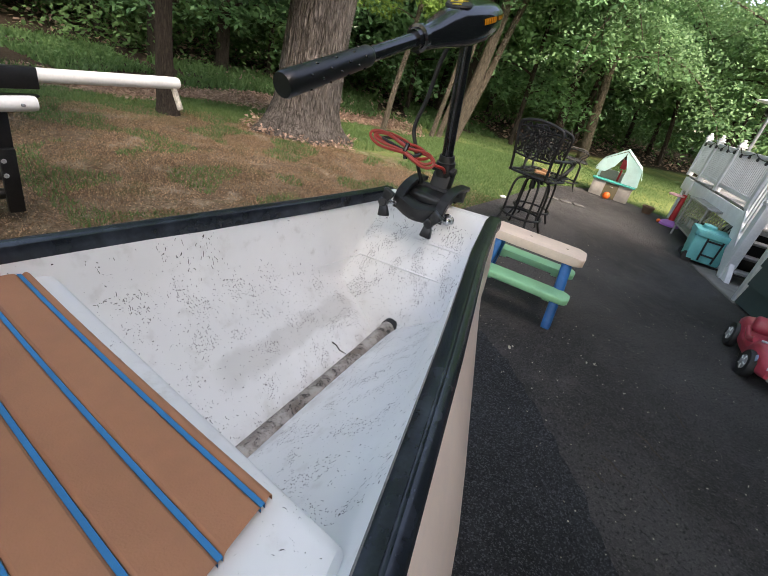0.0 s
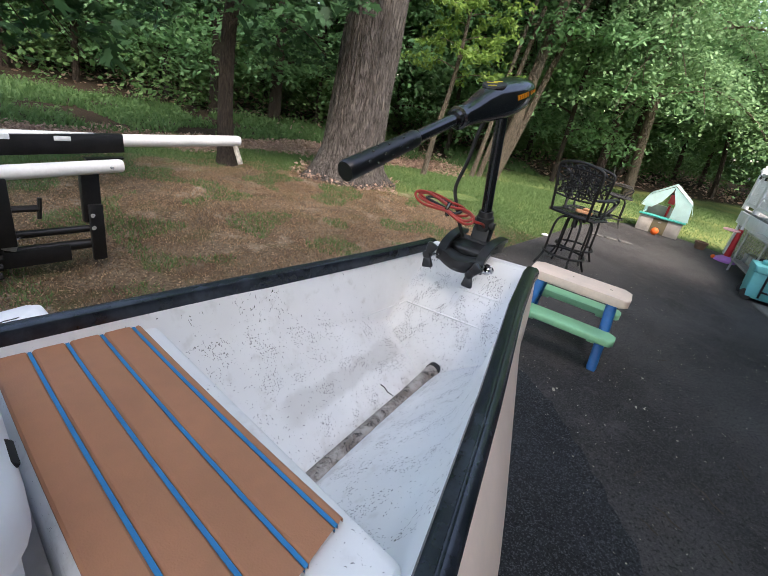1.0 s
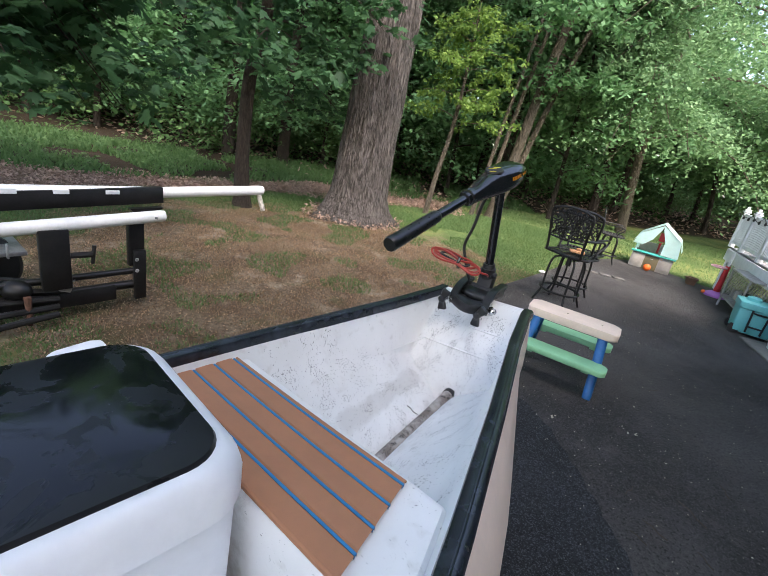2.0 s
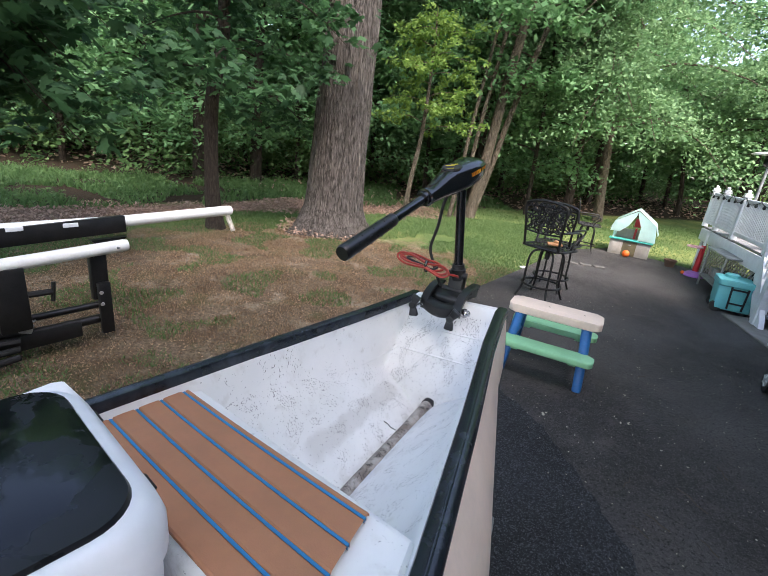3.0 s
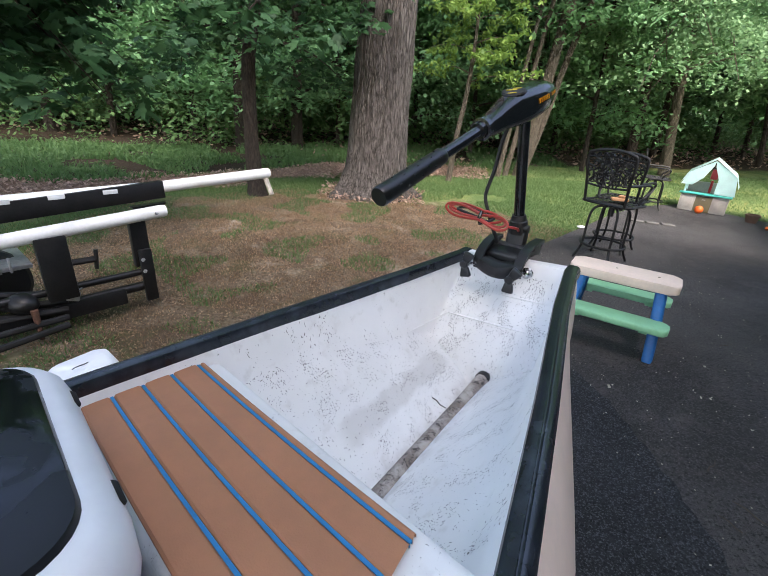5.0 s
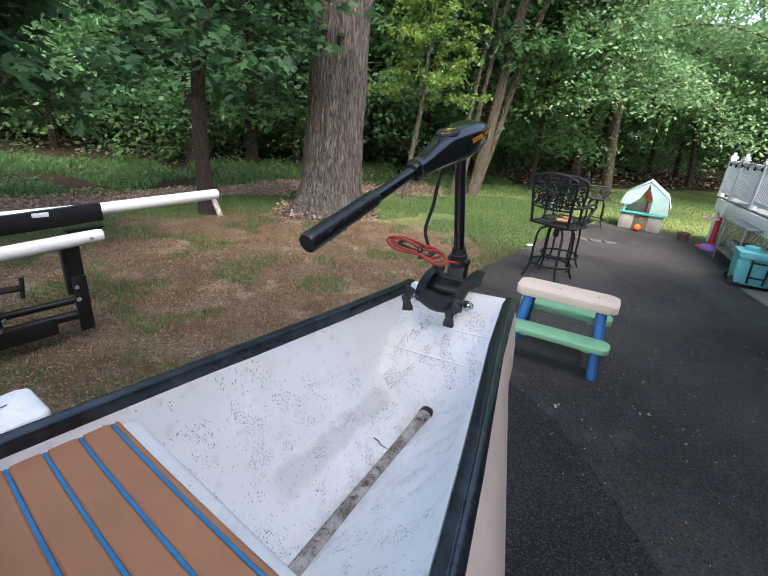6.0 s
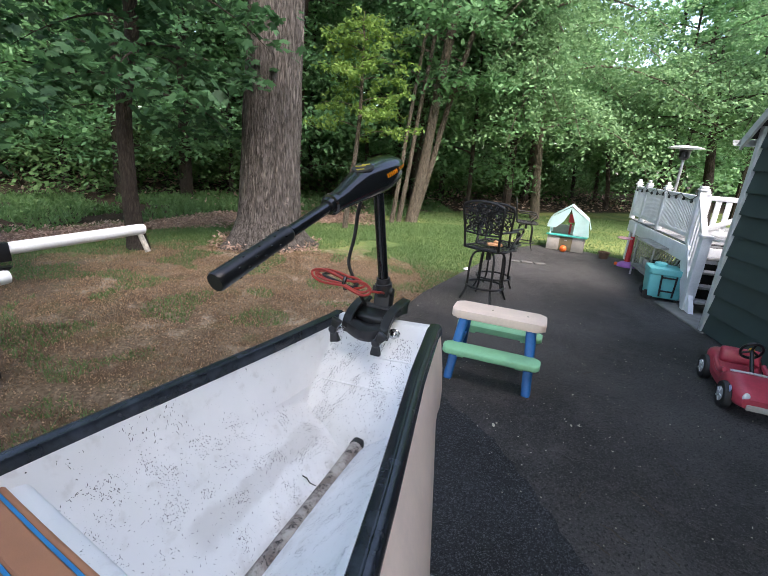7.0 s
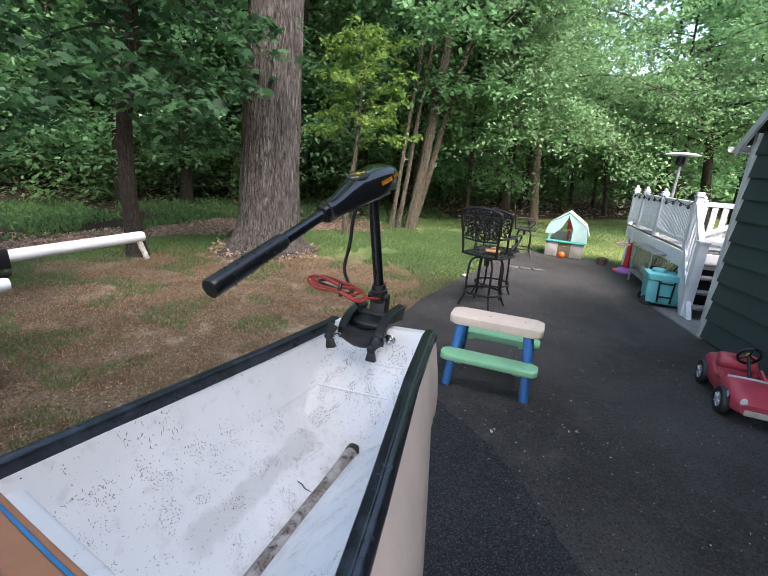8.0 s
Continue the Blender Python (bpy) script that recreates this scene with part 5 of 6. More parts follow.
# string lights along the balustrade
lights = thing("string_lights", DECK, "black string of small bulbs hung along the deck rail", "string lights")
pts = []
for k in range(41):
    f = k / 40
    pts.append((DL * f, 0.045, RT + 0.01 - 0.07 * abs(math.sin(f * math.pi * 5)) - 0.01 * math.sin(f * 40)))
bm = bmesh.new()
tube(bm, pts, 0.005, 6)
part("light_cable", bm, BLACK_DULL, lights)
for k in range(2, 40, 4):
    x, y, z = pts[k]
    bm = bmesh.new()
    lathe(bm, [(0.009, -0.045), (0.018, -0.03), (0.012, -0.012), (0.012, 0.0)], 10, pose(x, y, z))
    part("bulb", bm, BLACK, lights)
# patio heater on the deck
heater = thing("patio_heater", DECK @ pose(DL * 0.58, -0.2, FZ), "tall metal patio heater with white flat hood on the deck", "patio heater")
bm = bmesh.new()
lathe(bm, [(0.14, 0.0), (0.14, 0.36), (0.10, 0.40), (0.03, 0.42)], 18)
part("heater_base", bm, STEEL, heater)
bm = bmesh.new()
tube(bm, [(0, 0, 0.4), (0, 0, 1.05)], 0.02, 12)
part("pole", bm, STEEL, heater)
bm = bmesh.new()
lathe(bm, [(0.04, 1.0), (0.07, 1.03), (0.07, 1.12), (0.09, 1.14)], 16)
part("burner", bm, IRON, heater, "dark perforated burner")
bm = bmesh.new()
lathe(bm, [(0.235, 1.155), (0.24, 1.16), (0.16, 1.185), (0.02, 1.2)], 24)
part("hood", bm, COOLER_W, heater, "white metal hood")
for k, x in enumerate((DL * 0.45, DL * 0.78, DL)):
    bm = bmesh.new()
    lathe(bm, [(0.017, 0.0), (0.022, 0.006), (0.022, 0.024), (0.026, 0.03), (0.01, 0.04)], 12)
    solid("post_light", bm, COOLER_W, "small white solar light on a rail post", "solar light", m=DECK @ pose(x, 0, RT + 0.077))
# potted plant on the deck
pot = thing("potted_plant", DECK @ pose(DL * 0.62, -0.35, FZ), "spiky green plant in a brown pot on the deck", "plant")
bm = bmesh.new()
lathe(bm, [(0.09, 0), (0.13, 0.3), (0.14, 0.3), (0.14, 0.33), (0.11, 0.33)], 16)
part("pot", bm, TERRACOTTA, pot)
verts, faces = [], []
for i in range(46):
    a, tilt, ln = rng.uniform(0, 6.28), rng.uniform(0.2, 0.9), rng.uniform(0.25, 0.42)
    dx, dy = math.cos(a), math.sin(a)
    b0 = len(verts)
    for s in (0, 0.4, 0.75, 1.0):
        r = s * ln * math.sin(tilt)
        z = 0.32 + s * ln * math.cos(tilt) - 0.1 * s * s * tilt
        w = 0.012 * (1 - s)
        verts += [(dx * r - dy * w, dy * r + dx * w, z), (dx * r + dy * w, dy * r - dx * w, z)]
    faces += [(b0 + 2 * j, b0 + 2 * j + 1, b0 + 2 * j + 3, b0 + 2 * j + 2) for j in range(3)]
stuff("fronds", verts, faces, LEAF_YELLOW, "", "", "", pot)


# ---- things by the deck ----
def rolling_cooler():
    t = thing("rolling_cooler", pose(4.21, 4.66, 0.012, 0, 0, -28), "teal plastic wheeled cooler with black handle frame", "cooler")
    bm = bmesh.new()
    box(bm, 0.36, 0.3, 0.30, pose(0, 0, 0.18), 0.02, 3, 1.1)
    part("cooler_body", bm, TEAL, t)
    bm = bmesh.new()
    prism(bm, rounded(0.42, 0.36, 0.04), 0.33, 0.40, 0.015, 3)
    lid = part("lid", bm, TEAL, t)
    bm = bmesh.new()
    lathe(bm, [(0.075, 0.40), (0.075, 0.435), (0.06, 0.445)], 20, pose(-0.06, 0.05, 0))
    part("cup_lid", bm, TEAL, lid)
    for pts in ([(-0.05, -0.17, 0.06), (-0.07, -0.195, 0.33)], [(0.09, -0.17, 0.06), (0.09, -0.195, 0.33)], [(-0.06, -0.175, 0.13), (0.09, -0.175, 0.13)], [(-0.065, -0.19, 0.30), (0.09, -0.19, 0.30)]):
        bm = bmesh.new()
        tube(bm, pts, 0.011, 8)
        part("handle_bar", bm, BLACK, t, "black handle frame")
    for s in (-1, 1):
        bm = bmesh.new()
        lathe(bm, [(0.02, -0.02), (0.06, -0.02), (0.06, 0.02), (0.02, 0.02)], 16, pose(-0.16, s * 0.13, 0.06, 90))
        part("wheel", bm, BLACK_DULL, t)
    bm = bmesh.new()
    box(bm, 0.05, 0.26, 0.04, pose(0.14, 0, 0.02), 0.006)
    part("foot", bm, BLACK_DULL, t)


rolling_cooler()


def metal_table():
    t = thing("metal_table", pose(4.63, 5.42, 0.012, 0, 0, 68), "weathered grey metal work table with a lower shelf", "table")
    w, d, h = 0.85, 0.34, 0.56
    for z in (h, 0.16):
        bm = bmesh.new()
        box(bm, w, d, 0.025, pose(0, 0, z), 0.004)
        part("shelf", bm, STEEL, t)
    for x in (-w / 2 + 0.03, w / 2 - 0.03):
        for y in (-d / 2 + 0.02, d / 2 - 0.02):
            bm = bmesh.new()
            tube(bm, [(x, y, 0.0), (x, y, h)], 0.015, 8)
            part("leg", bm, STEEL, t)


metal_table()
for x, y, s, c in ((4.60, 5.3, 0.16, DARK), (4.68, 5.55, 0.13, GREY_P), (4.74, 5.72, 0.12, STEEL)):
    bm = bmesh.new()
    box(bm, s * 1.3, s, s, pose(0, 0, s / 2), 0.012)
    solid("storage_box", bm, c, "small dusty box on the metal table's shelf", "box", m=pose(x, y, 0.187, 0, 0, 66))


def toy_hoop():
    t = thing("toy_hoop", pose(4.93, 6.36, 0.012), "red toy basketball stand with purple base", "toy hoop")
    bm = bmesh.new()
    lathe(bm, [(0.15, 0.0), (0.15, 0.03), (0.09, 0.07), (0.03, 0.09)], 20)
    part("base", bm, PURPLE, t, "purple weighted base")
    bm = bmesh.new()
    tube(bm, [(0, 0, 0.06), (0, 0, 0.5)], [0.045, 0.032], 12)
    part("pole", bm, RED_B, t)
    bm = bmesh.new()
    box(bm, 0.02, 0.05, 0.26, pose(0, 0, 0.58), 0.008)
    part("backboard", bm, WHITE, t)
    bm = bmesh.new()
    tube(bm, [(-0.13 + 0.1 * math.cos(radians(20 * k)), 0.1 * math.sin(radians(20 * k)), 0.47) for k in range(18)], 0.012, 8, closed=True)
    part("rim", bm, PINK, t, "faded pink rim")


toy_hoop()
bm = bmesh.new()
lathe(bm, [(0.07, 0.0), (0.09, 0.1), (0.1, 0.1), (0.1, 0.12), (0.08, 0.12), (0.075, 0.09)], 14)
solid("flower_pot", bm, TERRACOTTA, "low brown flower pot at the driveway's end", "pot", m=pose(4.86, 6.9, 0.012))
bm = bmesh.new()
bmesh.ops.create_icosphere(bm, subdivisions=2, radius=0.03)
solid("toy_ball", bm, ORANGE_B, "tiny orange ball beside the toy hoop", "ball", m=pose(4.78, 6.42, 0.042))
bm = bmesh.new()
box(bm, 0.09, 0.05, 0.02, pose(0, 0, 0.01, 4, 0, 0), 0.006)
solid("litter_cup", bm, COOLER_W, "crushed white paper cup lying at the lawn's edge", "litter", m=pose(1.98, 5.66, 0.012, 0, 0, 30))


# ---- the other boat trailer on the lawn ----
def bunk_trailer():
    base = Vector((-2.0, 2.3, 0))
    t = thing("bunk_trailer", Matrix.Translation(base), "black steel boat trailer with white pipe bunks on the lawn", "trailer")
    d = Vector((0.57, 0.82, 0.0))
    def W(x, y, z):
        return Vector((x, y, z)) - base
    a_end = W(-1.765, 2.48, 0.655)
    bm = bmesh.new()
    tube(bm, [a_end - d * 2.6 - Vector((0, 0, 0.16)), a_end - d * 1.2 - Vector((0, 0, 0.07)), a_end - d * 0.02, a_end], [0.04, 0.04, 0.04, 0.036], 16)
    part("near_bunk", bm, PVC, t, "white plastic pipe bunk")
    bm = bmesh.new()
    tube(bm, [a_end - d * 0.05 + Vector((0.02, -0.05, 0)), a_end - d * 0.05 + Vector((0.035, -0.052, -0.0))], 0.008, 8)
    part("bunk_bolt", bm, STEEL, t)
    b_end, p_end = W(-1.97, 2.80, 0.73), W(-1.44, 3.50, 0.775)
    bm = bmesh.new()
    ang = math.degrees(math.atan2(d.y, d.x))
    m = Matrix.Translation(b_end - d * 1.2 + Vector((0, 0, -0.06))) @ pose(0, 0, 0, 0, -2.5, ang)
    box(bm, 2.4, 0.05, 0.12, m, 0.006)
    beam = part("steel_beam", bm, IRON, t, "black steel channel beam")
    bm = bmesh.new()
    e0 = b_end + Vector((0, 0, -0.115))
    loft(bm, [[e0 - d * 0.24 + Vector((0.0, 0.0, 0.006)) + n_, e0 - d * 0.16 + Vector((0, 0, -0.075)) + n_, e0 - d * 0.10 + Vector((0, 0, -0.075)) + n_, e0 + Vector((0, 0, 0.012)) + n_] for n_ in (Vector((0.02, -0.014, 0)), Vector((-0.02, 0.014, 0)))], True, True)
    part("gusset", bm, IRON, beam, smooth=False)
    bm = bmesh.new()
    tube(bm, [b_end + d * -1.4 + Vector((-0.02, 0.03, 0.0)), b_end + Vector((-0.01, 0.02, 0.005)), p_end - d * 0.03, p_end], [0.042, 0.042, 0.042, 0.038], 16)
    far = part("far_bunk", bm, PVC, t, "long white plastic pipe bunk")
    bm = bmesh.new()
    tube(bm, [p_end - d * 0.04 + Vector((0, 0, -0.02)), p_end - d * 0.04 + Vector((0.07, -0.03, -0.17))], 0.021, 12)
    part("drop_pipe", bm, PVC_DIRTY, far, "short weathered pipe stub hanging down")
    for k in (0.05, 0.35, 0.62):
        bm = bmesh.new()
        box(bm, 0.09, 0.055, 0.03, Matrix.Translation(b_end - d * (0.3 + k * 1.0) + Vector((0, 0, 0.012))) @ pose(0, 0, 0, 0, 0, ang), 0.004)
        part("beam_tag", bm, WHITE, t, "white tag on the beam")
    for x, y, z0, z1, w in ((-1.9, 2.36, 0.30, 0.63, 0.10), (-2.12, 1.93, 0.22, 0.6, 0.15)):
        bm = bmesh.new()
        box(bm, w, 0.05, z1 - z0, Matrix.Translation(W(x, y, (z0 + z1) / 2)) @ pose(0, 0, 0, 0, 0, ang), 0.006)
        part("post", bm, IRON, t, "black steel upright")
    bm = bmesh.new()
    box(bm, 0.075, 0.035, 0.36, Matrix.Translation(W(-1.86, 2.34, 0.24)) @ pose(0, 0, 0, 0, 0, ang), 0.005)
    lower = part("adjuster_plate", bm, IRON, t, "black slotted adjuster plate")
    for z in (0.36, 0.28):
        bm = bmesh.new()
        tube(bm, [W(-1.855, 2.31, z), W(-1.85, 2.295, z)], 0.011, 8)
        part("bolt", bm, STEEL, lower)
    for z, r in ((0.26, 0.022), (0.16, 0.03)):
        bm = bmesh.new()
        p1 = W(-1.9, 2.34, z)
        tube(bm, [p1, p1 - d * 0.6 - Vector((0, 0, 0.0)), p1 - d * 1.6 - Vector((0, 0, 0.02))], r, 10)
        part("frame_tube", bm, IRON, t)
    p2 = W(-2.2, 1.9, 0.13)
    bm = bmesh.new()
    box(bm, 2.2, 0.08, 0.10, Matrix.Translation(p2 - d * 0.7) @ pose(0, 0, 0, 0, 0, ang), 0.006)
    part("main_beam", bm, IRON, t)
    bm = bmesh.new()
    box(bm, 0.07, 0.05, 0.06, Matrix.Translation(p2 + d * 0.12 + Vector((0.02, -0.02, 0.09))) @ pose(0, 0, 0, 0, 20, ang), 0.008)
    latch = part("latch", bm, STEEL, t, "small shiny latch")
    bm = bmesh.new()
    tube(bm, [p2 + d * 0.14 + Vector((0, 0, 0.11)) + Vector((0.035 * math.cos(radians(30 * k)), 0.035 * math.sin(radians(30 * k)), 0.01)) for k in range(12)], 0.005, 6, closed=True)
    part("latch_ring", bm, STEEL, latch)
    bm = bmesh.new()
    tube(bm, [p2 - d * 0.05 + Vector((0.05, -0.08, 0.08)), p2 - d * 0.05 + Vector((0.06, -0.09, -0.1))], [0.02, 0.012], 8)
    part("jack_pin", bm, RUST, t, "rusty jack pin")
    bm = bmesh.new()
    bmesh.ops.create_icosphere(bm, subdivisions=2, radius=0.07, matrix=Matrix.Translation(p2 - d * 0.12 + Vector((0, 0, 0.1))) @ Matrix.Diagonal((1.3, 1, 0.9, 1)))
    part("coupler", bm, IRON, t, "rounded black coupler")
    bm = bmesh.new()
    tube(bm, [W(-2.1, 1.96, 0.43), W(-2.0, 2.08, 0.43)], 0.02, 8)
    tube(bm, [W(-2.0, 2.08, 0.37), W(-1.99, 2.09, 0.49)], 0.012, 8)
    part("winch_handle", bm, IRON, t)
    bm = bmesh.new()
    lathe(bm, [(0.1, -0.05), (0.2, -0.05), (0.22, -0.03), (0.22, 0.03), (0.2, 0.05), (0.1, 0.05)], 24, Matrix.Translation(W(-2.75, 2.05, 0.2)) @ pose(0, 0, 0, 90, 0, ang))
    part("tyre", bm, BLACK_DULL, t)
    for k in range(5):
        bm = bmesh.new()
        a0 = p2 + d * 0.1 + Vector((0.02 * k, -0.03 * k, 0.10 - 0.035 * k))
        tube(bm, [a0, a0 - d * (0.5 + 0.1 * k) + Vector((-0.25 + 0.08 * k, 0.02 * k, 0.09 - 0.04 * k)), a0 - d * 1.5 + Vector((-0.3, 0.05 * k, 0.0))], 0.02, 8)
        part("frame_tube", bm, IRON, t)
    bm = bmesh.new()
    tube(bm, [W(-2.75, 2.05, 0.2), W(-2.5, 1.72, 0.2)], 0.02, 8)
    part("axle", bm, IRON, t)
    bm = bmesh.new()
    box(bm, 0.5, 0.4, 0.03, Matrix.Translation(W(-2.75, 2.0, 0.34)) @ pose(0, 0, 0, 0, 0, ang), 0.006)
    part("step_plate", bm, STEEL, t, "pale metal step plate")
    for k in range(9):
        bm = bmesh.new()
        box(bm, 0.012, 0.02, 0.09, Matrix.Translation(W(-2.42 - 0.03 * k, 1.93 - 0.04 * k, 0.40)) @ pose(0, 0, 0, 0, 0, ang), 0.003, 1)
        part("rack_tooth", bm, STEEL, t)


bunk_trailer()

# ---- trees ----
R = np.random.default_rng(11)


def kite_leaves(P, size, droop=0.5, seed=0):
    """Leaves at the points P: pointed ovals folded along the middle, lying roughly level."""
    g = np.random.default_rng(seed)
    n = len(P)
    a = g.uniform(0, 2 * np.pi, n)
    tilt = g.normal(-0.35 * droop, 0.5, n)
    rollq = g.normal(0, 0.5, n)
    d = np.stack([np.cos(a) * np.cos(tilt), np.sin(a) * np.cos(tilt), np.sin(tilt)], 1)
    s = np.stack([-np.sin(a) * np.cos(rollq), np.cos(a) * np.cos(rollq), np.sin(rollq)], 1)
    L = size * g.uniform(0.65, 1.25, n)[:, None]
    v = np.empty((n, 4, 3))
    v[:, 0] = P
    v[:, 1] = P + d * L * 0.45 + s * L * 0.36
    v[:, 2] = P + d * L
    v[:, 3] = P + d * L * 0.45 - s * L * 0.36
    f = np.arange(n * 4).reshape(n, 4)
    return v.reshape(-1, 3), f


MAPLE = [(0.0, 0.0), (0.10, 0.10), (0.34, 0.02), (0.30, 0.16), (0.52, 0.34), (0.36, 0.40), (0.34, 0.52), (0.17, 0.44), (0.16, 0.70), (0.08, 0.68), (0.0, 1.0)]
MAPLE = MAPLE + [(-x, y) for x, y in MAPLE[-2:0:-1]]


def maple_leaves(P, size, seed=0):
    """Five-lobed leaves, each one face, hanging a little."""
    g = np.random.default_rng(seed)
    n, k = len(P), len(MAPLE)
    a = g.uniform(0, 2 * np.pi, n)
    tilt = g.normal(-0.4, 0.35, n)
    rollq = g.normal(0, 0.35, n)
    d = np.stack([np.cos(a) * np.cos(tilt), np.sin(a) * np.cos(tilt), np.sin(tilt)], 1)
    s = np.stack([-np.sin(a) * np.cos(rollq), np.cos(a) * np.cos(rollq), np.sin(rollq)], 1)
    L = size * g.uniform(0.6, 1.2, n)[:, None]
    v = np.empty((n, k, 3))
    for j, (x, y) in enumerate(MAPLE):
        v[:, j] = P + d * L * y + s * L * x
        v[:, j, 2] -= (abs(x) * 0.25) * L[:, 0]
    return v.reshape(-1, 3), np.arange(n * k).reshape(n, k)


def leaf_mesh(name, vf, material, parent, label=""):
    v, f = vf
    ob = stuff(name, v.tolist(), f.tolist(), material, label, "", "", parent)
    return ob


def along_limbs(limbs, n, spread, flat, start=0.25, g=R, tight=1.0):
    """n points about the outer parts of the limbs, in flat sprays."""
    out = []
    per = max(1, n // len(limbs))
    for limb in limbs:
        pts = np.array([list(p) for p in limb])
        t = start + (1 - start) * g.random(per) ** 0.8
        idx = t * (len(pts) - 1)
        lo = np.minimum(idx.astype(int), len(pts) - 2)
        p = pts[lo] + (pts[lo + 1] - pts[lo]) * (idx - lo)[:, None]
        # small twigs: leaves gather in tufts
        tufts = max(3, per // 22)
        c = g.normal(0, 1, (tufts, 3)) * np.array([spread, spread, spread * flat])
        k = g.integers(0, tufts, per)
        q = c[k] * (0.35 + 0.8 * t)[:, None] + g.normal(0, 1, (per, 3)) * np.array([0.14, 0.14, 0.06]) * spread * 2 * tight
        at = (start + (1 - start) * ((k + 1.0) / tufts)) * (len(pts) - 1)
        low = np.minimum(at.astype(int), len(pts) - 2)
        anchor = pts[low] + (pts[low + 1] - pts[low]) * (at - low)[:, None]
        out.append(0.8 * anchor + 0.2 * p + q)
    return np.concatenate(out)


def make_limbs(trunk, n, reach, z0, z1, rise=0.25, droop=0.35, toward=None, g=R):
    """Limbs that leave the trunk line between the heights z0 and z1."""
    limbs = []
    tz = [p[2] for p in trunk]
    for i in range(n):
        z = z0 + (z1 - z0) * (i + g.uniform(0.1, 0.9)) / n
        x0, y0 = interp(z, tz, [p[0] for p in trunk]), interp(z, tz, [p[1] for p in trunk])
        a = i * 2.4 + g.uniform(-0.4, 0.4) if toward is None else toward + g.normal(0, 0.6)
        ln = reach * g.uniform(0.65, 1.15) * (1.0 - 0.45 * max(0, (z - z0) / (z1 - z0 + 1e-6) - 0.4))
        pts = []
        for k in range(7):
            t = k / 6
            bend = 0.18 * math.sin(t * 3 + i)
            pts.append(Vector((x0 + math.cos(a + bend) * ln * t, y0 + math.sin(a + bend) * ln * t, z + ln * (rise * t - droop * t * t) * 1.6)))
        limbs.append(pts)
    return limbs


def tree(m, trunk, radii, limbs, leaves, bark_m, leaf_m, label, group="trees of the wood", limb_r=0.03, sides=9, name="tree", far=False):
    t = thing(name, m, label, "tree", group)
    bm = bmesh.new()
    tube(bm, smooth_line(trunk, 3), [interp(i, range(0, 3 * len(radii), 3), radii) for i in range(3 * (len(trunk) - 1) + 1)], sides)
    tr = part("trunk", bm, bark_m, t)
    bm = bmesh.new()
    for l in limbs:
        tube(bm, l, [limb_r * (1 - 0.85 * k / (len(l) - 1)) for k in range(len(l))], 5)
        if not far:
            part("branch", bm, bark_m, t)
            bm = bmesh.new()
    if far:
        part("branch", bm, bark_m, t)["kind"] = "stuff"
    else:
        bm.free()
    if leaves is not None:
        leaf_mesh("crown", leaves, leaf_m, t)
    return t


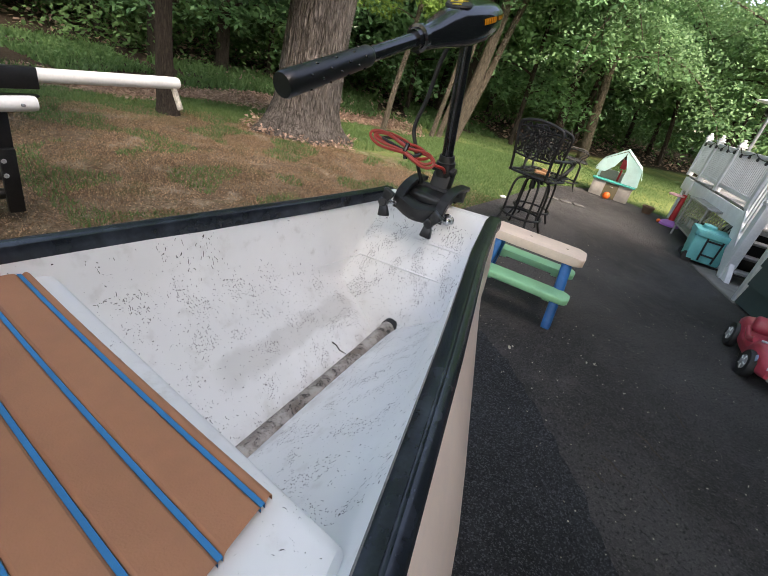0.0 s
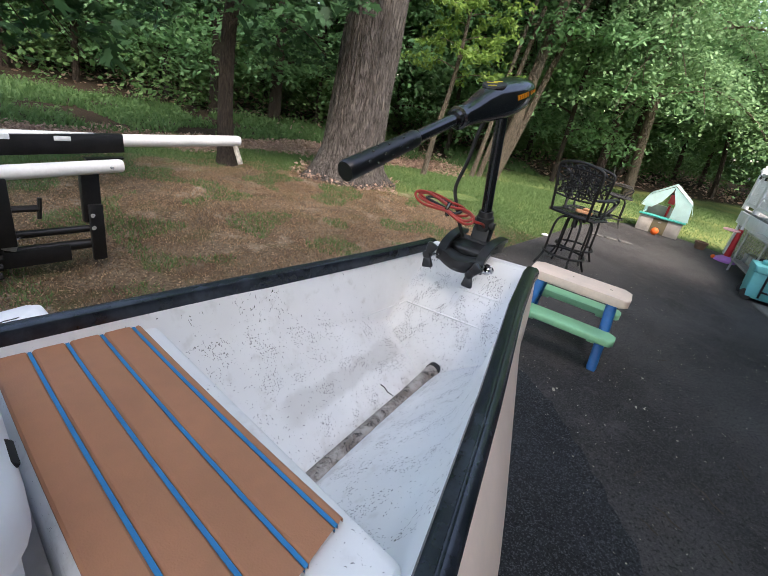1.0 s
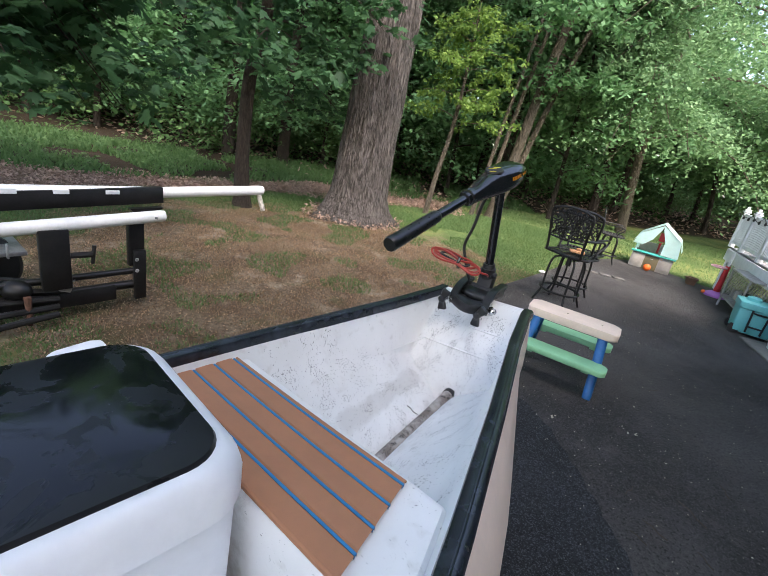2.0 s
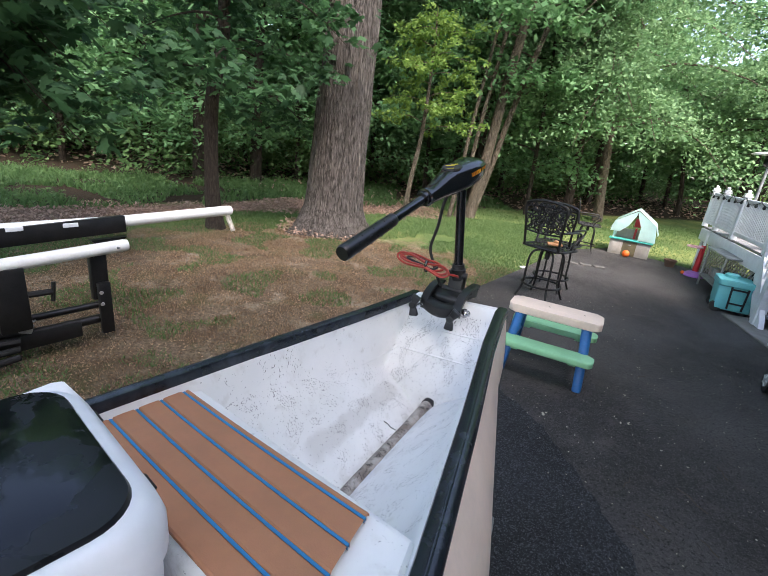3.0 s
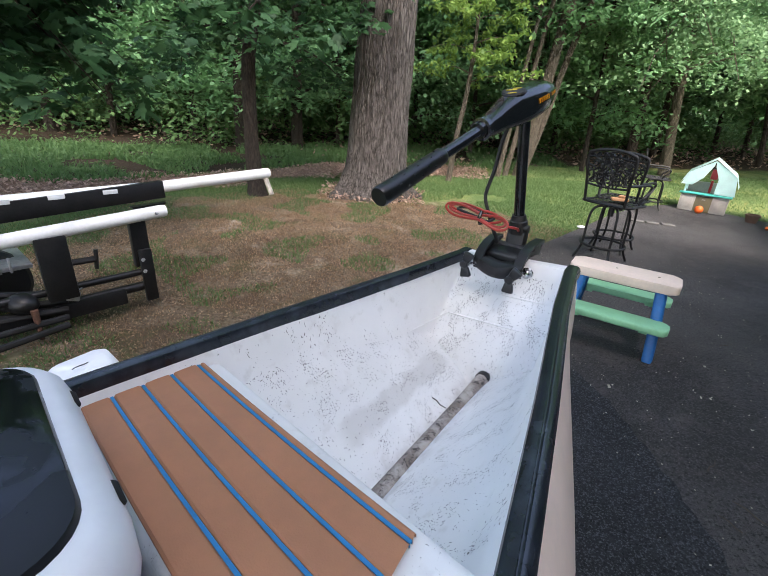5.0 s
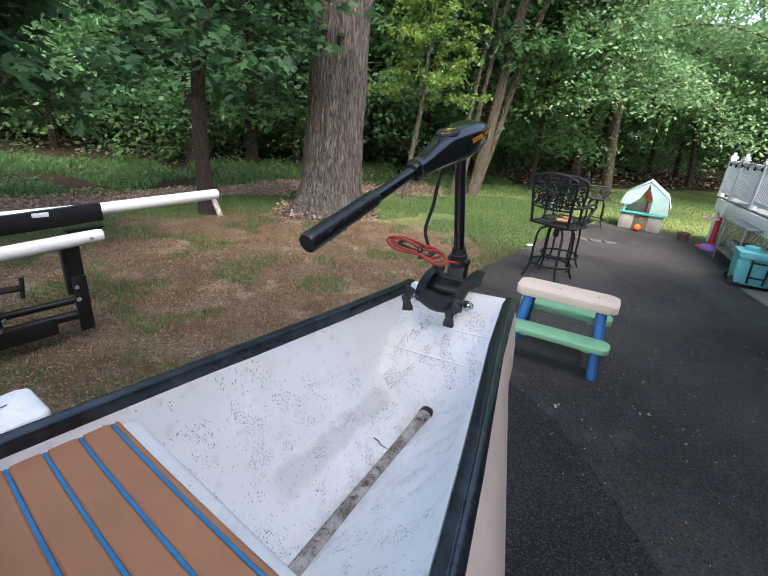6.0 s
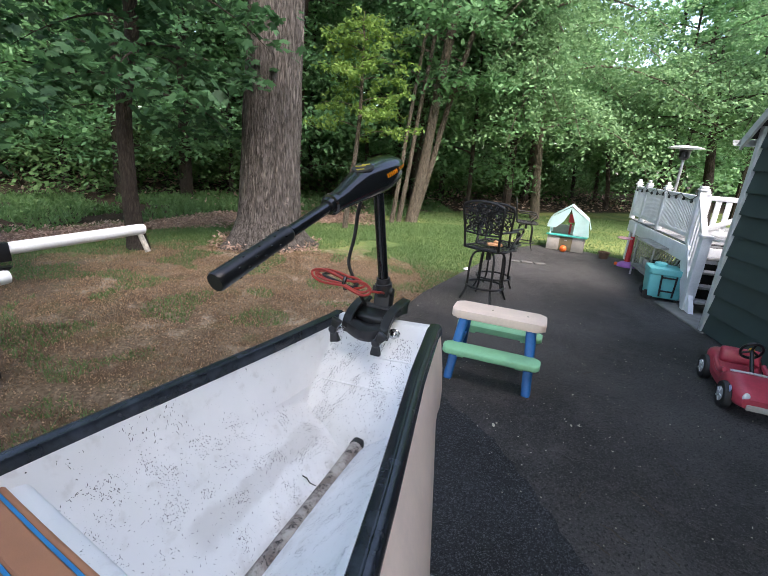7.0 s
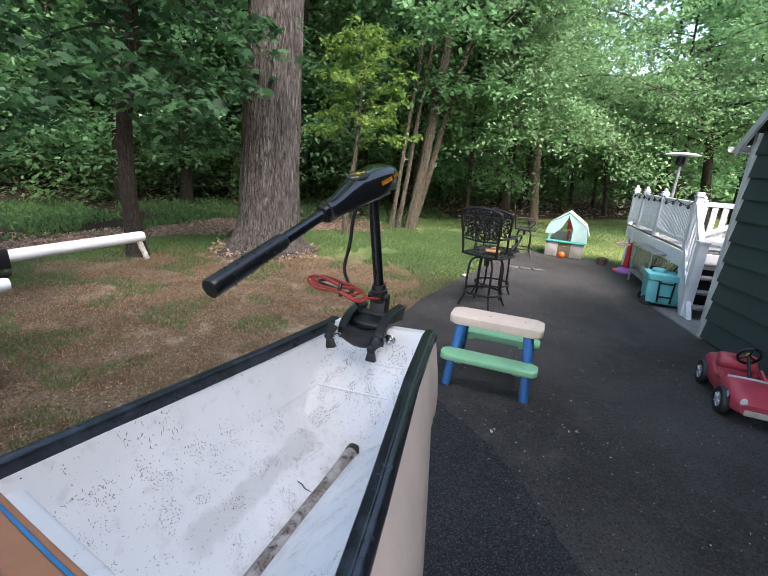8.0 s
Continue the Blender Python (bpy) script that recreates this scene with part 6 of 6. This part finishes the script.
# the great oak
def oak():
    t = thing("oak_tree", pose(-0.98, 6.85, 0.0), "large old oak with thick furrowed grey-brown trunk", "tree")
    bm = bmesh.new()
    rows = []
    for z, r, flare in ((-0.15, 0.78, 1.5), (0.0, 0.69, 1.4), (0.08, 0.60, 1.1), (0.2, 0.535, 0.65), (0.4, 0.475, 0.25), (0.7, 0.45, 0.1), (1.2, 0.43, 0.05), (1.9, 0.415, 0.03), (2.8, 0.385, 0.03), (4.0, 0.36, 0.03), (6.0, 0.34, 0.03), (9.0, 0.30, 0.03), (12.0, 0.2, 0.03)):
        row = []
        for k in range(96):
            q = 2 * math.pi * k / 96
            root = flare * 0.26 * max(0.0, math.sin(5 * q + 0.8) * 0.7 + 0.5 * math.sin(3 * q + 2.0)) ** 1.3
            ridge = 0.018 * noise.noise(Vector((math.cos(q) * 9, math.sin(q) * 9, z * 0.55))) + 0.012 * noise.noise(Vector((math.cos(q) * 22, math.sin(q) * 22, z * 0.9)))
            rr = r * (1 + root * 0.55) + ridge + flare * 0.03 * noise.noise(Vector((math.cos(q) * 4, math.sin(q) * 4, z * 4)))
            row.append((rr * math.cos(q) + 0.042 * z, rr * math.sin(q), z))
        rows.append(row)
    dense = []
    for a, b in zip(rows, rows[1:]):
        n = max(1, int((b[0][2] - a[0][2]) / 0.14)) if a[0][2] < 4 else 3
        for j in range(n):
            f = j / n
            r2 = []
            for k, (p, q) in enumerate(zip(a, b)):
                v = Vector(p).lerp(Vector(q), f)
                ang = 2 * math.pi * k / 96
                w = 0.022 * noise.noise(Vector((math.cos(ang) * 14, math.sin(ang) * 14, v.z * 1.5)))
                r2.append((v.x + math.cos(ang) * w, v.y + math.sin(ang) * w, v.z))
            dense.append(r2)
    dense.append(rows[-1])
    loft(bm, dense, True, True)
    part("trunk", bm, BARK, t, "furrowed grey-brown trunk with flared roots")
    bm = bmesh.new()
    bmesh.ops.create_icosphere(bm, subdivisions=2, radius=0.09, matrix=pose(0.02, -0.40, 1.32) @ Matrix.Diagonal((0.8, 0.35, 1.3, 1)))
    part("knot", bm, BARK, t, "pale healed knot in the bark")
    trunk = [(0.042 * z, 0, z) for z in (5, 7, 9, 12)]
    limbs = make_limbs(trunk, 12, 5.5, 6.0, 11.5, 0.35, 0.2)
    for l in limbs:
        bm = bmesh.new()
        tube(bm, l, [0.1 * (1 - 0.85 * k / 6) for k in range(7)], 6)
        part("branch", bm, BARK, t)
    leaf_mesh("crown", kite_leaves(along_limbs(limbs, 7000, 0.8, 0.4), 0.22, seed=3), LEAF_DARK, t)


oak()
# the slim dark maple with its low boughs
trunk = [(0.02, 0, -0.1), (0.0, 0, 0.15), (-0.03, 0, 0.76), (0.0, 0, 1.8), (0.13, 0.02, 2.4), (0.17, 0.05, 3.0), (0.1, 0.1, 4.5), (0.1, 0.2, 7.0)]
limbs = make_limbs(trunk, 18, 1.75, 1.8, 5.8, 0.22, 0.40)
tree(pose(-2.63, 6.05, 0.0), trunk, [0.19, 0.125, 0.098, 0.09, 0.085, 0.08, 0.06, 0.03], limbs, maple_leaves(along_limbs(limbs, 4600, 0.42, 0.3), 0.16, 21), BARK_D, LEAF_SHADED, "slim dark maple with low leafy boughs on the lawn", "", 0.022, 12, "maple_tree")
# a maple further off whose long boughs droop over the trailer
trunk = [(0, 0, -0.1), (0.05, 0, 1.5), (0.2, 0, 3.5), (0.3, 0.1, 7.0)]
limbs = []
for i in range(22):
    tier = i % 6
    tip = Vector((4.30 - 0.10 * tier + R.uniform(-0.8, 0.1), -1.9 + 0.11 * (i * 7 % 11) + R.uniform(-0.1, 0.1), 1.26 + 0.29 * tier + R.uniform(-0.06, 0.06)))
    root = Vector((0.15, 0.0, 2.5 + 0.28 * tier))
    limbs.append([root.lerp(tip, k / 7) + Vector((0, 0, 0.55 * math.sin(math.pi * k / 7))) for k in range(8)])
tree(pose(-6.6, 4.6, 0.0), trunk, [0.22, 0.16, 0.13, 0.06], limbs, maple_leaves(along_limbs(limbs, 7400, 0.38, 0.32, 0.36), 0.17, 22), BARK_D, LEAF_SHADED, "broad-leaved maple whose low boughs droop over the trailer", "", 0.022, 8, "maple_tree")
# yellow-green sapling
trunk = [(0, 0, -0.1), (0.06, 0, 0.8), (0.16, 0, 1.6), (0.2, 0, 2.6), (0.18, 0, 3.9)]
limbs = make_limbs(trunk, 16, 1.0, 1.75, 3.7, 0.32, 0.28)
tree(pose(0.28, 8.7, 0.02), trunk, [0.062, 0.05, 0.043, 0.03, 0.012], limbs, kite_leaves(along_limbs(limbs, 3600, 0.26, 0.35, tight=0.8), 0.09, 0.9, 23), BARK_P, LEAF_YELLOW, "young tree with pale bark and yellow-green leaves", "", 0.012, 9, "sapling")
# pale leaning stems
for x, y, lean, r, h in ((1.38, 9.8, 0.7, 0.045, 6.5), (1.56, 9.95, 0.9, 0.05, 7.5), (1.88, 10.05, 1.3, 0.115, 10.0), (1.96, 10.25, 1.9, 0.07, 8.0)):
    trunk = [(0, 0, -0.1), (lean * 0.16, 0, h * 0.15), (lean * 0.3, 0, h * 0.32), (lean * 0.6, 0.05, h * 0.6), (lean, 0.1, h)]
    limbs = make_limbs(trunk, 9, 2.0, 2.6, h, 0.3, 0.25)
    tree(pose(x, y, 0.02), trunk, [r * 1.35, r, r * 0.92, r * 0.75, r * 0.3], limbs, kite_leaves(along_limbs(limbs, 2600, 0.5, 0.35), 0.13, seed=int(x * 100)), BARK_P, LEAF_MAPLE, "slender leaning tree with pale bark at the wood's edge", "leaning stems", 0.02)
# bright broad maple over the playhouse
trunk = [(0, 0, -0.1), (-0.15, 0, 1.2), (-0.3, 0, 2.6), (-0.5, 0, 4.5), (-0.7, 0.1, 7.5), (-0.8, 0.1, 9.5)]
limbs = make_limbs(trunk, 30, 3.9, 2.3, 9.0, 0.30, 0.46) + make_limbs(trunk, 12, 3.4, 2.5, 6.5, 0.22, 0.5, toward=-2.03)
tree(pose(6.0, 12.2, 0.05), trunk, [0.15, 0.115, 0.1, 0.09, 0.06, 0.03], limbs, kite_leaves(along_limbs(limbs, 60000, 0.6, 0.24, tight=0.58), 0.088, 0.8, 31), BARK_P, LEAF_LIGHT, "broad bright green maple with drooping tiers of leaves", "", 0.04, 12, "maple_tree")
for x, y, h, n, sd in ((11.4, 12.0, 5.0, 8000, 41), (2.6, 13.6, 9.5, 11000, 42), (12.5, 9.2, 10.0, 10000, 43)):
    trunk = [(0, 0, -0.1), (-0.2, 0, h * 0.2), (-0.5, 0, h * 0.5), (-0.9, 0.1, h)]
    limbs = make_limbs(trunk, 26, 3.4, 2.5, h - 0.5, 0.30, 0.42)
    tree(pose(x, y, 0.05), trunk, [0.2, 0.15, 0.11, 0.03], limbs, kite_leaves(along_limbs(limbs, int(n * 2.8), 0.6, 0.25, tight=0.62), 0.095, 0.8, sd), BARK_D, LEAF_LIGHT, "bright green broad-leaved tree at the wood's edge", "bright trees", 0.035, 10)


# the wood: rows of trees, deeper and deeper
def wood_row(edge, x0, x1, step, h, n, leaf, reach, low, mat_l, seed):
    g = np.random.default_rng(seed)
    x = x0
    while x < x1:
        xx = x + g.uniform(-0.6, 0.6) * step
        yy = edge + 0.30 * max(xx, -30) * (1 if xx < 0 else 0.15) * 0.5 + g.uniform(-1.0, 1.0)
        hh = h * g.uniform(0.8, 1.2)
        if 0.50 < xx / yy < 0.80:
            hh *= 0.38
        r = g.uniform(0.05, 0.15)
        lean = g.uniform(-0.5, 0.5) - 0.06 * xx
        trunk = [(0, 0, -0.3), (lean * 0.1, 0, hh * 0.15), (lean * 0.35, 0, hh * 0.4), (lean, 0.1, hh)]
        limbs = make_limbs(trunk, 15, reach, low * g.uniform(0.7, 1.5), hh, 0.3, 0.35, g=g)
        tree(pose(xx, yy, ground_height(xx, yy)), trunk, [r * 1.3, r, r * 0.8, r * 0.25], limbs, kite_leaves(along_limbs(limbs, n, 0.7, 0.35, g=g), leaf, seed=int(abs(xx) * 977 + seed)), BARK_D, mat_l, "woodland tree with dark trunk and green leaves", "trees of the wood", 0.03, 7, far=True)
        x += step


wood_row(12.4, -15, 5.0, 1.6, 8.5, 8000, 0.14, 2.3, 0.75, LEAF_MAPLE, 51)
wood_row(15.5, -20, 18, 2.0, 10.5, 5600, 0.20, 2.8, 1.6, LEAF_MAPLE, 52)
wood_row(19.5, -26, 26, 2.6, 13.0, 4600, 0.29, 3.4, 1.5, LEAF_DARK, 53)
wood_row(26.0, -36, 12, 3.6, 17.0, 4200, 0.42, 4.4, 1.2, LEAF_DARK, 54)
wood_row(28.0, 24, 46, 4.0, 15.0, 4200, 0.42, 4.4, 1.2, LEAF_DARK, 56)
# the deep wood closes the view
g = np.random.default_rng(58)
n = 60000
ang = g.uniform(-75, 62, n)
rad = g.uniform(34, 44, n)
zz = 17 * g.random(n) ** 1.2
gap = np.array([interp(a, [-80, 20, 28, 32, 36, 41, 62], [17, 17, 12, 7, 7.5, 12, 12]) for a in ang])
ok = zz < gap * (1 + 0.25 * np.array([noise.noise(Vector((a * 0.35, 2.0, 0))) for a in ang]))
P = np.stack([rad * np.sin(np.radians(ang)), rad * np.cos(np.radians(ang)), zz + 0.3], 1)[ok]
v, f = kite_leaves(P, 0.75, 0.4, 59)
stuff("far_wood", v.tolist(), f.tolist(), LEAF_DARK, "dense green wood in the distance", "woods")


def on_drive(x, y):
    """Whether the place is on the asphalt."""
    inside, j = False, len(outline) - 1
    for i in range(len(outline)):
        xi, yi, xj, yj = *outline[i], *outline[j]
        if (yi > y) != (yj > y) and x < (xj - xi) * (y - yi) / (yj - yi) + xi:
            inside = not inside
        j = i
    return inside


def leaf_field(name, n, xs, ys, zs, size, material, label, category, keep=None, seed=0, up=False):
    g = np.random.default_rng(seed)
    P = np.stack([g.uniform(*xs, n), g.uniform(*ys, n), g.uniform(0, 1, n)], 1)
    gh = np.array([ground_height(x, y) for x, y, _ in P])
    if keep:
        ok = np.array([keep(x, y) for x, y, _ in P])
        P, gh = P[ok], gh[ok]
    P[:, 2] = gh + zs[0] + (zs[1] - zs[0]) * P[:, 2]
    v, f = kite_leaves(P, size, 0.2 if not up else -1.5, seed)
    return stuff(name, v.tolist(), f.tolist(), material, label, category)


def patch(x, y, s, k):
    return noise.noise(Vector((x * s, y * s, k)))


# shrubs inside the wood, weeds before it, and the belt of dead leaves
g = np.random.default_rng(61)
P = []
for i in range(330):
    x, y = g.uniform(-22, 16), g.uniform(8.5, 24)
    if x > 2.0:
        y += 2.5
    if belt(x, y) < 13.2 or (x > -2.0 and y < 12.8):
        continue
    r, h = g.uniform(0.5, 1.3), g.uniform(0.7, 2.2)
    n = 320
    q = g.normal(0, 1, (n, 3)) * np.array([r * 0.5, r * 0.5, h * 0.3]) + np.array([x, y, ground_height(x, y) + h * 0.55])
    q[:, 2] = np.maximum(q[:, 2], ground_height(x, y) + 0.02)
    P.append(q)
v, f = kite_leaves(np.concatenate(P), 0.14, 0.6, 62)
stuff("undergrowth", v.tolist(), f.tolist(), WEED, "dark green shrubs growing under the trees", "shrubs")
leaf_field("dead_leaves", 80000, (-10, 1.2), (3.5, 11.5), (0.0, 0.035), 0.056, DEADLEAF, "brown dead leaves lying along the wood's edge", "leaf litter", lambda x, y: 9.1 < belt(x, y) + 0.8 * patch(x, y, 0.8, 2) < 10.8, 64)
leaf_field("root_litter", 2600, (-2.2, 0.2), (5.7, 8.0), (0.0, 0.09), 0.06, DEADLEAF, "dry leaves heaped round the oak's foot", "leaf litter", lambda x, y: 0.5 < math.hypot(x + 0.98, y - 6.85) + 0.25 * patch(x, y, 2.0, 6) < 0.86, 68)
leaf_field("wood_litter", 9000, (-20, 16), (10.5, 26), (0.0, 0.05), 0.14, DEADLEAF, "brown leaf litter on the wood's floor", "leaf litter", lambda x, y: belt(x, y) > 11.2, 65)
leaf_field("straw_litter", 80000, (-4.0, 2.1), (0.8, 7.2), (0.0, 0.012), 0.015, STRAW, "dry straw and leaf scraps on the lawn", "leaf litter", lambda x, y: math.hypot((x + 0.9) * 0.42, (y - 3.9) * 0.42) + 0.5 * patch(x, y, 1.0, 3) < 1.25 and not on_drive(x, y), 66)


def grass(name, n, xs, ys, h, keep, seed, material=None, wide=1.0, label="short green lawn grass, thin in patches", category="grass"):
    g = np.random.default_rng(seed)
    x, y = g.uniform(*xs, n), g.uniform(*ys, n)
    ok = np.array([keep(a, b) for a, b in zip(x, y)])
    x, y = x[ok], y[ok]
    z = np.array([ground_height(a, b) for a, b in zip(x, y)]) - 0.006
    m = len(x)
    a, hh, lean = g.uniform(0, 6.28, m), h * g.uniform(0.5, 1.4, m), g.normal(0, 0.5, (m, 2))
    w = wide * 0.0028 * g.uniform(0.7, 1.6, m) * (1 + 0.10 * np.hypot(x, y))
    v = np.empty((m, 3, 3))
    v[:, 0] = np.stack([x - np.cos(a) * w, y - np.sin(a) * w, z], 1)
    v[:, 1] = np.stack([x + np.cos(a) * w, y + np.sin(a) * w, z], 1)
    v[:, 2] = np.stack([x + lean[:, 0] * hh, y + lean[:, 1] * hh, z + hh], 1)
    stuff(name, v.reshape(-1, 3).tolist(), np.arange(m * 3).reshape(m, 3).tolist(), material or GRASS, label, category)


def weed_keep(x, y):
    return 10.5 < belt(x, y) + 1.2 * patch(x, y, 0.6, 1) < 15.0 and patch(x, y, 0.9, 5) > -0.2


leaf_field("low_weeds", 34000, (-12, 3.5), (5.5, 15), (0.0, 0.2), 0.06, WEED, "broad-leaved low weeds along the wood's edge", "weeds", lambda x, y: weed_keep(x, y) and patch(x, y, 1.6, 7) > -0.1, 67)
grass("weeds", 60000, (-12, 3.5), (5.5, 15), 0.11, weed_keep, 63, WEED, 3.2, "low pale green weeds along the wood's edge", "weeds")


def lawn_keep(x, y):
    if on_drive(x, y) or belt(x, y) > 11.0 or (x < 0.8 and belt(x, y) + 0.5 * patch(x, y, 0.8, 2) > 9.3):
        return False
    bare = math.hypot((x + 0.9) * 0.42, (y - 3.9) * 0.42) + 0.9 * patch(x, y, 0.9, 8)
    return bare > 1.22 + 0.3 * patch(x, y, 1.7, 4) or patch(x, y, 1.8, 9) > 0.12


grass("grass", 230000, (-5.0, 3.5), (0.2, 10.0), 0.034, lawn_keep, 71)
grass("dry_grass", 140000, (-4.0, 2.1), (0.8, 7.2), 0.016, lambda x, y: math.hypot((x + 0.9) * 0.42, (y - 3.9) * 0.42) + 0.5 * patch(x, y, 1.0, 3) < 1.25 and patch(x, y, 2.4, 12) > -0.25 and not on_drive(x, y), 73, STRAW, 0.9, "flattened dry grass and needles on the lawn", "dry grass")
grass("grass", 45000, (0.6, 10.0), (5.0, 13.0), 0.036, lawn_keep, 72)

# trees behind the camera: they shade the boat and are mirrored in its wet lid
for x, y, h, sd in ((-2.3, -7.6, 13.0, 91), (1.3, -8.8, 15.0, 92), (5.5, -9.2, 14.0, 93), (-6.3, -3.4, 12.0, 94), (2.7, -7.3, 14.5, 95)):
    g = np.random.default_rng(sd)
    trunk = [(0, 0, -0.1), (0.05, 0, h * 0.25), (0.1, 0, h * 0.5), (0.1, 0.1, h)]
    limbs = make_limbs(trunk, 22, 4.2, 4.6, h - 0.3, 0.32, 0.3, g=g)
    tree(pose(x, y, 0.0), trunk, [0.3, 0.24, 0.18, 0.04], limbs, kite_leaves(along_limbs(limbs, 6500, 0.8, 0.35, g=g), 0.30, 0.5, sd), BARK_D, LEAF_MAPLE, "tall leafy tree shading the driveway", "shade trees", 0.06, 10, far=True)

# ---- litter on the driveway ----
TWIG = plain("dry_twig", (0.09, 0.07, 0.055), 0.8, var=0.3)
PALE_LEAF = leaf_material("pale_dry_leaf", (0.30, 0.26, 0.19), (0.62, 0.58, 0.48), 0.8)
for x, y, a, ln, r in ((1.62, 1.30, 104, 0.16, 0.0030), (1.5, 1.06, 98, 0.09, 0.0026), (1.24, 1.12, 118, 0.08, 0.0026), (1.28, 1.42, 40, 0.1, 0.003), (1.36, 1.17, 120, 0.12, 0.003), (2.0, 2.62, 20, 0.12, 0.003), (1.72, 4.66, -20, 0.16, 0.004), (1.9, 1.55, 75, 0.1, 0.003)):
    twig("twig", (x, y, 0.012), a, ln, r, "thin dry twig lying on the asphalt", TWIG)
verts, faces = kite_leaves(np.array([[a, b, 0.018] for a, b in zip(R.uniform(0.9, 3.2, 700), R.uniform(0.4, 4.4, 700))]), 0.010, 0.0, 81)
verts[:, 2] = np.clip(verts[:, 2], 0.0165, 0.026)
stuff("driveway_litter", verts.tolist(), faces.tolist(), PALE_LEAF, "tiny dry leaf scraps scattered over the asphalt", "leaf litter")
for x, y, n in ((1.56, 1.96, 5), (1.72, 2.28, 4), (1.05, 1.98, 4), (1.66, 1.72, 2)):
    P = np.array([[x, y, 0.03]] * n) + R.normal(0, 0.02, (n, 3)) * np.array([1, 1, 0.1])
    for k in range(n):
        v, f = kite_leaves(P[k:k + 1], 0.022, 0.0, int(x * 100) + k)
        v[:, 2] = np.clip(v[:, 2], 0.0165, 0.05)
        tagged(stuff("leaf_scrap", v.tolist(), f.tolist(), PALE_LEAF, "", "", ""), "small pale dry leaf scrap on the asphalt", "leaf", "leaf scraps")
P = np.array([[0.02, -0.06, 0.158]] * 6) + R.normal(0, 0.012, (6, 3)) * np.array([1, 1, 0.1])
v, f = kite_leaves(P, 0.022, 0.0, 99)
ob = stuff("seed_cluster", v.tolist(), f.tolist(), plain("seed_tan", (0.42, 0.34, 0.2), 0.8), "small tan blossom cluster on the cooler's lid", "blossom", "")
ob.matrix_world = cooler.matrix_world
